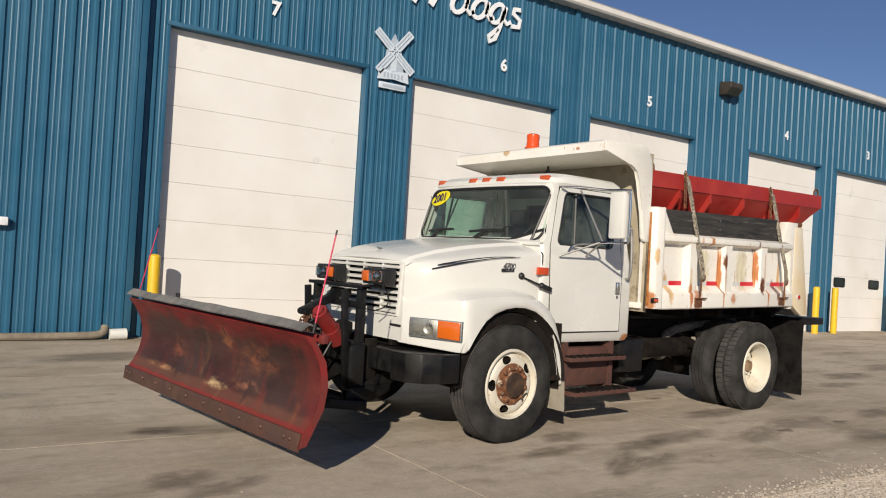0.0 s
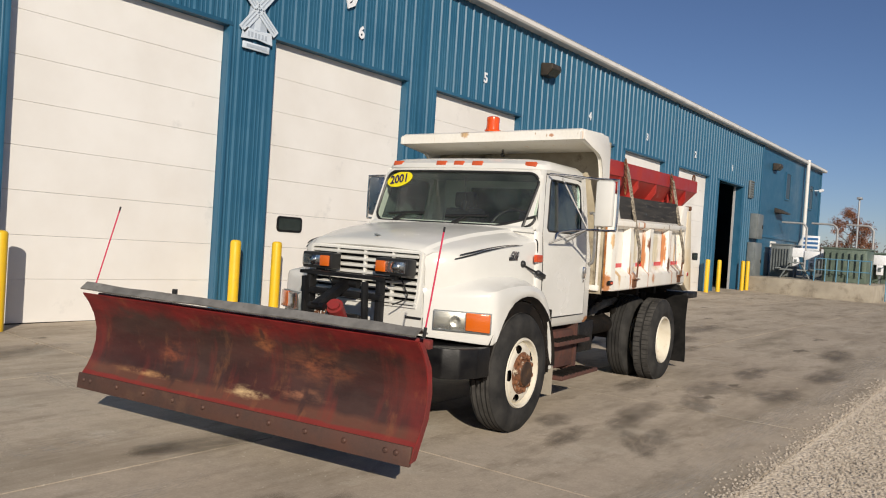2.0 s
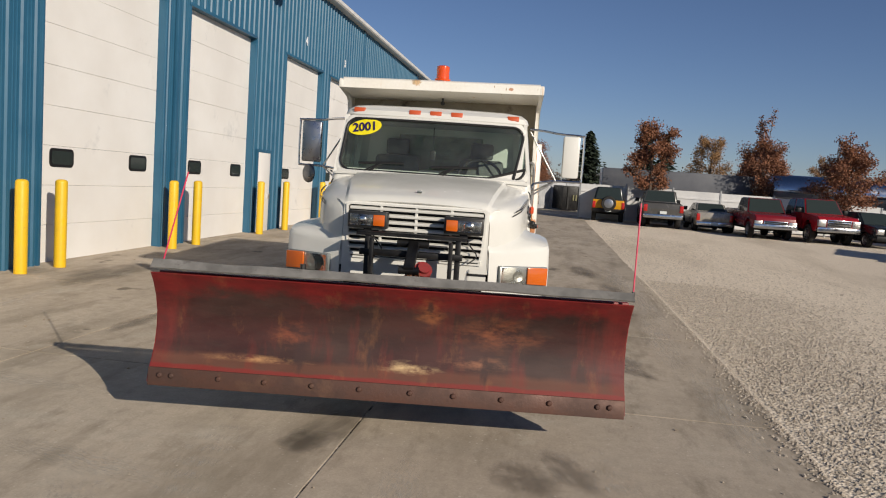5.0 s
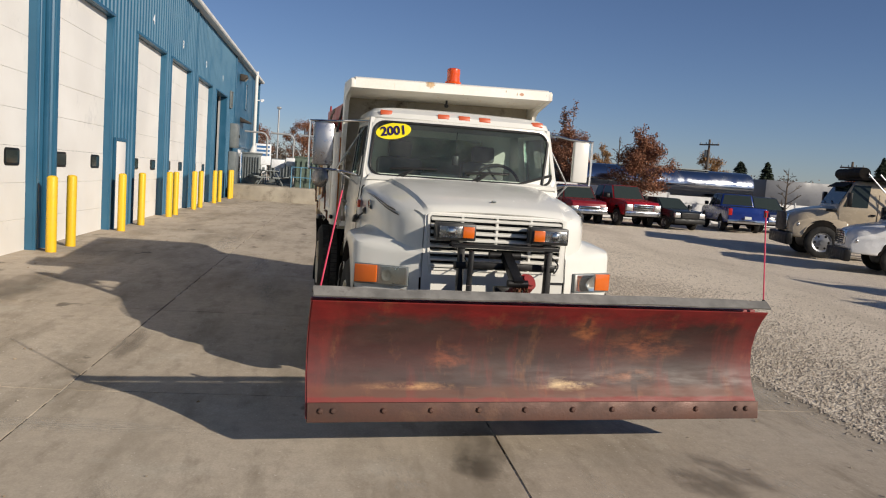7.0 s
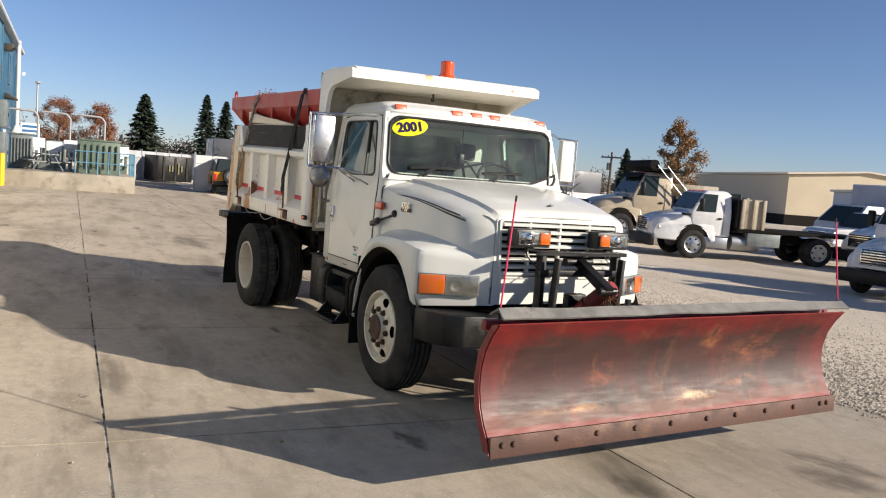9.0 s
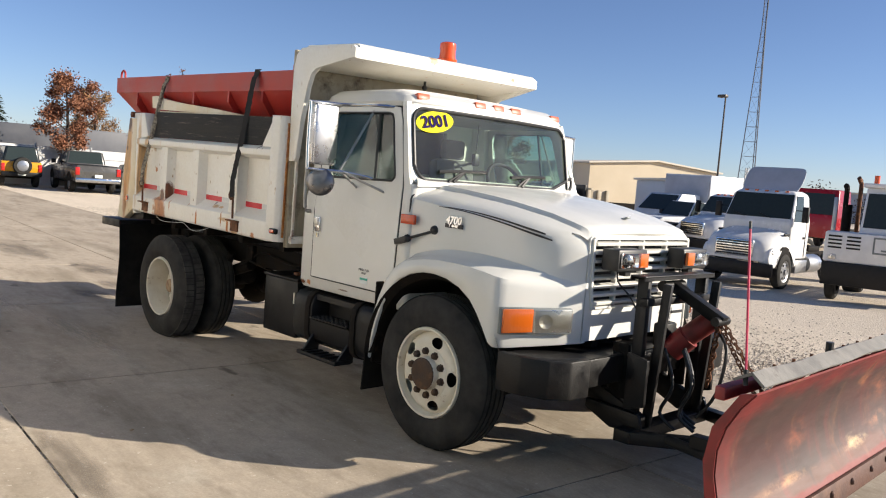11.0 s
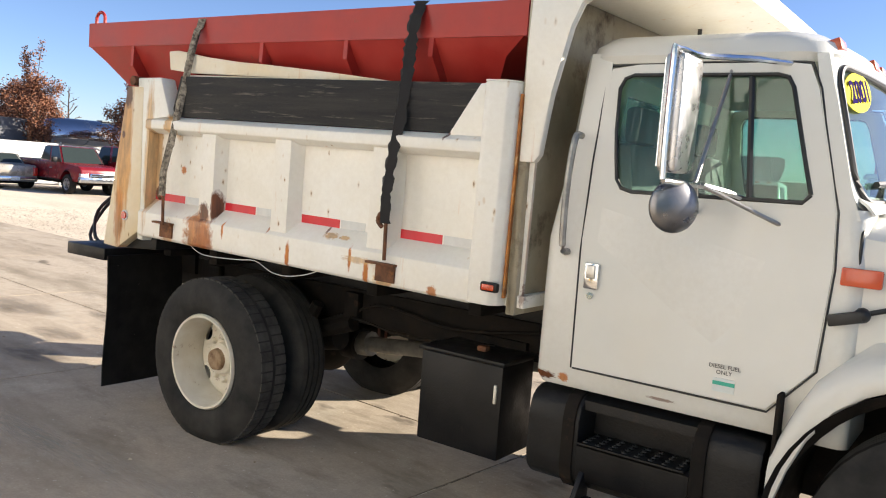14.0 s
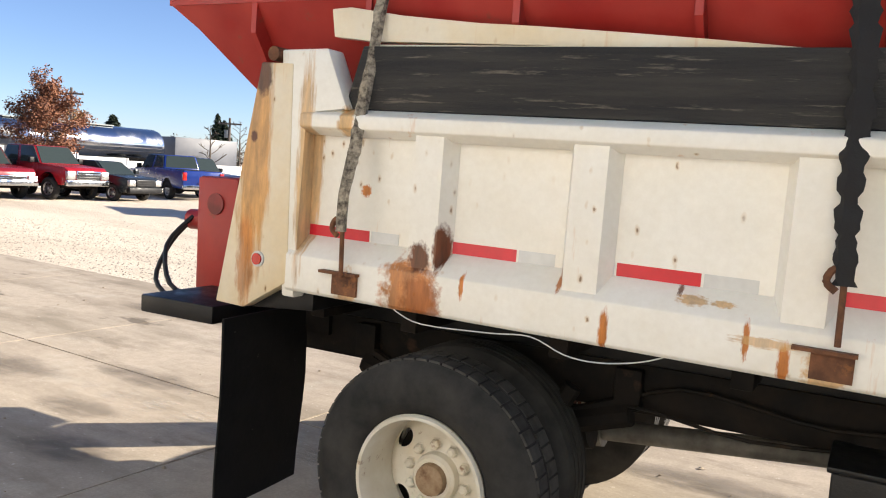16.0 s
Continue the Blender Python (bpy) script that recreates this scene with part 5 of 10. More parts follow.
loop = screen_loop(0.0, 0.0)
rows = []
for j in range(15):
    z = 1.808 + 0.536 * j / 14
    d = max(0.0, 0.11 - min(z - 1.808, 2.344 - z)) / 0.11
    hw = 0.952 - 0.06 * (z - 1.808) / 0.536 - 0.11 * (1 - math.sqrt(max(0.0, 1 - d * d)))
    rows.append([screen(hw * (2 * i / 14 - 1), z) for i in range(15)])
windshield = part("windshield", sheet(rows), GLASS, truck, "tinted curved windshield")
windshield.visible_shadow = False
part("screen_surround", sheet([[Vector(p) + Vector((0.006, 0, 0)) for p in screen_loop(-0.012, 0)], screen_loop(0.0, 0.004), screen_loop(0.028, 0.004, 0.08), [Vector(p) + Vector((0.03, 0, 0)) for p in screen_loop(0.034, 0.0, 0.07)]], 0, True), WHITE, truck, "", 60)
part("windshield_seal", tube(screen_loop(-0.004, 0.008) + screen_loop(-0.004, 0.008)[:1], 0.014, 8, 1), HOSE, truck, "black rubber seal")
part("cowl", sheet([[(0.42, y, 1.765 + 0.02 * (1 - y * y)) for y in (-0.98, -0.5, 0, 0.5, 0.98)], [(0.36 + 0.10 * y * y, y, 1.80) for y in (-0.95, -0.5, 0, 0.5, 0.95)], [(0.42 + 0.10 * y * y, y, 1.835) for y in (-0.92, -0.5, 0, 0.5, 0.92)]], 0.01), WHITE, truck)
for y0, s in ((0.62, 1), (-0.12, 1)):
    a = Vector(screen(y0, 1.815, 0.02))
    b = Vector(screen(y0 - 0.12, 1.90, 0.025))
    wiper = part("wiper", join(rod(a, b, 0.012, 6), rod(a + Vector((0, 0.05, 0)), b + Vector((0, 0.03, -0.01)), 0.009, 6)), HOSE, truck, "black wiper arm")
    part("blade", tube([screen(y0 - 0.34, 1.905, 0.018), screen(y0 - 0.12, 1.90, 0.026), screen(y0 + 0.12, 1.885, 0.018)], 0.014, 6), HOSE, wiper)

# Sticker on the glass with the year.
st = []
for k in range(28):
    a = 2 * math.pi * k / 28
    st.append(screen(0.712 + 0.172 * math.cos(a), 2.252 - 0.026 * math.cos(a) + 0.080 * math.sin(a), 0.010))
sticker = part("year_sticker", poly(st, (-0.003, 0, 0)), STICKER, truck, "yellow oval year sticker")
c0, cx, cz = Vector(screen(0.712, 2.252, 0.0195)), Vector(screen(0.65, 2.252)) - Vector(screen(0.77, 2.252)), Vector(screen(0.712, 2.30)) - Vector(screen(0.712, 2.20))
ex = cx.normalized()
ez = ex.cross(cz).normalized()
mt = Matrix((ex, ez.cross(ex), ez)).transposed().to_4x4()
mt.translation = c0
words("year", "2001", 0.128, mt @ pose(0, 0, 0, 0, 0, 8), STICKER_INK, sticker, 0.0008, "dark blue number", 0.003)

# Doors with a framed window, quarter bar, handle, grab rail and mirror.
for s in (-1, 1):
    def on(x, z, off=0.006):
        return (x, s * (cy(z) + off), z)
    low = [on(1.577, 0.965), on(0.72, 0.965), on(0.56, 1.15), on(0.535, 1.55), on(0.552, 1.769), on(1.577, 1.769), on(1.58, 1.55)]
    frame_out = [on(0.553, 1.77), on(0.60, 1.768), on(1.35, 1.768), on(1.53, 1.77), on(1.578, 1.80), on(1.574, 1.90), on(1.568, 2.05), on(1.565, 2.25), on(1.55, 2.33), on(1.42, 2.347), on(0.80, 2.345), on(0.715, 2.335), on(0.672, 2.24), on(0.60, 1.95)]
    frame_in = [on(0.648, 1.825), on(0.675, 1.793), on(1.38, 1.785), on(1.43, 1.798), on(1.455, 1.835), on(1.474, 1.94), on(1.49, 2.05), on(1.50, 2.24), on(1.48, 2.285), on(1.44, 2.30), on(0.83, 2.296), on(0.79, 2.285), on(0.765, 2.245), on(0.69, 1.97)]
    door = part("door", join(poly(low, (0, -s * 0.02, 0)), ring_panel(frame_out, frame_in, (0, -s * 0.02, 0))), WHITE, truck, "white cab door", 25)
    part("door_glass", poly([(x, y - s * 0.012, z) for x, y, z in frame_in], (0, -s * 0.005, 0)), GLASS, door).visible_shadow = False
    part("window_seal", tube([(x, y + s * 0.001, z) for x, y, z in frame_in + frame_in[:1]], 0.009, 6, 1), HOSE, door)
    part("quarter_bar", rod(on(0.878, 1.79, 0.0), on(0.935, 2.295, 0.0), 0.013, 6), HOSE, door)
    part("door_seam", tube([on(1.575, 0.96, 0.002), on(0.715, 0.955, 0.002), on(0.55, 1.15, 0.002), on(0.527, 1.55, 0.002), on(0.543, 1.765, 0.002), on(0.591, 1.95, 0.002), on(0.630, 2.10, 0.002), on(0.663, 2.24, 0.002), on(0.706, 2.342, 0.002), on(1.10, 2.353, 0.002), on(1.555, 2.342, 0.002), on(1.574, 2.24, 0.002), on(1.578, 2.08, 0.002), on(1.585, 1.9, 0.002), on(1.586, 1.5, 0.002), on(1.583, 0.96, 0.002)], 0.0045, 6, 1), HOSE, door)
    plate = part("handle", box(1.478, 1.548, s * 1.036 if s > 0 else -1.056, 1.056 if s > 0 else -1.036, 1.335, 1.455, 0.008), CHROME, door, "chrome door handle")
    part("paddle", box(1.493, 1.533, min(s * 1.054, s * 1.066), max(s * 1.054, s * 1.066), 1.385, 1.445, 0.004), REFLECTOR, plate)
    part("key_lock", rod((1.515, s * 1.034, 1.305), (1.515, s * 1.046, 1.305), 0.016, 12), CHROME, door)
    part("grab_rail", tube([(1.635, s * 1.02, 2.02), (1.64, s * 1.075, 2.0), (1.655, s * 1.085, 1.78), (1.655, s * 1.08, 1.52), (1.65, s * 1.03, 1.49)], 0.016, 8), GRABRAIL, truck, "worn grey metal grab rail")
    # Mirror on its tubular bracket, with a round convex mirror below.
    mw = (1.315, 1.525) if s > 0 else (1.34, 1.515)
    # Both backs are bare metal; white paint gives the driver's its sunlit look.
    mirror = part("mirror", box(0.955, 1.035, min(s * mw[0], s * mw[1]), max(s * mw[0], s * mw[1]), 1.87, 2.31, 0.02), MIRROR_BACK if s > 0 else WHITE, truck, "tall metal side mirror, driver-side back painted white as if sunlit")
    part("glass", box(1.036, 1.040, min(s * (mw[0] + 0.02), s * (mw[1] - 0.02)), max(s * (mw[0] + 0.02), s * (mw[1] - 0.02)), 1.89, 2.29), MIRROR, mirror)
    part("arm", tube([(0.70, s * 0.965, 2.34), (0.82, s * 1.12, 2.34), (0.97, s * 1.30, 2.328), (0.985, s * 1.53, 2.318), (0.99, s * 1.555, 2.28), (0.99, s * 1.555, 1.88), (0.98, s * 1.52, 1.835), (0.93, s * 1.28, 1.83), (0.83, s * 1.05, 1.79), (0.76, s * 1.035, 1.72)], 0.012, 8), CHROME, mirror)
    part("brace", rod((0.96, s * 1.28, 1.84), (0.95, s * 0.985, 2.33), 0.009, 8), GRABRAIL, mirror)
    part("brace", rod((0.96, s * 1.27, 1.83), (1.02, s * 1.04, 1.70), 0.009, 8), GRABRAIL, mirror)
    part("brace", rod((0.93, s * 1.28, 1.83), (0.64, s * 1.04, 1.68), 0.009, 8), GRABRAIL, mirror)
    if s > 0:
        spot_m = part("convex_mirror", lathe([(0, -0.030), (0.045, -0.027), (0.078, -0.018), (0.098, -0.007), (0.103, 0.0), (0.103, 0.010), (0.098, 0.012), (0.0, 0.026)], pose(0.975, 1.44, 1.745, 0, 90, -40), 28), CONVEX, mirror, "round dull steel convex mirror")
        mirror.location = (0.07, -0.06, 0)
    # Side marker and hood latch.
    part("side_marker", box(0.362, 0.505, min(s * 1.018, s * 1.048), max(s * 1.018, s * 1.048), 1.495, 1.565, 0.008), REDORANGE, truck, "red-orange side marker lamp")
    latch = part("hood_latch", join(rod((0.20, s * 0.985, 1.47), (0.45, s * 1.05, 1.385), 0.010, 8), moved(box(-0.06, 0.06, -0.022, 0.022, -0.022, 0.022, 0.006), pose(0.47, s * 1.055, 1.375, 0, 16, 0)), ball((0.205, s * 0.985, 1.475), 0.034, 2), ball((0.415, s * 1.048, 1.395), 0.03, 2)), HOSE, truck, "black rubber hood latch")
for x, w, mat in ((0.98, 0.055, PAPER),):
    lab = part("fuel_label", box(0.845, 0.935, 1.0365, 1.0385, 0.996, 1.052), mat, truck, "small fuel notice label")
    part("band", box(0.845, 0.935, 1.0386, 1.0396, 1.024, 1.040), GREEN, lab)
    words("notice", "DIESEL FUEL\nONLY", 0.024, pose(0.893, 1.0375, 1.088, 90, 0, 180), DECAL, lab, 0.0006)

# Cab inside.
part("dashboard", box(0.50, 0.78, -0.93, 0.93, 1.45, 1.80, 0.04), CAB_TRIM, truck)
part("headliner", box(0.75, 1.55, -0.85, 0.85, 2.33, 2.344), CAB_TRIM, truck)
for y in (-0.48, 0.48):
    seat = part("seat", box(1.05, 1.50, y - 0.26, y + 0.26, 1.25, 1.45, 0.05), SEAT, truck, "dark cloth seat")
    part("backrest", moved(box(-0.07, 0.07, -0.25, 0.25, 0, 0.62, 0.05), pose(1.50, y, 1.40, 0, 8, 0)), SEAT, seat)
    part("headrest", box(1.53, 1.62, y - 0.13, y + 0.13, 2.02, 2.2, 0.03), SEAT, seat)
wheel_m = pose(0.86, -0.48, 1.80, 0, -60, 0)
steer = part("steering_wheel", tube([wheel_m @ Vector((0.23 * math.cos(2 * math.pi * k / 16), 0.23 * math.sin(2 * math.pi * k / 16), 0)) for k in range(17)], 0.016, 8, 2), HOSE, truck)
part("steering_column", rod((0.72, -0.48, 1.66), (0.86, -0.48, 1.80), 0.03, 8), HOSE, truck)
part("radio_microphone", join(rod((0.78, 0.02, 2.30), (0.79, 0.02, 2.05), 0.004, 6), box(0.77, 0.81, -0.01, 0.05, 1.96, 2.06, 0.01)), HOSE, truck)

# Hood, nose and grille.
HW = [(0.47, 1.0), (0.2, 0.985), (0.0, 0.965), (-0.3, 0.935), (-0.54, 0.89), (-0.69, 0.82), (-0.775, 0.74), (-0.82, 0.67), (-0.845, 0.625)]
HT = [(0.47, 1.80), (0.2, 1.78), (-0.2, 1.735), (-0.54, 1.672), (-0.74, 1.618), (-0.81, 1.592), (-0.845, 1.55)]
HS = [(0.47, 1.715), (0.2, 1.685), (-0.2, 1.635), (-0.54, 1.585), (-0.74, 1.55), (-0.81, 1.535), (-0.845, 1.51)]
RG = [(0.47, 0.74), (0.2, 0.72), (-0.2, 0.68), (-0.54, 0.635), (-0.80, 0.60), (-0.845, 0.585)]
ZL = [(0.67, 0.48), (0.64, 0.62), (0.60, 0.76), (0.54, 0.90), (0.46, 1.02), (0.36, 1.11), (0.25, 1.165), (0.12, 1.195), (0.0, 1.20), (-0.12, 1.185), (-0.24, 1.145), (-0.35, 1.075), (-0.43, 0.985), (-0.485, 0.90), (-0.53, 0.83), (-0.56, 0.812), (-0.61, 0.815), (-0.72, 0.83), (-0.855, 0.85)]


def hood_half(x):
    w, zt, zs, yr = interp(x, HW), interp(x, HT), interp(x, HS), min(interp(x, RG), interp(x, HW) - 0.03)
    return [(0, zt + 0.016), (yr * 0.5, zt + 0.012), (yr - 0.05, zt), (yr, zt - 0.008), (yr + 0.026, zt - 0.036), ((yr + w) / 2 + 0.018, (zt + zs) / 2 - 0.020), (w - 0.05, zs), (w - 0.012, zs - 0.035), (w, zs - 0.09), (w + 0.002, 1.40), (w + 0.004, 1.27), (w, max(1.0, interp(x, ZL) + 0.02))]


rows = []
for x in (0.445, 0.32, 0.2, 0.05, -0.1, -0.25, -0.4, -0.54, -0.63, -0.70, -0.76, -0.80, -0.828, -0.845):
    half = hood_half(x)
    rows.append([(x, -y, z) for y, z in half[:0:-1]] + [(x, y, z) for y, z in half])
part("hood", sheet(rows, 0.018), WHITE, truck, "sloping white hood", 28)
for s in (-1, 1):
    part("hood_seam", tube([(0.452, s * 0.70, 1.80), (0.452, s * 0.97, 1.715), (0.452, s * 1.008, 1.60), (0.455, s * 1.012, 1.25)], 0.007, 6), HOSE, truck)
    # Twin pinstripes sweeping forward along the hood side.
    for dz, x1 in ((0.0, -0.70), (0.036, -0.66)):
        pts, wds = [], []
        for k in range(15):
            t = k / 14
            x = 0.12 + (x1 - 0.12) * t if dz else 0.18 + (x1 - 0.18) * t
            z = 1.645 - 0.035 * t - 0.11 * t * t + dz * t * (0.6 + 0.4 * t)
            wdt = 0.0012 + 0.0065 * t * (1.0 if t < 0.95 else 0.6)
            y = interp(x, HW) + 0.004
            pts.append([(x, s * (y + 0.0), z - wdt), (x, s * (y + 0.002), z + wdt)])
        part("pinstripe", sheet(pts, 0.002), DECAL, truck, "black swept pinstripe")
    ex_ = 0.03 if s > 0 else 0.055
    m = pose(ex_, s * 0.980, 1.556, 90, 0, 180 if s > 0 else 0)
    em = words("emblem", "4700", 0.075, m, CHROME, truck, 0.003, "small chrome model badge", 0.002, 0.15)
    part("badge_base", box(ex_ - 0.085, ex_ + 0.085, min(s * 0.968, s * 0.978), max(s * 0.968, s * 0.978), 1.504, 1.534, 0.003), DECAL, em)
    words("badge_line", "T 444E", 0.032, pose(ex_, s * 0.980, 1.519, 90, 0, 180 if s > 0 else 0), CHROME, em, 0.002, "", 0.001)
NOSE = -0.852
outer = [(NOSE, -0.62, 0.86), (NOSE, 0.62, 0.86), (NOSE, 0.62, 1.20), (NOSE, 0.618, 1.525), (NOSE + 0.012, 0.58, 1.55), (NOSE + 0.012, -0.58, 1.55), (NOSE, -0.618, 1.525), (NOSE, -0.62, 1.20)]
inner = [(NOSE, -0.545, 1.085), (NOSE, 0.545, 1.085), (NOSE, 0.565, 1.2), (NOSE, 0.58, 1.508), (NOSE, 0.565, 1.522), (NOSE, -0.565, 1.522), (NOSE, -0.58, 1.508), (NOSE, -0.565, 1.2)]
part("nose_panel", ring_panel(outer, inner, (0.03, 0, 0)), WHITE, truck, "white nose panel", 25)
part("grille_backing", box(NOSE + 0.07, NOSE + 0.09, -0.58, 0.58, 1.06, 1.53), BLACK, truck)
for k in range(8):
    z = 1.11 + 0.0555 * k
    part("grille_slat", moved(box(-0.03, 0.018, -0.568, 0.568, -0.011, 0.011, 0.004, 1), pose(NOSE + 0.008, 0, z, 0, -14, 0)), WHITE, truck, "white grille slat")
for y in (-0.30, 0.0, 0.30):
    part("grille_upright", box(NOSE - 0.008, NOSE + 0.03, y - 0.012, y + 0.012, 1.085, 1.522, 0.004, 1), WHITE, truck)
part("grille_lip", ring_panel([(p[0] - 0.016, p[1] * 1.035, p[2] + (0.015 if p[2] > 1.3 else -0.015 if p[2] < 1.1 else 0)) for p in inner], [(p[0] - 0.016, p[1], p[2]) for p in inner], (0.02, 0, 0)), WHITE, truck)
part("hood_ornament", moved(box(-0.03, 0.03, -0.02, 0.02, -0.006, 0.006, 0.003), pose(-0.69, 0, 1.655, 0, 16, 0)), GREYBOX, truck)
part("tow_slot", box(NOSE - 0.006, NOSE - 0.001, -0.62, -0.46, 0.98, 1.0), DECAL, truck)

# Fenders with flared wheel arches and the slanted headlamp face.
YO = [(0.66, 1.125), (0.55, 1.135), (0.3, 1.16), (0.0, 1.17), (-0.42, 1.17), (-0.53, 1.165), (-0.575, 1.15), (-0.63, 1.07), (-0.72, 0.90), (-0.815, 0.735), (-0.855, 0.64)]
ZT = [(0.67, 0.80), (0.62, 0.95), (0.54, 1.10), (0.46, 1.185), (0.36, 1.25), (0.2, 1.295), (0.0, 1.315), (-0.2, 1.315), (-0.4, 1.30), (-0.56, 1.275), (-0.72, 1.235), (-0.855, 1.195)]
for s in (-1, 1):
    rows = []
    for x in (0.67, 0.64, 0.60, 0.54, 0.46, 0.36, 0.25, 0.12, 0.0, -0.12, -0.24, -0.35, -0.43, -0.485, -0.53, -0.555, -0.58, -0.61, -0.67, -0.73, -0.785, -0.83, -0.855):
        y, zl, zt = interp(x, YO), interp(x, ZL), interp(x, ZT)
        yi = interp(x, HW) - 0.004 if x < 0.44 else 1.022
        yi = min(yi, y - 0.012)
        zi = zt + 0.05 if x < 0.44 else zt + 0.02
        zz = [(y - 0.05, zl + 0.004), (y - 0.012, zl), (y, zl + 0.015), (y + 0.002, zl + 0.45 * (zt - zl)), (y - 0.004, zt - 0.055), (y - min(0.018, (y - yi) * 0.2), zt - 0.02), (yi + (y - yi) * 0.62, zt + 0.004), (yi + (y - yi) * 0.25, zt + 0.018), (yi, zi)]
        rows.append([(x, s * a, z) for a, z in zz])
    part("fender", sheet(rows, 0.012), WHITE, truck, "flared white front fender", 40)
    # Headlamp unit: amber turn lamp outboard, sealed lamp inboard behind clear plastic.
    a, b = Vector((-0.592, s * 1.142, 0)), Vector((-0.826, s * 0.722, 0))
    nrm = Vector((-(b - a).y * s, (b - a).x * s, 0)).normalized()
    nrm = nrm if nrm.x < 0 else -nrm
    def lamp_box(t0, t1, z0, z1, off, depth, mat, name, parent, bev=0.008, label=""):
        p0, p1 = a.lerp(b, t0) + nrm * off, a.lerp(b, t1) + nrm * off
        pts = [(p0.x, p0.y, z0), (p1.x, p1.y, z0 + 0.012), (p1.x, p1.y, z1 + 0.005), (p0.x, p0.y, z1)]
        return part(name, poly(pts, nrm * depth, bev), mat, parent, label)
    lamp = lamp_box(0.0, 1.0, 0.905, 1.075, -0.02, 0.045, GREYBOX, "headlamp", truck, 0.006, "rectangular headlamp with amber turn signal")
    lamp_box(0.02, 0.44, 0.915, 1.068, 0.024, 0.022, AMBER, "turn_lens", lamp, 0.008, "amber turn lens")
    lamp_box(0.455, 0.985, 0.918, 1.068, 0.024, 0.004, REFLECTOR, "reflector", lamp, 0.002)
    ctr = a.lerp(b, 0.62) + nrm * 0.03
    part("bulb_bowl", lathe([(0.046, 0.006), (0.042, 0.005), (0.030, 0.001), (0.012, -0.003), (0, -0.004)], Matrix.Translation((ctr.x, ctr.y, 0.995)) @ nrm.to_track_quat("Z", "Y").to_matrix().to_4x4(), 20), REFLECTOR, lamp)
    lamp_box(0.46, 0.98, 0.920, 1.066, 0.042, 0.005, CLEARLENS, "lens", lamp, 0.003, "clear lamp lens").visible_shadow = False
    part("wheel_well", lathe([(0.645, 0.0), (0.635, 0.05), (0.63, 0.50), (0.02, 0.50)], pose(0, 1.10 if s > 0 else -0.60, 0.52, 90, 0, 0), 24, 180), CHASSIS, truck)
    part("well_lip", lathe([(0.685, 0.0), (0.64, 0.055)], pose(0, s * 1.152, 0.52, 90 * s, 0, 0), 24, 180 if s > 0 else -180), CHASSIS, truck)
    part("splash_panel", box(0.652, 0.668, min(s * 0.50, s * 1.10), max(s * 0.50, s * 1.10), 0.45, 1.05, 0.004), CHASSIS, truck, "black splash panel behind the tyre")
    part("mud_guard", poly([(0.69, s * 0.80, 0.62), (0.69, s * 1.13, 0.62), (0.74, s * 1.11, 0.22), (0.74, s * 0.80, 0.22)], (0.012, 0, 0)), FLAP if s > 0 else CONC_OLD, truck, "front mud guard")

# Front bumper.
plan = [(-1.055, 0.78), (-1.04, 0.96), (-0.96, 1.08), (-0.80, 1.15), (-0.62, 1.165), (-0.62, 1.11), (-0.82, 1.08), (-0.93, 1.00), (-0.97, 0.92), (-0.985, 0.78)]
bumper = part("bumper", box(-1.02, -0.96, -0.79, 0.79, 0.61, 0.79, 0.008), BLACK, truck, "black painted steel bumper")
for s in (-1, 1):
    part("bumper_end", poly([(x, s * y, 0.565) for x, y in plan], (0, 0, 0.24), 0.012), BLACK, bumper)
part("bumper_top", poly([(x, y, 0.785) for x, y in ((-1.01, -0.78), (-1.01, 0.78), (-0.99, 0.95), (-0.94, 1.05), (-0.80, 1.12), (-0.63, 1.14), (-0.63, -1.14), (-0.80, -1.12), (-0.94, -1.05), (-0.99, -0.95))], (0, 0, 0.010)), BLACK, bumper)

# Chassis, axles, shaft, tank, boxes, steps.
for s in (-1, 1):
    part("frame_rail", box(-0.83, 5.35, min(s * 0.40, s * 0.47), max(s * 0.40, s * 0.47), 0.80, 1.02, 0.01), CHASSIS, truck)
    part("leaf_spring", tube([(-0.62, s * 0.46, 0.74), (-0.3, s * 0.46, 0.64), (0, s * 0.46, 0.60), (0.3, s * 0.46, 0.64), (0.62, s * 0.46, 0.76)], 0.045, 8), CHASSIS, truck)
    part("leaf_spring", tube([(3.4, s * 0.50, 0.80), (3.8, s * 0.50, 0.68), (4.1, s * 0.50, 0.66), (4.4, s * 0.50, 0.68), (4.8, s * 0.50, 0.80)], 0.055, 8), CHASSIS, truck)
    part("body_beam", box(1.95, 5.0, min(s * 0.38, s * 0.50), max(s * 0.38, s * 0.50), 1.025, 1.20, 0.01), CHASSIS, truck)
for x in (0.9, 1.9, 2.9, 3.6, 4.7, 5.3):
    part("cross_member", box(x - 0.05, x + 0.05, -0.40, 0.40, 0.82, 1.0), CHASSIS, truck)
part("front_axle", rod((0, -0.95, 0.46), (0, 0.95, 0.46), 0.06, 10), CHASSIS, truck)
part("rear_axle", join(rod((4.1, -0.95, 0.52), (4.1, 0.95, 0.52), 0.085, 12), ball((4.1, 0, 0.52), 0.25, 3, (1.0, 0.8, 1.0)), rod((3.75, 0, 0.53), (3.95, 0, 0.53), 0.12, 12)), CHASSIS, truck, "grimy rear axle housing")
part("drive_shaft", join(rod((1.9, 0.02, 0.72), (3.75, 0, 0.54), 0.055, 12), rod((1.86, 0.02, 0.72), (1.96, 0.02, 0.72), 0.085, 12), rod((3.66, 0, 0.55), (3.76, 0, 0.54), 0.09, 12)), PIPE, truck)
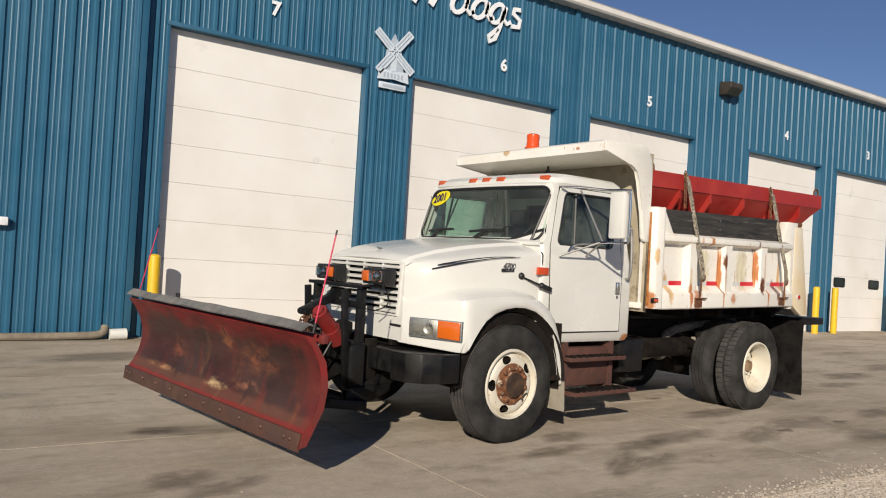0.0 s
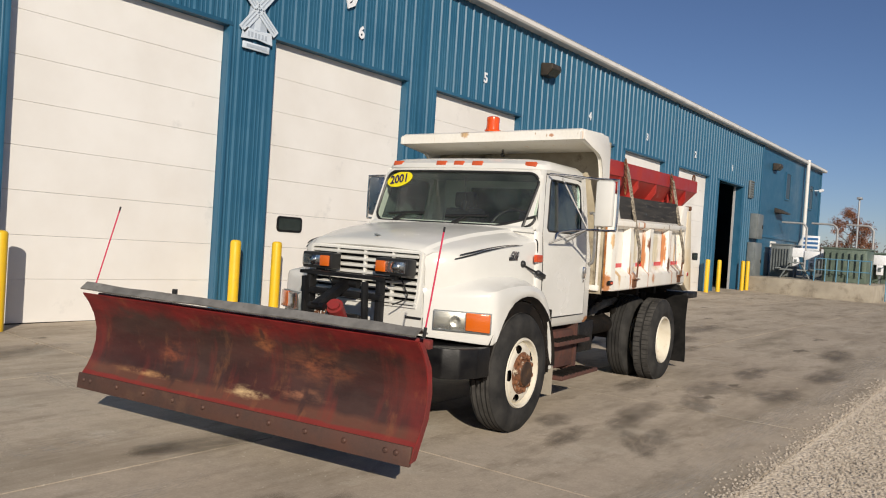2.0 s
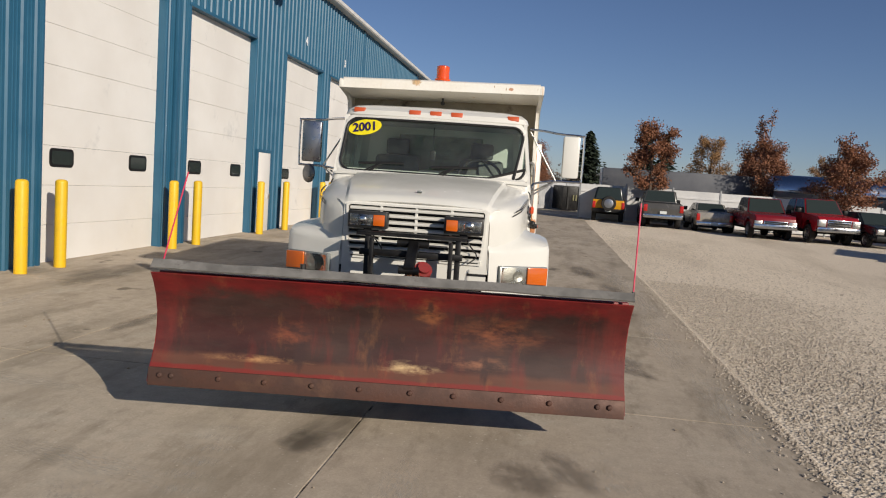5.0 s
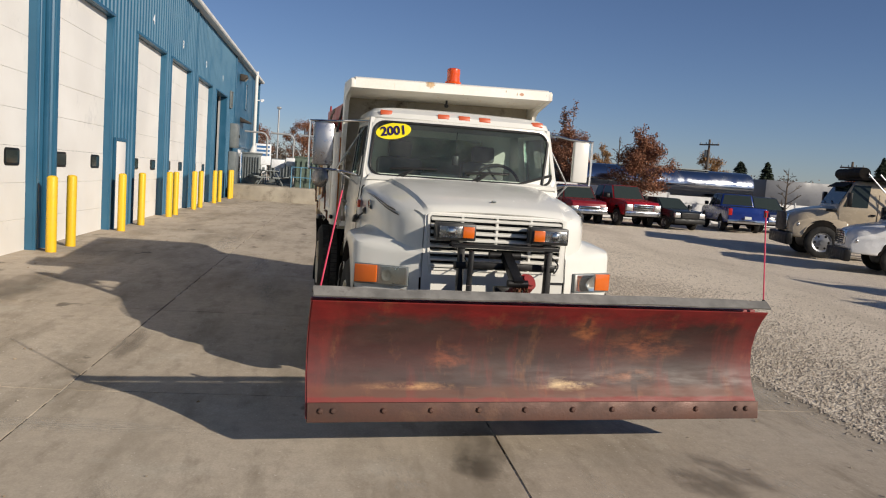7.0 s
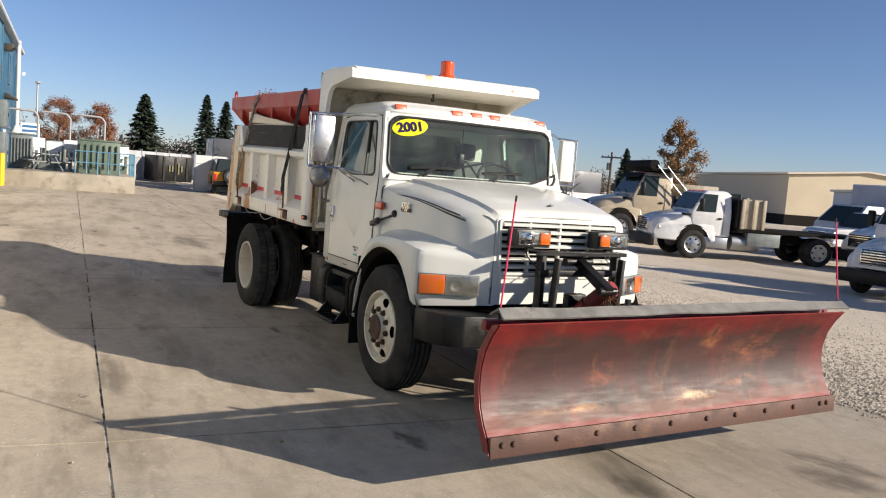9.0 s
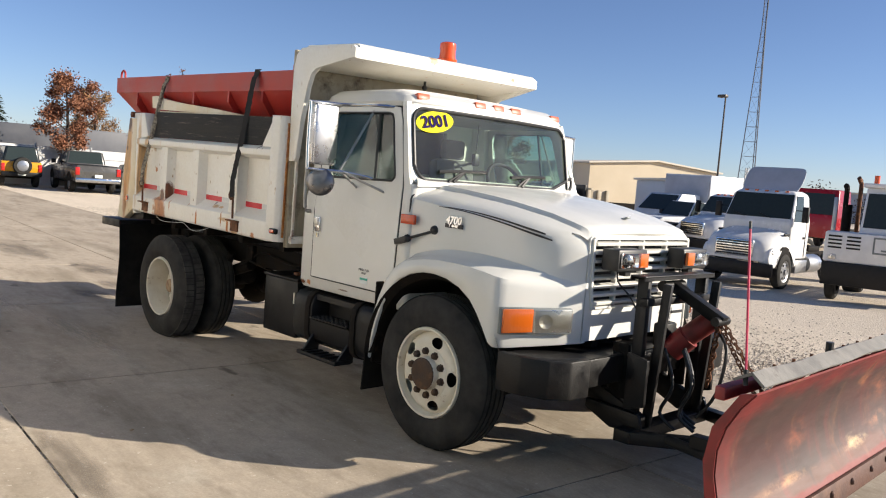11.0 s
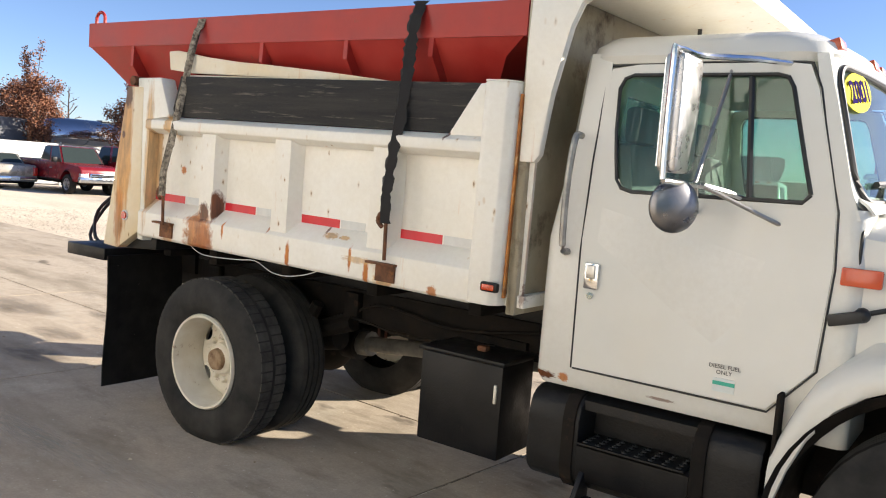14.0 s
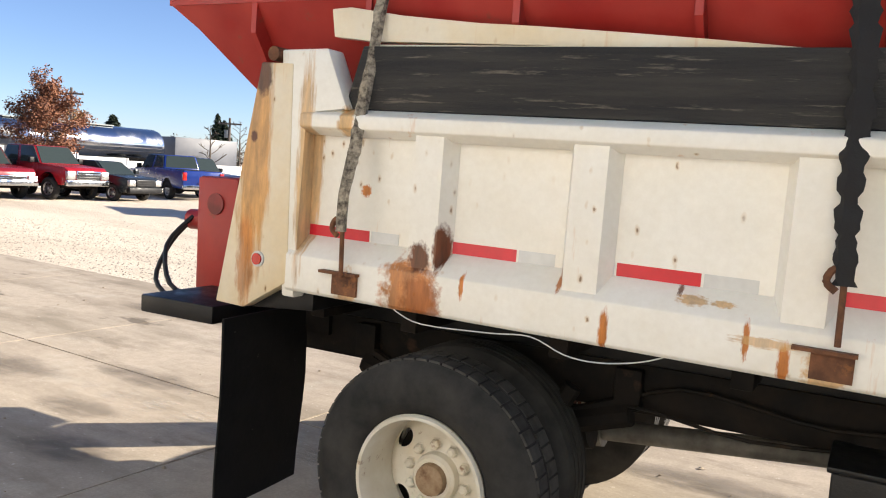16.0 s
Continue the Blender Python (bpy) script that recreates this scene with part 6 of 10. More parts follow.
part("hoist_cylinder", rod((2.5, 0.10, 0.78), (3.5, 0.10, 1.12), 0.09, 14), CHASSIS, truck)
part("gearbox", box(0.5, 1.7, -0.28, 0.28, 0.48, 0.95, 0.08), CHASSIS, truck)
part("engine_block", box(-0.75, 0.45, -0.36, 0.36, 0.50, 1.35, 0.06), CHASSIS, truck)
part("exhaust_pipe", tube([(0.8, -0.55, 0.6), (2.2, -0.55, 0.62), (2.9, -0.52, 0.64), (3.3, -0.5, 0.9), (4.6, -0.5, 0.98)], 0.055, 10), PIPE, truck)
part("air_tank", rod((2.5, -0.66, 0.72), (3.2, -0.66, 0.72), 0.11, 16), CHASSIS, truck)
TANK_END = [(0.52, 0.47), (0.54, 0.425), (0.60, 0.40), (0.95, 0.40), (1.005, 0.415), (1.045, 0.455), (1.062, 0.52), (1.062, 0.72), (1.045, 0.785), (1.005, 0.825), (0.95, 0.84), (0.60, 0.84), (0.54, 0.82), (0.52, 0.77)]
POCKET = TANK_END[:7] + [(1.062, 0.615), (1.04, 0.63), (0.89, 0.63), (0.89, 0.775), (1.015, 0.775), (1.012, 0.818)] + TANK_END[10:]
part("fuel_tank", join(poly([(0.70, y, z) for y, z in TANK_END], (0.29, 0, 0), 0.02), poly([(0.985, y, z) for y, z in POCKET], (0.52, 0, 0)), poly([(1.50, y, z) for y, z in TANK_END], (0.27, 0, 0), 0.02)), BLACK, truck, "black steel fuel tank with a recessed step", 30)
tread = part("step_plate", box(1.0, 1.495, 0.895, 1.085, 0.631, 0.640, 0.002), BLACK, truck, "black punched tread plate in the tank's step")
for k in range(8):
    part("tread_strip", join(*[lathe([(0.014, 0.0), (0.012, 0.006), (0.006, 0.007), (0.005, 0.001), (0, 0.001)], pose(1.03 + 0.062 * k, 0.93 + 0.042 * q, 0.640), 8) for q in range(4)]), BLACK, tread)
for x in (0.92, 1.52):
    part("tank_strap", poly([(x, 0.79 + (y - 0.79) * 1.045, 0.62 + (z - 0.62) * 1.05) for y, z in TANK_END], (0.06, 0, 0), 0.003), CHASSIS, truck)
step = part("tank_step", box(0.98, 1.50, 1.03, 1.19, 0.350, 0.382, 0.008), BLACK, truck, "black tread step under the tank")
for k in range(6):
    part("tread_rib", box(1.02 + 0.08 * k, 1.05 + 0.08 * k, 1.04, 1.18, 0.382, 0.390), CHASSIS, step)
for x in (1.01, 1.47):
    part("step_hanger", poly([(x - 0.012, 1.00, 0.352), (x - 0.012, 1.17, 0.352), (x - 0.012, 1.06, 0.50), (x - 0.012, 1.00, 0.50)], (0.024, 0, 0), 0.003), BLACK, step)
part("tool_box", box(2.06, 2.59, 0.50, 0.83, 0.325, 0.83, 0.012), BLACK, truck, "black steel battery box")
part("box_lid", box(2.045, 2.605, 0.485, 0.845, 0.832, 0.855, 0.006), BLACK, truck)
part("box_hanger", box(2.12, 2.53, 0.47, 0.50, 0.70, 0.90), CHASSIS, truck)
# Driver-side steps over the battery tray.
part("battery_tray", box(0.80, 1.55, -0.98, -0.55, 0.42, 0.80, 0.02), STEPRUST, truck, "rusty battery tray")
for z, y0, y1, xe in ((0.72, -1.12, -0.95, 1.62), (0.40, -1.19, -0.98, 1.72)):
    st_ = part("cab_step", box(0.80, xe, y0, y1, z - 0.04, z, 0.008), STEPRUST, truck, "rusty grated cab step")
    for k in range(9):
        part("tread_rib", box(0.84 + 0.09 * k, 0.88 + 0.09 * k, y0 + 0.01, y1 - 0.01, z, z + 0.012), CHASSIS, st_)
part("step_bracket", box(0.82, 0.88, -1.0, -0.47, 0.36, 0.86), STEPRUST, truck)
part("step_bracket", box(1.50, 1.56, -1.0, -0.47, 0.36, 0.86), STEPRUST, truck)
part("valve_box", box(1.72, 2.12, -0.95, -0.60, 0.52, 0.86, 0.015), BLACK, truck, "black steel valve box")
part("box_hanger", box(1.78, 2.05, -0.60, -0.47, 0.80, 0.86), CHASSIS, truck)


def tyre(s, y_out, lug):
    """A truck tyre about its own centre, outer face towards s, with grooved or lugged tread."""
    r, w = 0.518, 0.275
    prof = [(0.295, 0.03), (0.315, 0.006), (0.36, -0.006), (0.43, 0.0), (0.475, 0.014), (0.497, 0.034)]
    tread = []
    if lug:
        tread = [(0.507, 0.04), (0.5125, 0.06), (0.513, 0.13), (0.504, 0.134), (0.504, 0.141), (0.513, 0.145), (0.5125, w - 0.06), (0.507, w - 0.04)]
    else:
        h = 0.045
        tread = [(0.510, h)]
        for g in (0.085, 0.13, 0.175, 0.22):
            tread += [(0.518, g - 0.007), (0.506, g - 0.005), (0.506, g + 0.005), (0.518, g + 0.007)]
        tread += [(0.510, w - h + 0.0)]
    side2 = [(a, w - b) for a, b in prof[::-1]]
    pts = prof + tread + side2
    m = pose(0, y_out, 0, 90 * s, 0, 0)
    return pts, m


def wheel(name, x, s, y_out, lug, convex):
    ob = new(name)
    ob.empty_display_size = 0.1
    ob.parent = truck
    ob.location, ob.scale = ((x, s * y_out, 0.506), (1.0, 1, 1.0)) if lug else ((x, s * y_out, 0.525), (1.02, 1, 1.02))
    ob["label"] = "dual rear wheel" if lug else "front steer wheel"
    face = pose(0, 0, 0, 90 if s > 0 else -90, 0, 0)  # local z runs inwards
    pts, _ = tyre(s, 0, lug)
    ty = part("tyre", lathe([(r_ * 1.032, h_) for r_, h_ in pts] if lug else pts, face, 56), RUBBER, ob, "black rubber tyre")
    if lug:
        lugs = []
        for k in range(54):
            a = 2 * math.pi * k / 54
            for h0, h1, sh in ((0.042, 0.125, 0), (0.150, 0.233, 0.5)):
                b = box(0.508, 0.533, -0.0255, 0.0255, h0, h1)
                lugs.append(moved(b, face @ Matrix.Rotation(a + sh * 2 * math.pi / 54, 4, "Z")))
        part("tread", join(*lugs), TREAD, ty)
    else:
        part("tread", lathe([(0.5185, 0.05), (0.519, 0.0775)], face, 56), TREAD, ty)
        for g0, g1 in ((0.0925, 0.1225), (0.1375, 0.1675), (0.1825, 0.2125)):
            part("tread", lathe([(0.5185, g0), (0.5185, g1)], face, 56), TREAD, ty)
    # Rim: outer flange, drop and a disc with five hand holes.
    d = 0.015 if convex else 0.195
    rim = part("rim", lathe([(0.302, 0.012), (0.306, 0.02), (0.298, 0.002), (0.284, 0.004), (0.276, 0.03), (0.268, 0.06 if convex else 0.12), (0.262, 0.20 if convex else 0.25)], face, 48), RIM, ob, "cream painted steel rim")
    rings, n = [], 150
    for r_, h_ in ((0.275, d + 0.045), (0.262, d + 0.035), (0.256, d + 0.026), (0.25, d + 0.02), (0.243, d + 0.013), (0.235, d + 0.008), (0.227, d + 0.004), (0.22, d + 0.002), (0.212, d + 0.001), (0.205, d), (0.198, d), (0.19, d), (0.183, d), (0.175, d), (0.16, d), (0.15, d)):
        rings.append([(r_ * math.cos(2 * math.pi * k / n), r_ * math.sin(2 * math.pi * k / n), h_) for k in range(n)])
    bm = sheet(rings, closed=True)
    dead = []
    for f in bm.faces:
        c = f.calc_center_median()
        rr, aa = math.hypot(c.x, c.y), math.degrees(math.atan2(c.y, c.x)) % 72 - 36
        if ((rr - 0.219) / 0.034) ** 2 + (radians(aa) * 0.219 / 0.048) ** 2 < 1:
            dead.append(f)
    bmesh.ops.delete(bm, geom=dead, context="FACES")
    # Draw the holes' edges out to clean ovals.
    for v_ in bm.verts:
        rr, ang = math.hypot(v_.co.x, v_.co.y), math.atan2(v_.co.y, v_.co.x)
        mid = radians(72) * math.floor(math.degrees(ang) / 72) + radians(36)
        u_, w_ = rr - 0.219, (ang - mid) * 0.219
        e_ = math.sqrt((u_ / 0.034) ** 2 + (w_ / 0.048) ** 2)
        if v_.is_boundary and 0.5 < e_ < 1.5:
            rr, ang = 0.219 + u_ / e_, mid + w_ / e_ / 0.219
            v_.co.x, v_.co.y = rr * math.cos(ang), rr * math.sin(ang)
    part("disc", moved(bm, face), RIM, rim)
    part("drum", lathe([(0.0, d + 0.06), (0.24, d + 0.06), (0.24, 0.22 if convex else 0.27)], face, 32), CHASSIS, rim)
    hub_c = [(0.182, d - 0.001), (0.172, d - 0.007), (0.115, d - 0.007), (0.112, d - 0.03), (0.105, d - 0.045), (0.0, d - 0.048)] if convex else [(0.165, d), (0.13, d - 0.006), (0.108, d - 0.012), (0.102, d - 0.045), (0.088, d - 0.058), (0.0, d - 0.06)]
    part("hub", lathe(hub_c, face, 28), NUTRUST if convex and s < 0 else RIM, rim, "rust-stained hub flange" if convex and s < 0 else "cream hub flange")
    part("hub_cap", lathe([(0.108, d - 0.03), (0.104, d - 0.052), (0.085, d - 0.058), (0.05, d - 0.050), (0.0, d - 0.052)] if convex else [(0.072, d - 0.058), (0.066, d - 0.085), (0.055, d - 0.09), (0.0, d - 0.088)], face, 24), HUBRUST if convex else HUBTAN, rim, "rusty hub cap")
    for k in range(10):
        a = 2 * math.pi * k / 10 + 0.2
        nr = 0.146 if convex else 0.138
        c = Vector((nr * math.cos(a), nr * math.sin(a), 0))
        b = lathe([(0, -0.034), (0.014, -0.032), (0.0225, -0.024), (0.0235, -0.004), (0.029, 0.0)], face @ Matrix.Translation(c + Vector((0, 0, d - 0.006))), 6)
        part("lug_nut", b, (NUTRUST if s < 0 else HUBRUST) if convex else RIM, rim)
    return ob


for s in (-1, 1):
    wheel("front_wheel", 0.0, s, 1.165, False, True)
    wheel("rear_wheel", 4.08, s, 1.165, True, False)
    inner_w = new("inner_wheel")
    inner_w.parent = truck
    inner_w.location, inner_w.scale = (4.08, s * 0.82, 0.508), (1.0, 1, 1.0)
    inner_w["label"] = "inner dual rear wheel"
    face = pose(0, 0, 0, 90 if s > 0 else -90, 0, 0)
    ty = part("tyre", lathe([(r_ * 1.028, h_) for r_, h_ in tyre(s, 0, False)[0]], face, 56), RUBBER, inner_w)
    part("rim", lathe([(0.302, 0.012), (0.284, 0.004), (0.268, 0.12), (0.10, 0.12), (0.0, 0.12)], face, 32), RIM, inner_w)
    flap = part("mud_flap", sheet([[(5.20 + 0.025 * (1 - t) ** 1.5 + 0.012 * math.sin(5 * y + 4 * t), s * (y + 0.012 * math.sin(6 * t + y)), 0.10 + 0.95 * t) for y in (0.52, 0.66, 0.80, 0.96, 1.13)] for t in (0, 0.15, 0.3, 0.45, 0.6, 0.8, 1.0)], 0.012), FLAP, truck, "large black rubber mud flap")

# Rear suspension and brake gear in the dark under the bed.
for s in (-1, 1):
    spring = part("leaf_spring", tube([(3.42, s * 0.50, 0.86), (3.75, s * 0.50, 0.74), (4.10, s * 0.50, 0.69), (4.45, s * 0.50, 0.74), (4.80, s * 0.50, 0.88)], 0.022, 6), CHASSIS, truck, "grimy leaf spring pack")
    for k in range(4):
        w = 0.62 - 0.13 * k
        part("leaf", tube([(4.10 - w, s * 0.50, 0.70 - 0.016 * k + 0.13 * w * w), (4.10, s * 0.50, 0.655 - 0.016 * k), (4.10 + w, s * 0.50, 0.70 - 0.016 * k + 0.13 * w * w)], 0.014, 6), CHASSIS, spring)
    for x in (3.98, 4.22):
        part("u_bolt", tube([(x, s * 0.46, 0.40), (x, s * 0.46, 0.74), (x, s * 0.54, 0.74), (x, s * 0.54, 0.40)], 0.012, 6, 2), STEPRUST, spring)
    for x in (3.42, 4.80):
        part("spring_hanger", box(x - 0.06, x + 0.06, s * 0.47 - 0.05, s * 0.47 + 0.05, 0.82, 1.0, 0.01), CHASSIS, truck)
    part("brake_chamber", join(rod((3.80, s * 0.40, 0.62), (3.60, s * 0.40, 0.66), 0.085, 14), rod((3.80, s * 0.40, 0.62), (3.95, s * 0.40, 0.58), 0.014, 8)), CHASSIS, truck)
    part("subframe_sill", box(1.9, 5.0, s * 0.46 - 0.05, s * 0.46 + 0.05, 1.03, 1.19, 0.006), BLACK, truck)
    for x in (2.2, 2.9, 3.6, 4.3, 4.8):
        part("cross_sill", box(x - 0.04, x + 0.04, min(s * 0.52, s * 0.93), max(s * 0.52, s * 0.93), 1.09, 1.19, 0.005), CHASSIS, truck)
    part("air_line", tube([(2.0, s * 0.50, 0.98), (2.6, s * 0.52, 0.90), (3.2, s * 0.51, 0.95), (3.6, s * 0.45, 0.74)], 0.010, 6), CHASSIS, truck)
    part("air_line", tube([(2.3, s * 0.53, 0.86), (2.9, s * 0.55, 0.80), (3.4, s * 0.52, 0.84), (3.62, s * 0.42, 0.70)], 0.008, 6), CHASSIS, truck)
    part("shock_absorber", join(rod((3.86, s * 0.62, 0.50), (3.70, s * 0.60, 0.78), 0.032, 10), rod((3.70, s * 0.60, 0.78), (3.64, s * 0.59, 0.90), 0.042, 10)), CHASSIS, truck)
part("battery_latch", box(2.085, 2.102, 0.830, 0.842, 0.63, 0.73, 0.003), RIM, truck, "pale worn latch")
part("box_terminal", box(2.25, 2.31, 0.66, 0.71, 0.855, 0.885, 0.008), RUST, truck)

# Dump body.
bed = new("dump_body")
bed.parent = truck
# The body sits with its tail a little high.
BP = pose(2.1, 0, 1.9, 0, -1.0, 0) @ pose(-2.1, 0, -1.9)
bed.matrix_basis = BP
bed["label"] = "white steel dump bed streaked with rust"
part("floor", box(1.82, 5.02, -1.08, 1.08, 1.20, 1.26, 0.006), BED, bed)
for s in (-1, 1):
    S = lambda a, b: (min(s * a, s * b), max(s * a, s * b))
    part("side_plate", box(1.84, 4.76, *S(1.045, 1.065), 1.24, 1.96), BED, bed, "white bed side with rust spots")
    part("top_rail", poly([(2.083, s * 1.03, 1.985), (2.083, s * 1.10, 2.0), (2.083, s * 1.165, 1.97), (2.083, s * 1.165, 1.915), (2.083, s * 1.10, 1.885), (2.083, s * 1.066, 1.885), (2.083, s * 1.03, 1.90)], (2.682, 0, 0), 0.006), BED, bed)
    part("bottom_rail", poly([(2.084, s * 1.066, 1.19), (2.084, s * 1.15, 1.19), (2.084, s * 1.165, 1.205), (2.084, s * 1.165, 1.355), (2.084, s * 1.066, 1.445)], (2.716, 0, 0), 0.005), BED, bed)
    for x in ((2.70, 3.45, 4.12) if s > 0 else (2.66, 3.35, 4.12)):
        part("rib", loft([[(x - 0.10, s * 1.066, z), (x - 0.065, s * 1.145, z), (x + 0.065, s * 1.145, z), (x + 0.10, s * 1.066, z)] for z in (1.36, 1.905)]), BED, bed)
    # Front corner post with its sloped top gusset, and the rear post.
    plan = [(1.922, 1.03), (2.085, 1.03), (2.085, 1.172), (2.06, 1.18), (1.965, 1.168), (1.932, 1.135), (1.922, 1.10)]
    part("corner_post", poly([(x, s * y, 1.20) for x, y in plan], (0, 0, 1.05), 0.008), BED, bed, "", 20)
    part("post_gusset", poly([(2.08, s * 1.07, 1.99), (2.318, s * 1.07, 1.99), (2.15, s * 1.07, 2.245), (2.08, s * 1.07, 2.25)], (0, s * 0.045, 0), 0.006), BED, bed)
    part("post_cap", poly([(x, s * y, 2.25) for x, y in plan], (0, 0, 0.008), 0.003), BED, bed)
    lamp = part("side_lamp", box(1.912, 2.008, *S(1.150, 1.186), 1.267, 1.315, 0.012), BLACK, bed, "red side marker in a black rubber grommet")
    part("lens", box(1.926, 1.994, *S(1.184, 1.192), 1.277, 1.305, 0.008), REDORANGE, lamp)
    part("rear_post", poly([(4.755, s * 1.03, 1.16), (4.83, s * 1.03, 1.16), (4.90, s * 1.03, 2.245), (4.65, s * 1.03, 2.25), (4.53, s * 1.03, 1.99), (4.755, s * 1.03, 1.985)], (0, s * 0.115, 0), 0.01), BED, bed)
    part("rear_plate", poly([(4.80, s * 1.05, 1.225), (5.05, s * 1.05, 1.075), (5.22, s * 1.05, 1.08), (5.01, s * 1.05, 2.19), (4.83, s * 1.05, 2.185)], (0, s * 0.10, 0), 0.008), BED_RUST, bed, "rear post streaked with orange rust")
    part("pivot_pin", rod((4.93, s * 1.02, 2.225), (4.93, s * 1.165, 2.225), 0.032, 14), RUST, bed)
    light = part("tail_reflector", rod((4.97, s * 1.149, 1.31), (4.97, s * 1.158, 1.31), 0.036, 20), TAPE_WHITE, bed)
    part("lens", rod((4.97, s * 1.157, 1.31), (4.97, s * 1.166, 1.31), 0.026, 20), REDLENS, light)
    for x0, x1 in ((2.33, 2.63), (3.04, 3.34), (3.74, 4.04), (4.43, 4.75)):
        part("red_tape", box(x0, x1, *S(1.0655, 1.0675), 1.440, 1.490), TAPE_RED, bed, "red reflective tape")
    for x0, x1 in ((2.12, 2.32), (2.85, 3.03), (3.58, 3.73), (4.28, 4.42)):
        part("silver_tape", box(x0, x1, *S(1.0655, 1.0675), 1.440, 1.490), TAPE_WHITE, bed, "silver reflective tape")
    # Hook brackets welded below, rusty.
    for x in ((2.60, 4.47) if s > 0 else (2.74, 4.52)):
        br = part("hook_bracket", join(box(x - 0.063, x + 0.063, *S(1.165, 1.178), 1.215, 1.312), box(x - 0.07, x + 0.12, *S(1.165, 1.20), 1.302, 1.314)), RUST, bed, "rusty welded strap bracket")
# Bulkhead and cab protector.
part("bulkhead", box(1.87, 1.915, -1.10, 1.10, 1.16, 2.80, 0.006), GRIME_SHADED, bed, "grimy cream front bulkhead, coloured darker for shade")
for s in (-1, 1):
    S = lambda a, b: (min(s * a, s * b), max(s * a, s * b))
    part("bulkhead_side", poly([(1.825, s * 1.06, 1.885), (1.905, s * 1.06, 1.885), (1.905, s * 1.06, 2.40), (1.90, s * 1.06, 2.66), (1.87, s * 1.06, 2.76), (1.80, s * 1.06, 2.832 - s * 0.023), (1.14 - 0.026 * s, s * 1.06, 2.815 - s * 0.023), (1.112 - 0.026 * s, s * 1.06, 2.79 - s * 0.023), (1.112 - 0.026 * s, s * 1.06, 2.715 - s * 0.023), (1.58, s * 1.06, 2.645), (1.655, s * 1.06, 2.60), (1.70, s * 1.06, 2.50), (1.765, s * 1.06, 2.20), (1.80, s * 1.06, 1.92)], (0, s * 0.045, 0), 0.008), BED, bed)
    part("bulkhead_leg", box(1.868, 1.918, *S(1.0, 1.10), 1.16, 1.95, 0.008), GRIME_SHADED, bed, "grimy bulkhead edge, coloured darker for shade")
    part("rust_seam", box(1.908, 1.9215, *S(1.098, 1.118), 1.24, 2.20, 0.003), RUSTRUN, bed, "orange rust along the corner seam")
cdz = lambda y: 0.006 - 0.023 * y / 1.1
part("canopy", loft([[(1.115 - 0.024 * y, y, 2.71 + cdz(y)), (1.115 - 0.024 * y, y, 2.805 + cdz(y)), (1.14 - 0.024 * y, y, 2.822 + cdz(y)), (1.76, y, 2.848 + cdz(y)), (1.84, y, 2.82 + cdz(y)), (1.84, y, 2.70 + cdz(y)), (1.70, y, 2.65 + cdz(y))] for y in (-1.062, -1.0, 0, 1.0, 1.062)]), BED, bed, "white cab-protecting canopy")
beacon = part("beacon", lathe([(0, 0), (0.085, 0), (0.088, 0.02), (0.072, 0.025), (0.068, 0.09), (0.072, 0.12), (0.068, 0.155), (0.05, 0.165), (0, 0.167)], pose(1.24, 0.0, 2.835), 24), BEACON, bed, "orange rotating beacon")
part("work_lamp", join(rod((1.5, 0.0, 2.63), (1.5, 0.0, 2.68), 0.012, 8), ball((1.5, 0.0, 2.62), 0.025, 2)), HOSE, bed)
part("rear_apron", poly([(4.70, -1.08, 1.19), (5.02, -1.08, 1.19), (5.16, -1.08, 1.06), (4.70, -1.08, 1.10)], (0, 2.16, 0), 0.006), BLACK, bed)
hitch = part("rear_beam", box(5.30, 5.80, -1.10, 1.10, 1.0, 1.09, 0.01), BLACK, truck, "black steel rear cross beam")
part("beam_arm", box(5.05, 5.34, -0.5, 0.5, 0.90, 1.06), CHASSIS, hitch)
part("tow_plate", poly([(5.25, -0.55, 0.95), (5.85, -0.35, 0.90), (5.85, 0.35, 0.90), (5.25, 0.55, 0.95)], (0, 0, -0.08)), RUST, hitch)
for s in (-1, 1):
    tl = part("tail_lamp", box(5.80, 5.84, min(s * 0.72, s * 0.95), max(s * 0.72, s * 0.95), 1.005, 1.08, 0.006), REDLENS, hitch)
part("brake_line", tube([(4.24, 1.13, 1.20), (4.22, 1.15, 1.185), (4.09, 1.15, 1.15), (3.79, 1.15, 1.165), (3.62, 1.15, 1.18), (3.48, 1.15, 1.135), (3.35, 1.15, 1.13), (3.20, 1.15, 1.16), (3.1, 1.13, 1.20)], 0.0026, 6), TAPE_WHITE, bed, "loose white cable")

for ob in [c for c in bpy.data.objects if c.parent == bed and c.name.split(".")[0] in ("bulkhead", "bulkhead_side", "bulkhead_leg", "canopy", "beacon", "work_lamp")]:
    ob.matrix_basis = BP.inverted()

# Sideboards: black planks in the bed's stake pockets, with a loose white board on top.
for s in (-1, 1):
    sb = root("side_board", TRUCK @ BP, "weathered black-painted wooden sideboard above the bed rail", "sideboard", "sideboards")
    part("plank", poly([(2.16, s * 1.10, 2.002), (4.58, s * 1.10, 2.002), (4.50, s * 1.10, 2.265), (2.30 - 0.14, s * 1.10, 2.25)], (0, -s * 0.045, 0), 0.006), BOARD, sb)
    for x in (3.1, 3.12) if s < 0 else ():
        part("bolt", rod((3.2, s * 1.10, 2.08 if x < 3.11 else 2.18), (3.2, s * 1.108, 2.08 if x < 3.11 else 2.18), 0.012, 8), CHROME, sb)
loose = root("loose_board", TRUCK @ BP @ pose(0, 0, -0.02), "peeling white wooden board wedged along the hopper", "board")
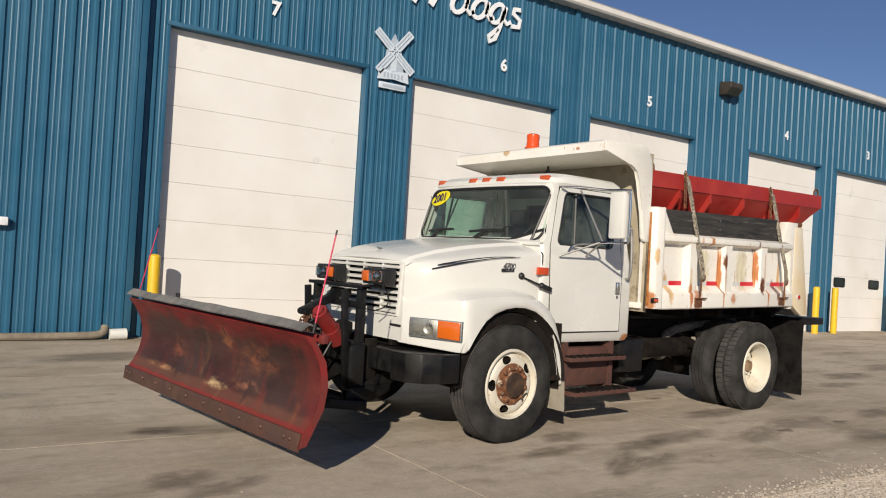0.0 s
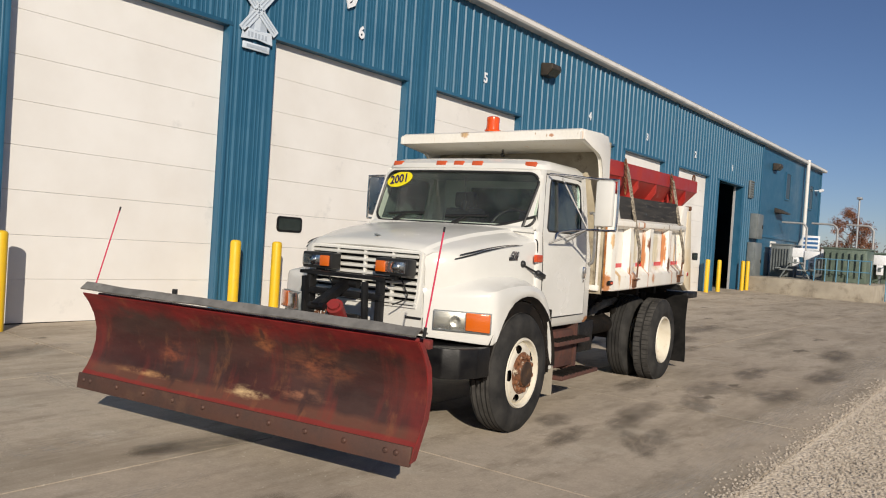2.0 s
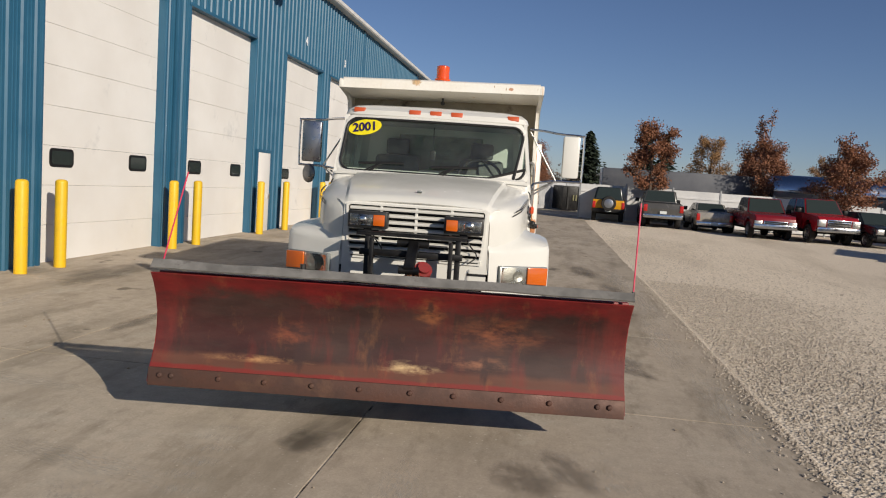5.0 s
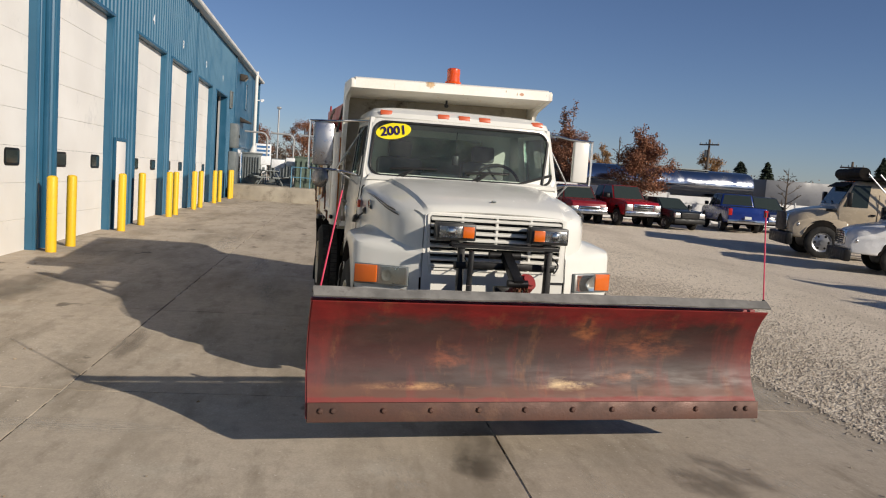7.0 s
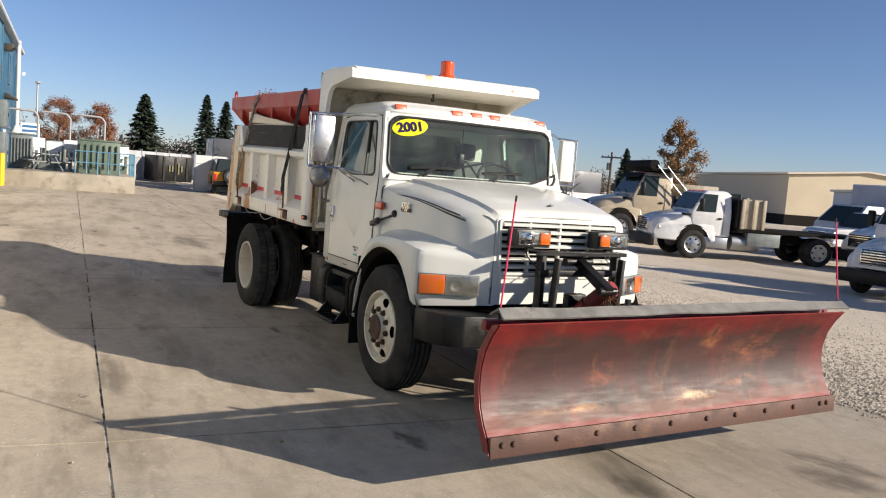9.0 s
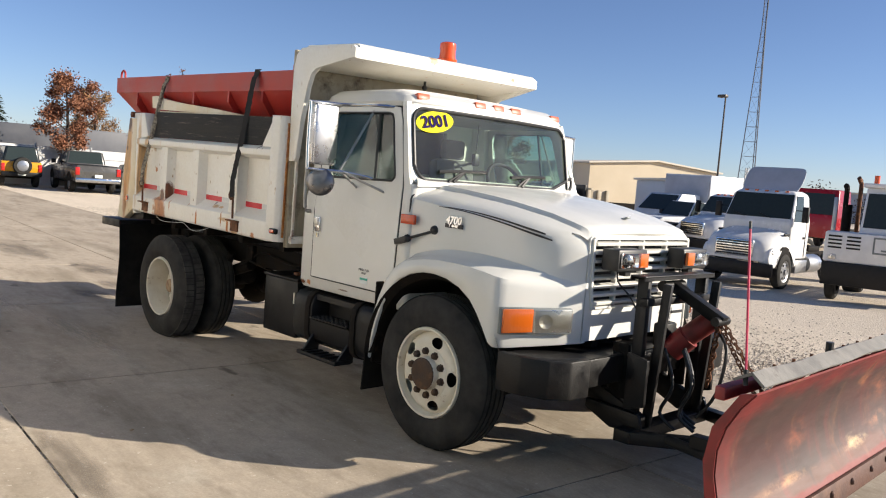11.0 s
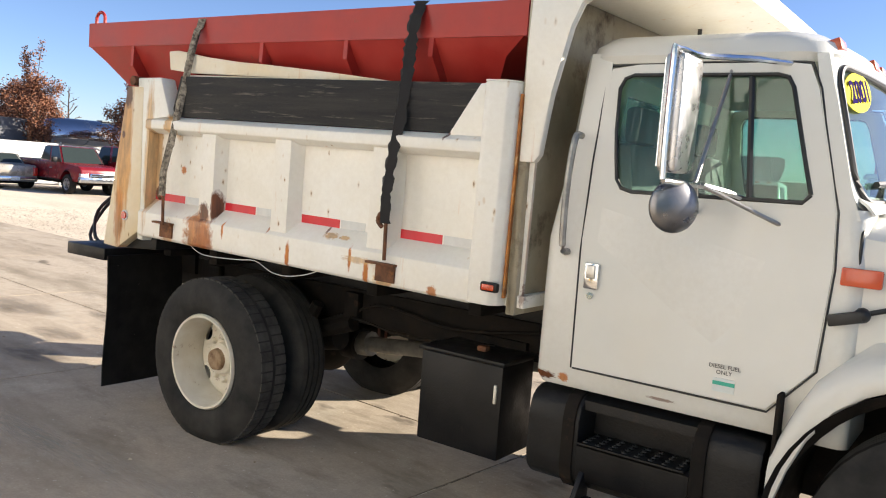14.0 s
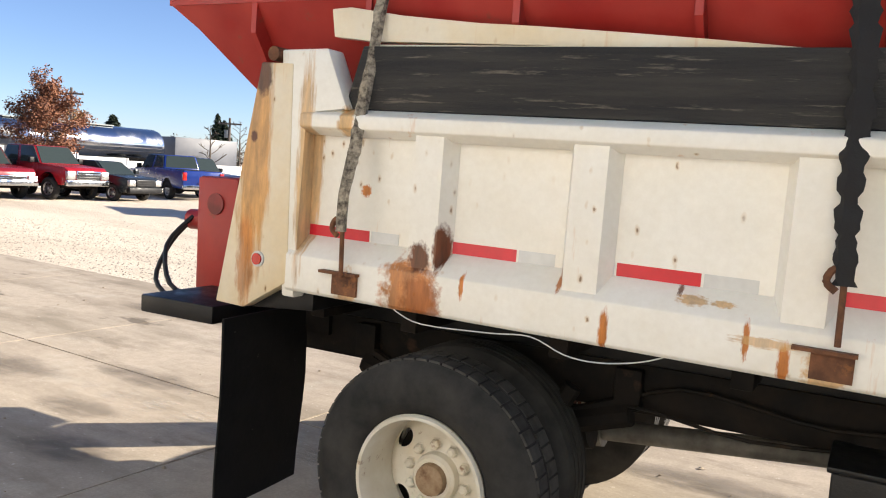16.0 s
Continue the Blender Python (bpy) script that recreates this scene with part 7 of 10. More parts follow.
part("plank", poly([(4.70, 1.04, 2.335), (4.50, 1.04, 2.315), (3.3, 1.04, 2.282), (2.75, 1.04, 2.266), (2.75, 1.04, 2.278), (3.1, 1.04, 2.312), (3.4, 1.04, 2.338), (3.75, 1.04, 2.366), (4.0, 1.04, 2.382), (4.35, 1.04, 2.418), (4.62, 1.04, 2.46), (4.72, 1.04, 2.455)], (0, -0.05, 0), 0.004), BED_RUST, loose)
part("plank", poly([(4.50, 1.045, 2.27), (4.50, 1.045, 2.30), (3.2, 1.045, 2.285), (3.2, 1.045, 2.267)], (0, -0.04, 0)), BED_RUST, loose)

# Salt-spreader hopper lying in the bed.
hop = root("spreader_hopper", TRUCK, "faded red steel salt-spreader hopper strapped in the bed", "spreader hopper")
X0, X1 = 1.98, 5.76
part("rim", ring_panel([(X0, -1.0, 2.655), (X1, -1.0, 2.72), (X1, 1.0, 2.72), (X0, 1.0, 2.655)], [(X0 + 0.06, -0.94, 2.655), (X1 - 0.06, -0.94, 2.72), (X1 - 0.06, 0.94, 2.72), (X0 + 0.06, 0.94, 2.655)], (0, 0, -0.17)), HOPPER, hop, "red hopper rim")
part("bin", sheet([[(X0, -1.0, 2.50), (X0, 1.0, 2.50), (X1, 1.0, 2.56), (X1, -1.0, 2.56)], [(X0 + 0.15, -0.93, 2.40), (X0 + 0.15, 0.93, 2.40), (X1 - 0.14, 0.93, 2.44), (X1 - 0.14, -0.93, 2.44)], [(X0 + 0.75, -0.30, 1.55), (X0 + 0.75, 0.30, 1.55), (X1 - 0.85, 0.30, 1.55), (X1 - 0.85, -0.30, 1.55)]], 0.012, True), HOPPER, hop, "sloping red bin sheets")
part("lid", box(X0 + 0.05, X1 - 0.05, -0.95, 0.95, 2.60, 2.62), CHASSIS, hop, "dark load inside the hopper")
part("feeder", box(2.1, 5.66, -0.30, 0.30, 1.30, 1.56, 0.01), HOPPER, hop)
for s in (-1, 1):
    for x in (2.55, 3.15, 3.85, 4.55, 5.2):
        t = (x - X0) / (X1 - X0)
        part("gusset", poly([(x - 0.015, s * 0.995, 2.50 + 0.05 * t), (x - 0.015, s * 0.60, 1.95), (x - 0.015, s * 0.66, 1.93), (x - 0.015, s * 1.0, 2.40)], (0.03, 0, 0)), HOPPER, hop)
    for x, z in ((X0 + 0.06, 2.65), (X1 - 0.10, 2.715)):
        part("lift_eye", tube([(x - 0.055, s * 0.97, z), (x - 0.05, s * 0.97, z + 0.06), (x, s * 0.97, z + 0.09), (x + 0.05, s * 0.97, z + 0.06), (x + 0.055, s * 0.97, z)], 0.012, 8), HOPPER if s > 0 else RUST, hop)
    part("grate_bar", rod((X0 + 0.1, s * 0.4, 2.66), (X1 - 0.1, s * 0.4, 2.73), 0.014, 6), CHASSIS, hop)
drive = part("drive_box", box(5.62, 5.92, 0.22, 0.62, 1.05, 1.70, 0.02), HOPPER, hop, "red chain-drive housing at the rear")
part("motor", rod((5.92, 0.50, 1.44), (6.08, 0.50, 1.44), 0.06, 14), HOPPER, drive)
part("bolt_ring", rod((5.77, 0.61, 1.55), (5.77, 0.632, 1.55), 0.06, 16), RED_DIRTY, drive)
part("spinner_chute", box(5.05, 5.45, -0.30, 0.30, 0.98, 1.12, 0.02), RED_DIRTY, hop)
part("hydraulic_hose", tube([(6.02, 0.55, 1.46), (6.06, 0.70, 1.30), (5.92, 0.80, 1.10), (5.70, 0.78, 1.03)], 0.014, 8), HOSE, hop)
part("hydraulic_hose", tube([(6.05, 0.50, 1.46), (6.12, 0.62, 1.30), (6.10, 0.74, 1.10), (5.9, 0.78, 1.0)], 0.014, 8), HOSE, hop)

# Ratchet straps over the hopper: twisted webbing to a rusty hook rod.
for s, x0, x1, mat, lab in ((1, 2.63, 2.60, WEB_BLACK, "black bunched tie-down strap with rusty hook"), (1, 4.42, 4.48, WEB, "grey-brown twisted tie-down strap with rusty hook"), (-1, 2.62, 2.74, WEB, "grey-brown twisted tie-down strap with rusty hook"), (-1, 4.42, 4.53, WEB, "grey-brown twisted tie-down strap with rusty hook")):
    strap = root("tie_down_strap", TRUCK, lab, "strap", "tie-down straps")
    rows = []
    n = 60
    black = mat is WEB_BLACK
    for k in range(n + 1):
        t = k / n
        z = 2.685 - 1.155 * t
        y = 1.015 + 0.19 * min(1.0, t * 1.15) if t > 0.06 else 1.0 + 0.25 * t
        x = x0 + (x1 - x0) * t + 0.004 * math.sin(9 * t)
        a = 4.5 * t if not black else 0.25 * math.sin(11 * t)
        w = (0.032 if not black else 0.045 - 0.012 * t) * (1 + 0.22 * noise.noise((k * 0.9, x0, s)) + (0.45 * noise.noise((k * 0.7, 3.1, x0)) if black else 0))
        th = 0.018 if not black else 0.017 + 0.010 * noise.noise((k * 0.8, 9.1, x0))
        dx, dy = math.cos(a), math.sin(a) * 0.7
        rows.append([(x + w * dx + th * dy, s * (y + w * abs(dy) - th * 0.0), z), (x + th, s * (y + 0.022), z), (x - w * dx + th * dy, s * (y + w * abs(dy)), z), (x - th, s * (y - 0.006), z)])
    part("webbing", loft(rows), mat, strap)
    part("hook_rod", join(rod((x1, s * 1.205, 1.56), (x1, s * 1.20, 1.34), 0.010, 8), tube([(x1, s * 1.205, 1.56), (x1 + 0.03, s * 1.21, 1.58), (x1 + 0.05, s * 1.21, 1.54), (x1 + 0.02, s * 1.21, 1.51)], 0.012, 8)), RUST, strap)
    part("top_hook", tube([(x0, s * 0.975, 2.64), (x0, s * 1.0, 2.672), (x0, s * 1.012, 2.65)], 0.008, 8), RUST, strap)
    if s < 0:
        part("chain", chain((x0 - 0.02, s * 1.02, 2.70), (x0 - 0.02, s * 1.04, 2.30), 0.05, 0.007), RUST, strap)

# Plow hitch on the truck's nose: uprights, light bar, lift arm, chain, pump.
hitch = root("plow_hitch", TRUCK, "black steel plow lift frame with headlamps", "plow hitch")
for s, y in ((1, 0.36), (-1, -0.38)):
    part("upright", box(-1.155, -1.075, y - 0.022, y + 0.022, 0.30, 1.30, 0.005), BLACK, hitch, "black steel upright")
    part("upright_rear", moved(box(-0.03, 0.03, -0.016, 0.016, -0.5, 0.5, 0.005), pose(-1.22, y * 0.86, 0.78, 0, -4, 0)), BLACK, hitch)
    part("push_arm", poly([(-1.20, y - 0.03, 0.30), (-0.60, y - 0.03, 0.52), (-0.60, y - 0.03, 0.66), (-1.20, y - 0.03, 0.42)], (0, 0.06, 0), 0.005), BLACK, hitch)
    part("side_plate", box(-1.05, -0.93, y - 0.015, y + 0.015, 0.50, 0.86, 0.004), CHASSIS, hitch)
part("cross_bar", box(-1.18, -1.12, -0.42, 0.42, 1.13, 1.18, 0.006), BLACK, hitch)
part("cross_bar", box(-1.22, -1.10, -0.54, 0.54, 0.27, 0.35, 0.006), BLACK, hitch)
part("cross_bar", box(-1.13, -1.07, -0.42, 0.42, 0.76, 0.81, 0.006), BLACK, hitch)
for s in (-1, 1):
    part("push_plate", poly([(-1.10, s * 0.46, 0.83), (-1.24, s * 0.45, 0.80), (-1.24, s * 0.45, 0.50), (-1.10, s * 0.46, 0.46)], (0, -s * 0.03, 0), 0.005), BLACK, hitch)
    part("foot_plate", poly([(-0.80, s * 0.44, 0.46), (-1.20, s * 0.44, 0.44), (-1.24, s * 0.44, 0.33), (-1.00, s * 0.44, 0.31), (-0.80, s * 0.44, 0.40)], (0, -s * 0.03, 0), 0.005), BLACK, hitch)
part("lamp_shelf", join(box(-1.17, -1.06, -0.45, 0.45, 1.312, 1.322, 0.003), box(-1.17, -1.16, -0.45, 0.45, 1.292, 1.312), box(-1.07, -1.06, -0.45, 0.45, 1.292, 1.312)), BLACK, hitch, "thin black lamp shelf")
for s in (-1, 1):
    y = s * 0.40 - 0.012
    lampb = part("plow_lamp", poly([(-1.03, y - 0.165, 1.335), (-1.03, y + 0.165, 1.335), (-1.03, y + 0.165, 1.475), (-1.03, y - 0.165, 1.475)], (0.13, 0, 0), 0.012), HOSE, hitch, "black auxiliary headlamp")
    c0_, c1_ = (y + 0.145, y - 0.055) if s > 0 else (y - 0.145, y + 0.055)
    a0_, a1_ = (y - 0.05, y - 0.145) if s > 0 else (y + 0.05, y + 0.145)
    part("reflector", box(-1.042, -1.030, min(c0_, c1_), max(c0_, c1_), 1.36, 1.452, 0.004), LAMPBOWL, lampb)
    part("lens", box(-1.056, -1.045, min(c0_, c1_), max(c0_, c1_), 1.36, 1.452, 0.004), CLEARLENS, lampb).visible_shadow = False
    part("turn_lens", box(-1.056, -1.030, min(a0_, a1_), max(a0_, a1_), 1.36, 1.452, 0.006), AMBER, lampb, "amber lens")
    part("bowl", lathe([(0.045, 0.0), (0.040, -0.006), (0.02, -0.012), (0, -0.014)], pose(-1.043, (c0_ + c1_) / 2, 1.406, 0, 90, 0), 18), CHROME, lampb)
    part("bracket", box(-1.0, -0.95, y - 0.03, y + 0.03, 1.30, 1.34), BLACK, hitch)
    part("wire", tube([(-0.92, y, 1.36), (-0.90, y - 0.05, 1.25), (-0.95, y - 0.12, 1.16), (-1.05, y - 0.05, 1.10)], 0.006, 6), HOSE, hitch)
part("lift_arm", join(poly([(-1.08, -0.06, 1.215), (-1.11, -0.06, 1.275), (-1.42, -0.06, 1.125), (-1.50, -0.06, 1.09), (-1.47, -0.06, 1.03), (-1.39, -0.06, 1.06)], (0, 0.08, 0), 0.006), rod((-1.46, -0.10, 1.06), (-1.46, 0.06, 1.06), 0.03, 12), rod((-1.10, -0.14, 1.24), (-1.10, 0.12, 1.24), 0.035, 12)), BLACK, hitch, "black lift arm")
part("hydraulic_pump", join(rod((-1.16, -0.05, 0.86), (-1.38, -0.13, 1.07), 0.072, 18), rod((-1.36, -0.122, 1.052), (-1.40, -0.137, 1.088), 0.05, 14), rod((-1.12, -0.04, 0.80), (-1.22, -0.07, 0.91), 0.085, 18)), RED_DIRTY, hitch, "grimy red hydraulic pump")
part("reservoir", box(-1.10, -1.02, -0.13, 0.05, 0.82, 0.98, 0.015), BLACK, hitch)
for dx, dy in ((0.0, 0.05), (0.05, -0.04), (-0.03, 0.12), (0.06, 0.2)):
    part("hose", tube([(-1.24 + dx, -0.05 + dy, 0.84), (-1.34 + dx, -0.02 + dy, 0.62), (-1.30 + dx, 0.04 + dy, 0.44), (-1.42 + dx, 0.05 + dy, 0.36)], 0.012, 8), HOSE, hitch)
part("hose", tube([(-1.40, -0.08, 1.0), (-1.52, -0.02, 0.88), (-1.50, 0.02, 0.60), (-1.40, 0.06, 0.42)], 0.011, 8), HOSE, hitch)
part("chain", chain((-1.45, -0.09, 1.04), (-1.87, -0.16, 0.44), 0.05, 0.006), RUST, hitch, "rusty lift chain")
part("chain", chain((-1.45, -0.03, 1.04), (-1.92, 0.06, 0.44), 0.05, 0.006), RUST, hitch)
part("chain", chain((-1.44, -0.05, 1.03), (-1.41, -0.03, 0.62), 0.05, 0.006), RUST, hitch)
part("chain", chain((-1.45, -0.01, 1.03), (-1.41, -0.02, 0.62), 0.05, 0.006), RUST, hitch)
part("a_frame", join(*[poly([(-1.20, s * 0.50 - 0.045, 0.27), (-1.20, s * 0.50 + 0.045, 0.27), (-1.98, s * 0.10 + 0.045, 0.33), (-1.98, s * 0.10 - 0.045, 0.33)], (0, 0, 0.08), 0.006) for s in (-1, 1)]), BLACK, hitch)
part("quadrant", lathe([(0.46, 0), (0.54, 0), (0.54, 0.07), (0.46, 0.07), (0.46, 0)], pose(-1.62, 0, 0.38, 0, 0, 90), 24, 180), BLACK, hitch)
part("angle_ram", rod((-1.42, 0.42, 0.34), (-1.98, 0.60, 0.36), 0.034, 12), BLACK, hitch)
part("ram_rod", rod((-1.98, 0.60, 0.36), (-2.14, 0.65, 0.37), 0.018, 10), CHROME, hitch)
part("angle_ram", rod((-1.42, -0.42, 0.34), (-1.98, -0.60, 0.36), 0.034, 12), BLACK, hitch)
part("ram_rod", rod((-1.98, -0.60, 0.36), (-2.14, -0.65, 0.37), 0.018, 10), CHROME, hitch)

# Snow plow blade: concave mouldboard, end ribs, bolted cutting edge, top deflector, marker rods.
PM = TRUCK @ pose(-2.358, 0.0, 0.0, 0, 0, 1.8)
plow = root("snow_plow", PM, "scuffed dark red steel snow plow blade", "snow plow")
prof = [(-0.035, 0.30), (-0.005, 0.38), (0.045, 0.45), (0.09, 0.54), (0.115, 0.65), (0.115, 0.76), (0.085, 0.87), (0.03, 0.97), (-0.03, 1.045)]
B = 1.60
ysb = [-B + 2 * B * k / 24 for k in range(25)]
mold = part("mouldboard", sheet([[(x, y, z) for y in ysb] for x, z in [(p[0], p[1]) for p in prof]], 0.010), PLOW, plow, "dark red worn mouldboard", 60)
part("cutting_edge", poly([(-0.049, -B, 0.279), (-0.025, -B, 0.277), (-0.012, -B, 0.398), (-0.035, -B, 0.401)], (0, 2 * B, 0), 0.004), EDGE, plow, "rusty bolted cutting edge")
for y in (1.52, 1.44, 1.12, 0.81, 0.49, 0.17, -0.17, -0.46, -0.78, -1.10, -1.42, -1.50):
    part("bolt", lathe([(0, -0.016), (0.012, -0.014), (0.019, -0.006), (0.02, 0.0)], pose(-0.042, y, 0.352, 0, 90, 0), 8), EDGE, plow)
for y in (-B - 0.006, B - 0.006, -1.0, -0.5, 0.0, 0.5, 1.0):
    end = abs(y) > 1.5
    pts = [(x + (0.012 if not end else -0.004), y, z) for x, z in prof] + ([(0.03, y, 1.03), (0.14, y, 0.86), (0.165, y, 0.70), (0.14, y, 0.54), (0.02, y, 0.31)] if end else [(0.10, y, 1.0), (0.22, y, 0.80), (0.22, y, 0.52), (0.10, y, 0.30)])
    part("back_rib", poly(pts, (0, 0.014, 0)), RED_DIRTY, plow, "red end rib" if end else "")
part("back_bar", box(0.14, 0.20, -1.2, 1.2, 0.40, 0.48, 0.008), RED_DIRTY, plow)
part("back_bar", box(0.10, 0.15, -B, B, 0.98, 1.04, 0.008), RED_DIRTY, plow)
part("pivot_bracket", box(0.20, 0.50, -0.16, 0.16, 0.34, 0.48, 0.01), BLACK, plow)
part("deflector", sheet([[(0.075, y, 1.085 + 0.012 * noise.noise((y * 2, 0, 0))), ] + [(-0.005 + 0.004 * noise.noise((y * 3, 1, 0)), y, 1.128 + 0.014 * noise.noise((y * 2.3, 0, 2)))] + [(-0.068 + 0.01 * noise.noise((y * 2.7, 3, 0)), y, 1.082 + 0.010 * noise.noise((y * 2.1, 5, 0)))] for y in ysb], 0.012), FLAPGREY, plow, "grey worn top deflector")
for k in range(14):
    part("bolt", rod((0.035, -1.5 + 3.0 * k / 13, 1.095), (0.032, -1.5 + 3.0 * k / 13, 1.118), 0.008, 8), RUST, plow)
part("stud", rod((0.02, 0.60, 1.06), (0.02, 0.60, 1.16), 0.02, 8), HOSE, plow)
for base_, tip_ in (((-2.374, 1.562, 1.06), (-2.265, 1.441, 1.72)), ((-2.285, -1.602, 1.06), (-2.169, -1.624, 1.712))):
    low_, up_ = ((PM.inverted() @ TRUCK) @ Vector(q) for q in (base_, tip_))
    rodp = part("marker_rod", rod(low_, up_, 0.0055, 8), PINKROD, plow, "red plastic edge marker rod")
    part("tip", rod(up_, up_ + (up_ - low_) * 0.05, 0.007, 8), HOSE, rodp)
    part("spring_base", rod(low_, low_ + (up_ - low_) * 0.1, 0.011, 8), HOSE, rodp)

# ---- parked vehicles ----


def paint(name, c, rough=0.25, metal=0.0):
    return surface(name, tuple(x * 0.92 for x in c), tuple(min(1, x * 1.06) for x in c), 2.0, rough, metal, 60, 0.02, 0.001, rough_var=0.05, c=tuple(x * 0.6 + 0.05 for x in c), c_scale=3.0, c_lo=0.62, c_hi=0.9)


P_RED = paint("car_red", (0.30, 0.010, 0.016))
P_MAROON = paint("car_maroon", (0.20, 0.012, 0.018))
P_BLUE = paint("car_blue", (0.012, 0.035, 0.20))
P_NAVY = paint("car_navy", (0.012, 0.02, 0.07))
P_BLACK = paint("car_black", (0.018, 0.022, 0.026))
P_GREY = paint("car_grey", (0.085, 0.082, 0.078))
P_SILVER = paint("car_silver", (0.38, 0.35, 0.30), 0.3, 0.3)
P_YELLOW = paint("car_yellow", (0.62, 0.30, 0.01))
P_WHITE = paint("truck_white", (0.74, 0.74, 0.73))
P_TAN = paint("truck_tan", (0.50, 0.42, 0.31))
P_BODYTAN = surface("dump_tan", (0.46, 0.40, 0.29), (0.38, 0.32, 0.23), 3.0, 0.6, 0, 40, 0.1, c=(0.18, 0.13, 0.09), c_scale=4.0)
GREYHOOD = surface("fairing_grey", (0.42, 0.43, 0.46), (0.50, 0.51, 0.54), 2.0, 0.4, 0, 60, 0.02)
DARKPANEL = surface("dark_panel", (0.085, 0.09, 0.105), (0.12, 0.125, 0.14), 0.8, 0.5, 0, 40, 0.03)
BODYMARK = plain("faded_marking", (0.16, 0.15, 0.07), 0.6)
TANK = surface("mirror_tank", (0.50, 0.52, 0.56), (0.42, 0.44, 0.48), 1.2, 0.16, 1.0, 60, 0.02)
ALU = surface("polished_tank", (0.44, 0.45, 0.47), (0.34, 0.35, 0.37), 1.5, 0.36, 0.9, 60, 0.02)


def road_wheel(parent, x, y, r, w, s, rim_mat, dual=False):
    ob = new("wheel")
    ob.parent = parent
    ob.location = (x, y, r)
    face = pose(0, 0, 0, 90 if s > 0 else -90, 0, 0)
    part("tyre", lathe([(r * 0.6, 0.02), (r * 0.68, 0.0), (r * 0.9, 0.005), (r * 0.985, 0.035), (r, 0.06), (r, w - 0.06), (r * 0.9, w), (r * 0.6, w)], face, 26), RUBBER, ob)
    d = 0.09 if dual else 0.02
    part("rim", lathe([(r * 0.61, 0.012), (r * 0.56, 0.02), (r * 0.5, d + 0.02), (r * 0.3, d), (r * 0.16, d - 0.01), (r * 0.15, d - 0.05), (0, d - 0.05)], face, 22), rim_mat, ob)
    for k in range(6):
        a = k * math.pi / 3
        c = Vector((r * 0.41 * math.cos(a), r * 0.41 * math.sin(a), d - 0.002))
        part("hand_hole", lathe([(0, 0), (r * 0.07, 0.0), (r * 0.075, 0.01)], face @ Matrix.Translation(c), 10), BLACK, ob)
    return ob


def arch(cx, r, zb, n=7):
    a0 = math.acos(max(-1, min(1, 0)))
    return [(cx + r * math.cos(math.pi * k / n), zb + r * math.sin(math.pi * k / n)) for k in range(n + 1)]


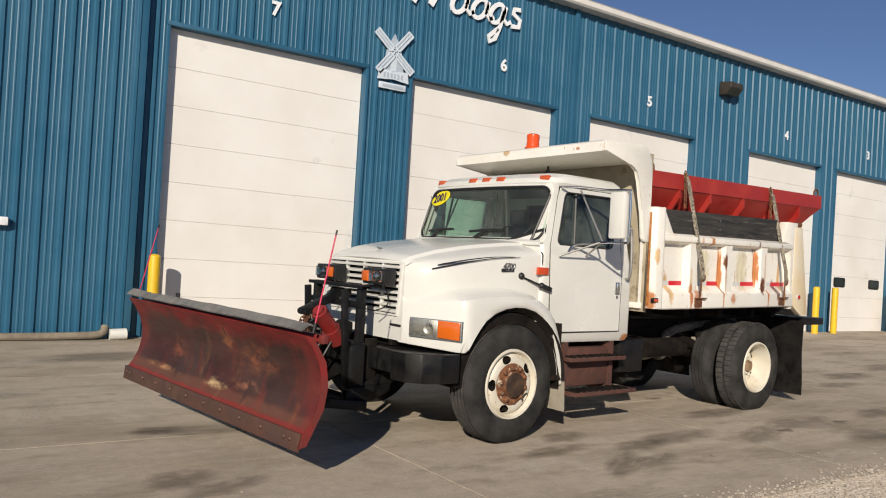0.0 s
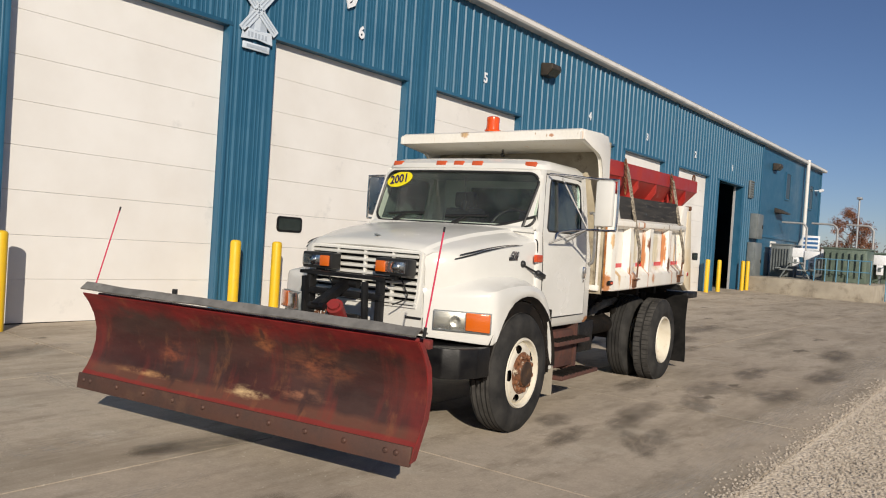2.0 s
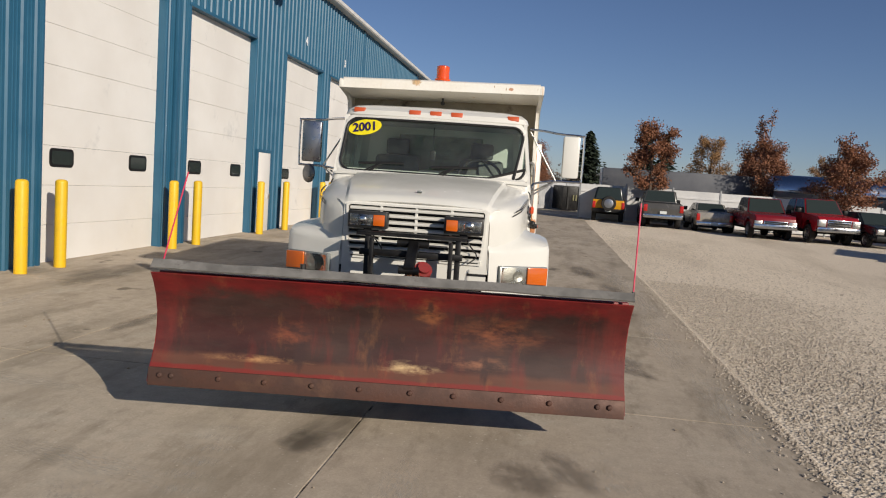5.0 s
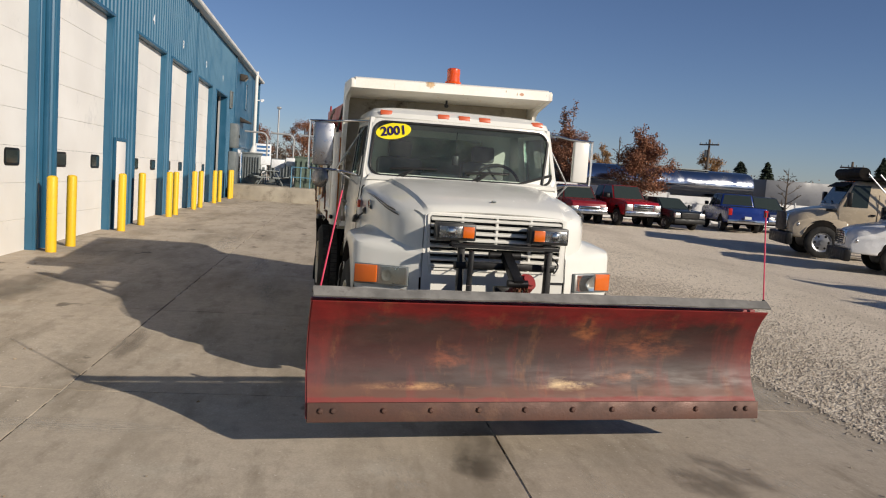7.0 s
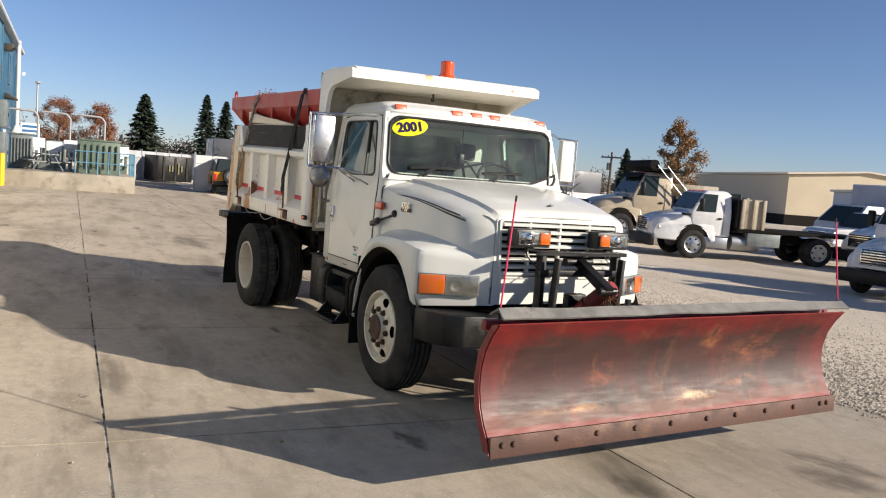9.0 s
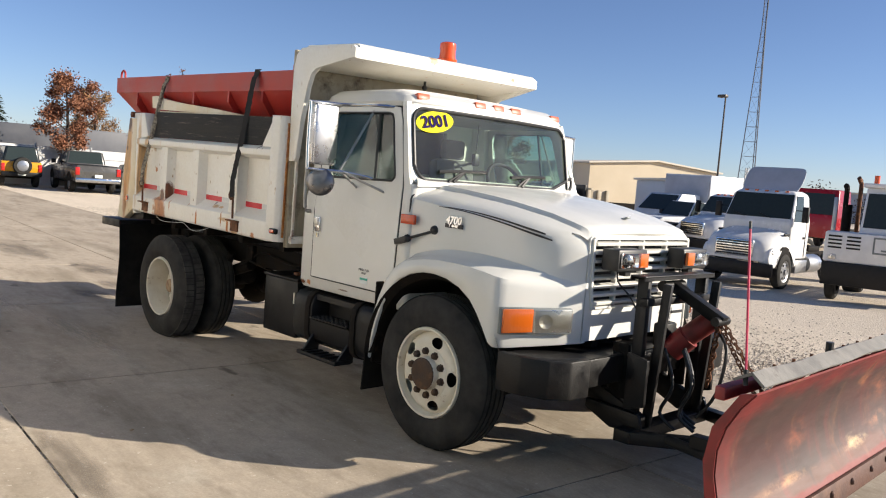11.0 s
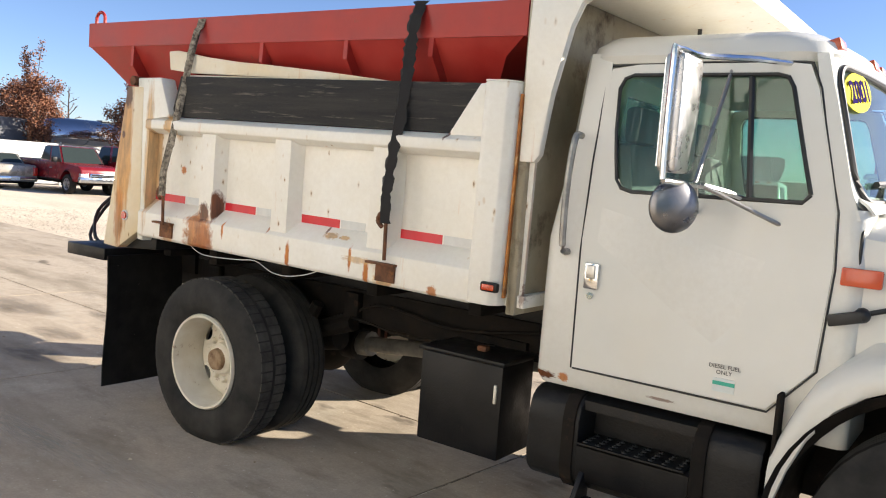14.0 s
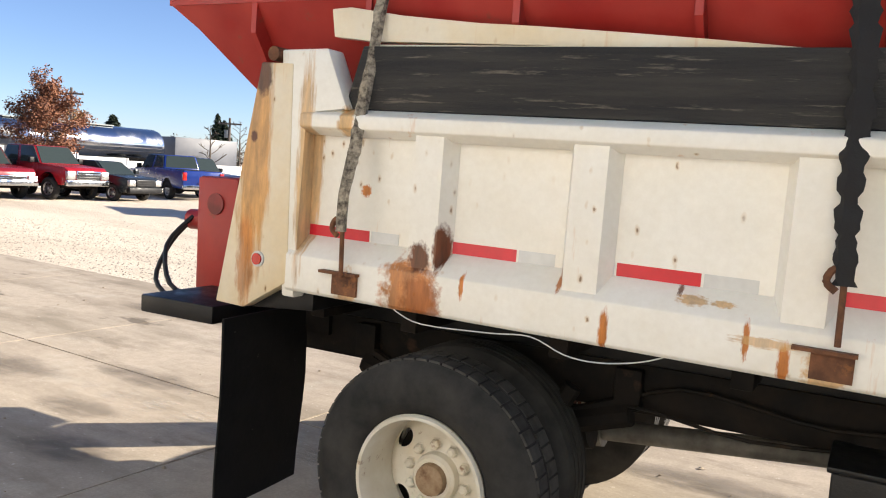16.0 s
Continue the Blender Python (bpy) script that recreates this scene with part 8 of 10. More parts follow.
def auto(name, label, mat, place, L, hw, zb, hood, roofz, cab, wheels, r, category, deck=None, chrome=True, front_lamp=(0.62, 0.85), cargo=False, top_mat=None):
    """A road car or pickup. cab: x of windscreen foot, roof front, roof rear, rear-window foot; deck: height behind the cab."""
    ob = root(name, place, label, category)
    deck = deck or hood
    f0, r0, r1, f1 = cab
    top = [(0.06, zb + 0.1), (0.0, zb + 0.3), (0.04, hood - 0.14), (0.20, hood - 0.04), (f0, hood + 0.04), (f1, deck + 0.02), (L - 0.04, deck), (L, deck - 0.25), (L - 0.03, zb + 0.08), (L - 0.2, zb)]
    low = arch(wheels[1], r * 1.22, zb) + arch(wheels[0], r * 1.22, zb)
    pts = [(x, -hw, z) for x, z in top + low + [(0.25, zb)]]
    bm = poly(pts, (0, 2 * hw, 0))
    for v in bm.verts:
        if v.co.z > zb + 0.34:  # tumblehome above the waist crease, rounded nose in plan
            v.co.y *= 1 - 0.10 * (v.co.z - zb - 0.34) / (hood - zb)
        if v.co.x < 0.12:
            v.co.y *= 0.93
    bmesh.ops.bevel(bm, geom=[e for e in bm.edges if abs(e.verts[0].co.y - e.verts[1].co.y) < 0.2 or e.calc_length() > 1.2 * hw], offset=0.055, segments=3, affect="EDGES", profile=0.55, clamp_overlap=True)
    body = part("body", bm, mat, ob, "", 50)
    cwid, twid = hw - 0.06, hw - 0.22
    zc = min(hood, deck) - 0.05
    base = [(f0 - 0.02, -cwid, zc), (f0 - 0.02, cwid, zc), (f1, cwid, zc), (f1, -cwid, zc)]
    topq = [(r0, -twid, roofz), (r0, twid, roofz), (r1, twid, roofz), (r1, -twid, roofz)]
    bm = loft([base, topq])
    bmesh.ops.bevel(bm, geom=bm.edges[:], offset=0.09, segments=3, affect="EDGES", profile=0.5)
    part("cab", bm, top_mat or mat, ob, "", 50)

    def pane(a, b, c, d, nm, inset=0.10):
        a, b, c, d = (Vector(p) for p in (a, b, c, d))
        m = (a + b + c + d) / 4
        q = [p.lerp(m, inset) for p in (a, b, c, d)]
        nn = (q[1] - q[0]).cross(q[3] - q[0]).normalized()
        out = m - Vector(((f0 + f1) / 2, 0, (zc + roofz) / 2))
        nn = nn if nn.dot(out) > 0 else -nn
        part(nm, poly([p - nn * 0.02 for p in q], nn * 0.03), DARKGLASS, ob)
    hz = hood + 0.02
    t = (hz - zc) / (roofz - zc)
    mid = [Vector(base[k]).lerp(Vector(topq[k]), t) for k in range(4)]
    pane(mid[0], mid[1], topq[1], topq[0], "windshield", 0.09)
    dz = deck + 0.03
    tt = (dz - zc) / (roofz - zc)
    m2 = [Vector(base[k]).lerp(Vector(topq[k]), tt) for k in range(4)]
    pane(m2[2], m2[3], topq[3], topq[2], "rear_window", 0.12)
    for k0, k1 in ((0, 3), (1, 2)):
        a, b, c, d = mid[k0], m2[k1], Vector(topq[k1]), Vector(topq[k0])
        pane(a, a.lerp(b, 0.52), d.lerp(c, 0.50), d, "side_window", 0.10)
        pane(a.lerp(b, 0.55), b, c, d.lerp(c, 0.53), "side_window", 0.12)
    CH = CHROME if chrome else BLACK
    part("front_bumper", box(-0.06, 0.12, -hw + 0.02, hw - 0.02, zb - 0.02, zb + 0.20, 0.03), CH, ob)
    part("rear_bumper", box(L - 0.12, L + 0.07, -hw + 0.02, hw - 0.02, zb - 0.02, zb + 0.18, 0.03), CH, ob)
    gr = part("grille", box(-0.035, 0.08, -hw * 0.55, hw * 0.55, front_lamp[0] - 0.02, front_lamp[1] + 0.02, 0.02), CH, ob)
    for k in range(3):
        z = front_lamp[0] + (front_lamp[1] - front_lamp[0]) * (k + 0.5) / 3
        part("grille_slot", box(-0.045, -0.03, -hw * 0.5, hw * 0.5, z - 0.03, z + 0.03), BLACK, gr)
    for s in (-1, 1):
        part("headlamp", box(-0.03, 0.12, min(s * hw * 0.60, s * hw * 0.95), max(s * hw * 0.60, s * hw * 0.95), front_lamp[0], front_lamp[1], 0.02), REFLECTOR, ob)
        part("tail_lamp", box(L - 0.08, L + 0.02, min(s * hw * 0.80, s * hw * 0.985), max(s * hw * 0.80, s * hw * 0.985), deck - 0.42, deck - 0.08, 0.015), REDLENS, ob)
        part("mirror", box(f0 + 0.25, f0 + 0.40, min(s * hw, s * (hw + 0.2)), max(s * hw, s * (hw + 0.2)), hood + 0.06, hood + 0.26, 0.03), mat if not chrome else BLACK, ob)
        for x in wheels:
            road_wheel(ob, x, s * (hw - 0.01), r, 0.24, s, ALU)
            part("wheel_arch", lathe([(r * 1.24, 0.0), (r * 1.24, 0.34), (0.02, 0.34)], pose(x, s * (hw - 0.02) if s > 0 else s * (hw - 0.36), zb - 0.02, 90, 0, 0), 16, 180), CHASSIS, ob)
        for x in (f0 + 0.12, f0 + 0.52 * (f1 - f0), f1 + 0.06):
            part("door_seam", box(x - 0.006, x + 0.006, min(s * (hw - 0.03), s * (hw + 0.003)), max(s * (hw - 0.03), s * (hw + 0.003)), zb + 0.06, zb + 0.34), HOSE, ob)
        part("sill_trim", box(wheels[0] + r * 1.3, wheels[1] - r * 1.3, min(s * (hw - 0.04), s * (hw + 0.012)), max(s * (hw - 0.04), s * (hw + 0.012)), zb - 0.01, zb + 0.05, 0.01), BLACK, ob)
        part("door_handle", box(f0 + 0.40 * (f1 - f0), f0 + 0.40 * (f1 - f0) + 0.16, min(s * (hw - 0.06), s * (hw - 0.005)), max(s * (hw - 0.06), s * (hw - 0.005)), hood - 0.20, hood - 0.16, 0.01), CH, ob)
    part("number_plate", box(L + 0.07, L + 0.08, -0.16, 0.16, zb + 0.20 if cargo else zb + 0.02, zb + 0.34 if cargo else zb + 0.15), PAPER, ob)
    part("underbody", box(0.4, L - 0.4, -hw + 0.25, hw - 0.25, zb - 0.12, zb + 0.2), CHASSIS, ob)
    if cargo:
        part("bed_liner", box(f1 + 0.08, L - 0.10, -hw + 0.14, hw - 0.14, deck - 0.02, deck + 0.026), BLACK, ob)
    return ob


PK = dict(L=5.6, hw=0.97, zb=0.52, hood=1.16, roofz=1.86, cab=(1.42, 2.0, 3.12, 3.3), wheels=(0.98, 4.35), r=0.39, category="pickup truck", cargo=True, deck=1.24)
auto("pickup_truck", "older maroon pickup truck with chrome bumper", P_MAROON, pose(30.4, -11.0, gl(30.4, -11.0), 0, 0, 3), **PK)
auto("pickup_truck", "tall red pickup truck with large chrome grille", P_RED, pose(29.8, -13.5, gl(29.8, -13.5), 0, 0, 8), **{**PK, "L": 5.9, "roofz": 1.98, "hood": 1.28, "deck": 1.32, "zb": 0.58, "r": 0.42, "front_lamp": (0.80, 1.10), "cab": (1.42, 2.0, 3.5, 3.7)})
auto("car", "dark green-black hatchback car", P_BLACK, pose(29.5, -15.75, gl(29.5, -15.75), 0, 0, 10), 4.5, 0.88, 0.36, 0.98, 1.52, (1.15, 1.95, 3.7, 4.35), (0.88, 3.55), 0.33, "car", chrome=False, deck=1.02)
auto("pickup_truck", "bright blue crew-cab pickup truck seen from behind", P_BLUE, pose(30.0, -19.0, gl(30.0, -19.0), 0, 0, 168) @ pose(-5.8, 0, 0), **{**PK, "L": 5.8, "roofz": 1.92, "hood": 1.22, "deck": 1.30, "cab": (1.42, 2.0, 3.6, 3.85)})
auto("pickup_truck", "dark blue pickup truck with a pale cap", P_NAVY, pose(31.6, -21.9, gl(31.6, -21.9), 0, 0, 4), **PK)
auto("off_road_car", "yellow off-road car with a dark hard top", P_YELLOW, pose(36.0, -3.9, gl(36.0, -3.9), 0, 0, 178) @ pose(-4.0, 0, 0), 4.0, 0.85, 0.52, 1.12, 1.84, (1.25, 1.55, 3.85, 3.95), (0.72, 3.2), 0.40, "off-road car", chrome=False, deck=1.14, top_mat=P_BLACK)
spare = root("spare_wheel", pose(36.0, -3.9, gl(36.0, -3.9), 0, 0, 178), "spare wheel with a silver cover on a tailgate", "spare wheel")
part("tyre", lathe([(0.24, 0.20), (0.36, 0.20), (0.39, 0.15), (0.39, 0.02), (0.30, 0.0)], pose(0.08, 0, 0.98, 0, 90, 0), 24), RUBBER, spare)
part("cover", lathe([(0, 0.215), (0.20, 0.212), (0.26, 0.19), (0.26, 0.05)], pose(0.08, 0, 0.98, 0, 90, 0), 24), ALU, spare)
auto("pickup_truck", "grey pickup truck seen from behind", P_GREY, pose(33.2, -6.4, gl(33.2, -6.4), 0, 0, 178) @ pose(-5.5, 0, 0), **{**PK, "L": 5.5})
auto("car", "silver-beige sedan seen from behind", P_SILVER, pose(33.4, -8.9, gl(33.4, -8.9), 0, 0, 180) @ pose(-4.7, 0, 0), 4.7, 0.88, 0.34, 0.92, 1.40, (1.35, 2.1, 3.2, 3.9), (0.9, 3.65), 0.32, "car", deck=0.98)
auto("pickup_truck", "white pickup truck with a long hood", P_WHITE, pose(17.0, -24.2, gl(17.0, -24.2), 0, 0, -103), **{**PK, "hw": 1.0, "roofz": 2.0, "hood": 1.32, "zb": 0.6, "deck": 1.3, "front_lamp": (0.85, 1.15), "r": 0.42, "L": 6.2, "cab": (1.6, 2.1, 3.6, 3.75)})


def work_truck(name, label, mat, place, rear, dark_hood=False, roof_z=2.42, wb=4.6, ax=1.0, belt=1.62):
    """A bonneted medium truck; front at x = 0, wheels at 1.0 and 1.0 + wb."""
    ob = root(name, place, label, "truck")
    rings = []
    for x, hw, z0, z1 in ((0.05, 0.70, 0.78, 1.16), (0.10, 0.82, 0.76, 1.28), (0.22, 0.92, 0.78, 1.38), (0.5, 0.98, 1.06, 1.49), (1.0, 1.0, 1.16, 1.60), (1.55, 1.0, 1.16, 1.70)):
        ring = []
        for k in range(17):
            a = math.pi * k / 16
            ca, sa = math.cos(a), math.sin(a)
            ring.append((x, -hw * math.copysign(abs(ca) ** 0.38, ca), z0 + (z1 - z0) * sa ** 0.6))
        rings.append(ring)
    part("hood", loft(rings), P_GREY if dark_hood else mat, ob, "", 40)
    for s in (-1, 1):
        outline = [(0.14, 0.62), (0.10, 0.86), (0.13, 1.02), (0.26, 1.14), (0.62, 1.25), (ax + 0.10, 1.30), (ax + 0.55, 1.30), (ax + 0.74, 1.16), (ax + 0.80, 0.66)]
        low = [(ax + 0.61 * math.cos(math.pi * k / 10), 0.60 + 0.61 * math.sin(math.pi * k / 10)) for k in range(11)]
        bm = poly([(x, s * 0.70, z) for x, z in outline + low], (0, s * 0.42, 0))
        for v in bm.verts:
            if abs(v.co.y) > 1.0:  # the outer face leans in towards its top and nose
                v.co.y -= s * (0.16 * max(0.0, v.co.z - 0.95) / 0.4 + (0.14 if v.co.x < 0.2 else 0.05 if v.co.x < 0.4 else 0.0))
        bmesh.ops.bevel(bm, geom=bm.edges[:], offset=0.045, segments=3, affect="EDGES", profile=0.5, clamp_overlap=True)
        part("fender", bm, mat, ob, "", 50)
        part("wheel_arch", lathe([(0.60, 0.0), (0.60, 0.5), (0.02, 0.5)], pose(ax, s * 1.06 if s > 0 else s * 0.56, 0.60, 90, 0, 0), 16, 180), CHASSIS, ob)
        part("headlamp", moved(box(-0.03, 0.06, -0.20, 0.20, -0.075, 0.075, 0.06, 3), pose(0.20, s * 0.84, 1.02, 0, 12, -s * 24)), REFLECTOR, ob)
        road_wheel(ob, ax, s * 1.12, 0.50, 0.27, s, ALU)
        road_wheel(ob, ax + wb, s * 1.16, 0.50, 0.56, s, RIM, True)
        mr = part("mirror", box(1.55, 1.68, min(s * 1.20, s * 1.38), max(s * 1.20, s * 1.38), belt + 0.05, belt + 0.50, 0.03), BLACK, ob)
        part("arm", rod((1.6, s * 1.0, belt + 0.38), (1.62, s * 1.22, belt + 0.38), 0.015, 6), BLACK, mr)
        part("step", box(1.85, 2.75, min(s * 0.75, s * 1.08), max(s * 0.75, s * 1.08), 0.42, 0.80, 0.03), ALU, ob)
        part("frame_rail", box(0.3, 1.6 + wb, min(s * 0.36, s * 0.44), max(s * 0.36, s * 0.44), 0.72, 0.95), CHASSIS, ob)
    g = part("grille", box(0.0, 0.10, -0.55, 0.55, 0.86, 1.34, 0.03), CHROME, ob)
    for k in range(6):
        part("grille_slot", box(-0.008, 0.0, -0.50, 0.50, 0.90 + 0.072 * k, 0.94 + 0.072 * k), BLACK, g)
    part("bumper", box(-0.10, 0.12, -1.12, 1.12, 0.36, 0.74, 0.05), BLACK, ob)
    base = [(1.45, -1.0, 0.82), (1.45, 1.0, 0.82), (2.85, 1.0, 0.82), (2.85, -1.0, 0.82)]
    waist = [(1.36, -1.02, belt), (1.36, 1.02, belt), (2.85, 1.02, belt), (2.85, -1.02, belt)]
    topq = [(1.80, -0.92, roof_z - 0.10), (1.80, 0.92, roof_z - 0.10), (2.82, 0.92, roof_z - 0.10), (2.82, -0.92, roof_z - 0.10)]
    cap = [(1.98, -0.78, roof_z), (1.98, 0.78, roof_z), (2.70, 0.78, roof_z), (2.70, -0.78, roof_z)]
    bm = loft([base, waist, topq, cap])
    bmesh.ops.bevel(bm, geom=bm.edges[:], offset=0.07, segments=3, affect="EDGES", profile=0.5)
    part("cab", bm, mat, ob, "", 45)
    V = [Vector(p) for p in waist]
    U = [Vector(p) for p in topq]

    def pane(q, nm, inset):
        m = sum(q, Vector()) / len(q)
        q = [p.lerp(m, inset) for p in q]
        nn = (q[1] - q[0]).cross(q[3] - q[0]).normalized()
        nn = nn if nn.dot(m - Vector((2.2, 0, 1.9))) > 0 else -nn
        part(nm, poly([p - nn * 0.02 for p in q], nn * 0.032), DARKGLASS, ob)
    pane([V[0].lerp(U[0], 0.12), V[1].lerp(U[1], 0.12), U[1], U[0]], "windshield", 0.06)
    for y in (-0.42, 0.36):
        part("wiper", rod(V[0].lerp(U[0], 0.14) + Vector((-0.045, 1.02 + y, 0)), V[0].lerp(U[0], 0.30) + Vector((-0.045, 1.40 + y, 0)), 0.012, 6), BLACK, ob)
    for s in (-1, 1):
        part("hood_vent", box(1.05, 1.42, min(s * 0.94, s * 0.99), max(s * 0.94, s * 0.99), 1.50, 1.57, 0.02), BLACK, ob)
    for k in range(5):
        part("marker_lamp", box(1.86, 1.93, -0.6 + 0.3 * k - 0.05, -0.6 + 0.3 * k + 0.05, roof_z - 0.07, roof_z - 0.015, 0.01), AMBER, ob)
    if rear == "dump":
        part("sun_visor", poly([(1.56, -0.9, roof_z - 0.22), (1.56, 0.9, roof_z - 0.22), (1.80, 0.88, roof_z - 0.07), (1.80, -0.88, roof_z - 0.07)], (0, 0, 0.025)), CHASSIS, ob, "dark sun visor")
        part("grille_mesh", box(-0.03, -0.01, -0.62, 0.62, 0.80, 1.38, 0.01), BLACK, ob)
    for k0, k1 in ((0, 3), (1, 2)):
        pane([V[k0].lerp(V[k1], 0.08), V[k0].lerp(V[k1], 0.62), U[k0].lerp(U[k1], 0.55), U[k0].lerp(U[k1], 0.0)], "side_window", 0.12)
    for s in (-1, 1):
        part("door_handle", box(2.35, 2.5, min(s * 1.02, s * 1.05), max(s * 1.02, s * 1.05), 1.42, 1.48, 0.01), BLACK, ob)
        part("door_seam", box(2.55, 2.56, min(s * 1.008, s * 1.026), max(s * 1.008, s * 1.026), 0.9, 2.1), HOSE, ob)
    part("fuel_tank", rod((2.9, -0.85, 0.66), (3.9, -0.85, 0.66), 0.28, 16), ALU, ob)
    part("axle", rod((ax + wb, -0.9, 0.5), (ax + wb, 0.9, 0.5), 0.1, 10), CHASSIS, ob)
    E = ax + 0.6 + wb
    if rear == "flatbed":
        part("deck", box(3.0, E + 1.6, -1.22, 1.22, 1.05, 1.16, 0.01), CHASSIS, ob, "worn dark flatbed deck")
        part("headboard", box(2.98, 3.08, -1.15, 1.15, 1.16, 2.35, 0.02), BLACK, ob)
        part("side_toolbox", box(3.4, 4.6, -1.20, -0.75, 0.58, 1.04, 0.02), GREYBOX, ob)
        wall = part("dump_side", box(3.25, 3.35, -1.15, 1.15, 1.16, 2.25, 0.02), P_BODYTAN, ob, "tan ribbed headboard")
        for s in (-1, 1):
            part("stake_side", box(3.1, 3.95, min(s * 1.10, s * 1.18), max(s * 1.10, s * 1.18), 1.16, 2.2, 0.02), P_BODYTAN, ob)
            for x in (3.15, 3.55, 3.90):
                part("rib", box(x - 0.06, x + 0.06, min(s * 1.18, s * 1.25), max(s * 1.18, s * 1.25), 1.16, 2.2, 0.01), P_BODYTAN, ob)
    elif rear == "dump":
        part("dump_box", box(3.1, 4.4, -1.18, 1.18, 1.15, 2.15, 0.04), P_BODYTAN, ob)
        part("tarp_roll", rod((2.0, -1.2, 2.74), (2.0, 1.2, 2.74), 0.17, 16), CHASSIS, ob, "dark rolled tarp over the cab")
        part("tarp_shield", box(1.95, 3.15, -1.2, 1.2, 2.52, 2.62, 0.02), CHASSIS, ob)
        for s in (-1, 1):
            for d in (0, 0.34):
                part("tarp_arm", rod((2.1 + d, s * 1.22, 2.72), (3.2 + d, s * 1.24, 1.6), 0.022, 6), ALU, ob)
    elif rear == "tractor":
        rows = []
        for x, z, w in ((2.02, 0.0, 0.80), (2.20, 0.22, 0.86), (2.36, 0.44, 0.87), (2.48, 0.60, 0.85), (2.55, 0.68, 0.80), (2.60, 0.72, 0.70)):
            rows.append([(x + 0.05 * (k / 4 - 1) ** 2, w * (k / 4 - 1), roof_z - 0.03 + z) for k in range(9)])
        part("fairing", sheet(rows, 0.03), GREYHOOD, ob, "grey roof air fairing", 50)
        part("exhaust_stack", rod((2.95, 1.12, 0.8), (2.95, 1.12, 3.45), 0.065, 12), CHROME, ob)
        part("fifth_wheel", box(4.6, 5.6, -0.45, 0.45, 0.96, 1.12, 0.02), CHASSIS, ob)
        part("stack_guard", rod((2.95, 1.12, 1.3), (2.95, 1.12, 2.2), 0.085, 12), CHROME, ob)
    return ob


work_truck("flatbed_truck", "white flatbed truck with a tan stake headboard", P_WHITE, pose(16.87, -15.14, gl(16.68, -18), 0, 0, -110), "flatbed", wb=4.6, ax=1.5)
work_truck("tipper_truck", "tan dump truck with a dark hood and tarp arms", P_TAN, pose(21.7, -15.9, gl(21.9, -18), 0, 0, -107) @ Matrix.Scale(1.18, 4), "dump", False, 2.5, 4.8)
work_truck("road_tractor", "white road tractor with a grey roof fairing", P_WHITE, pose(6.98, -14.54, gl(6.98, -16), 0, 0, -83) @ Matrix.Scale(0.92, 4), "tractor", roof_z=2.80, belt=1.86)
work_truck("bonneted_truck", "white bonneted truck with a chrome grille", P_WHITE, pose(12.4, -20.8, gl(12.9, -20), 0, 0, -100), "none", wb=4.0)


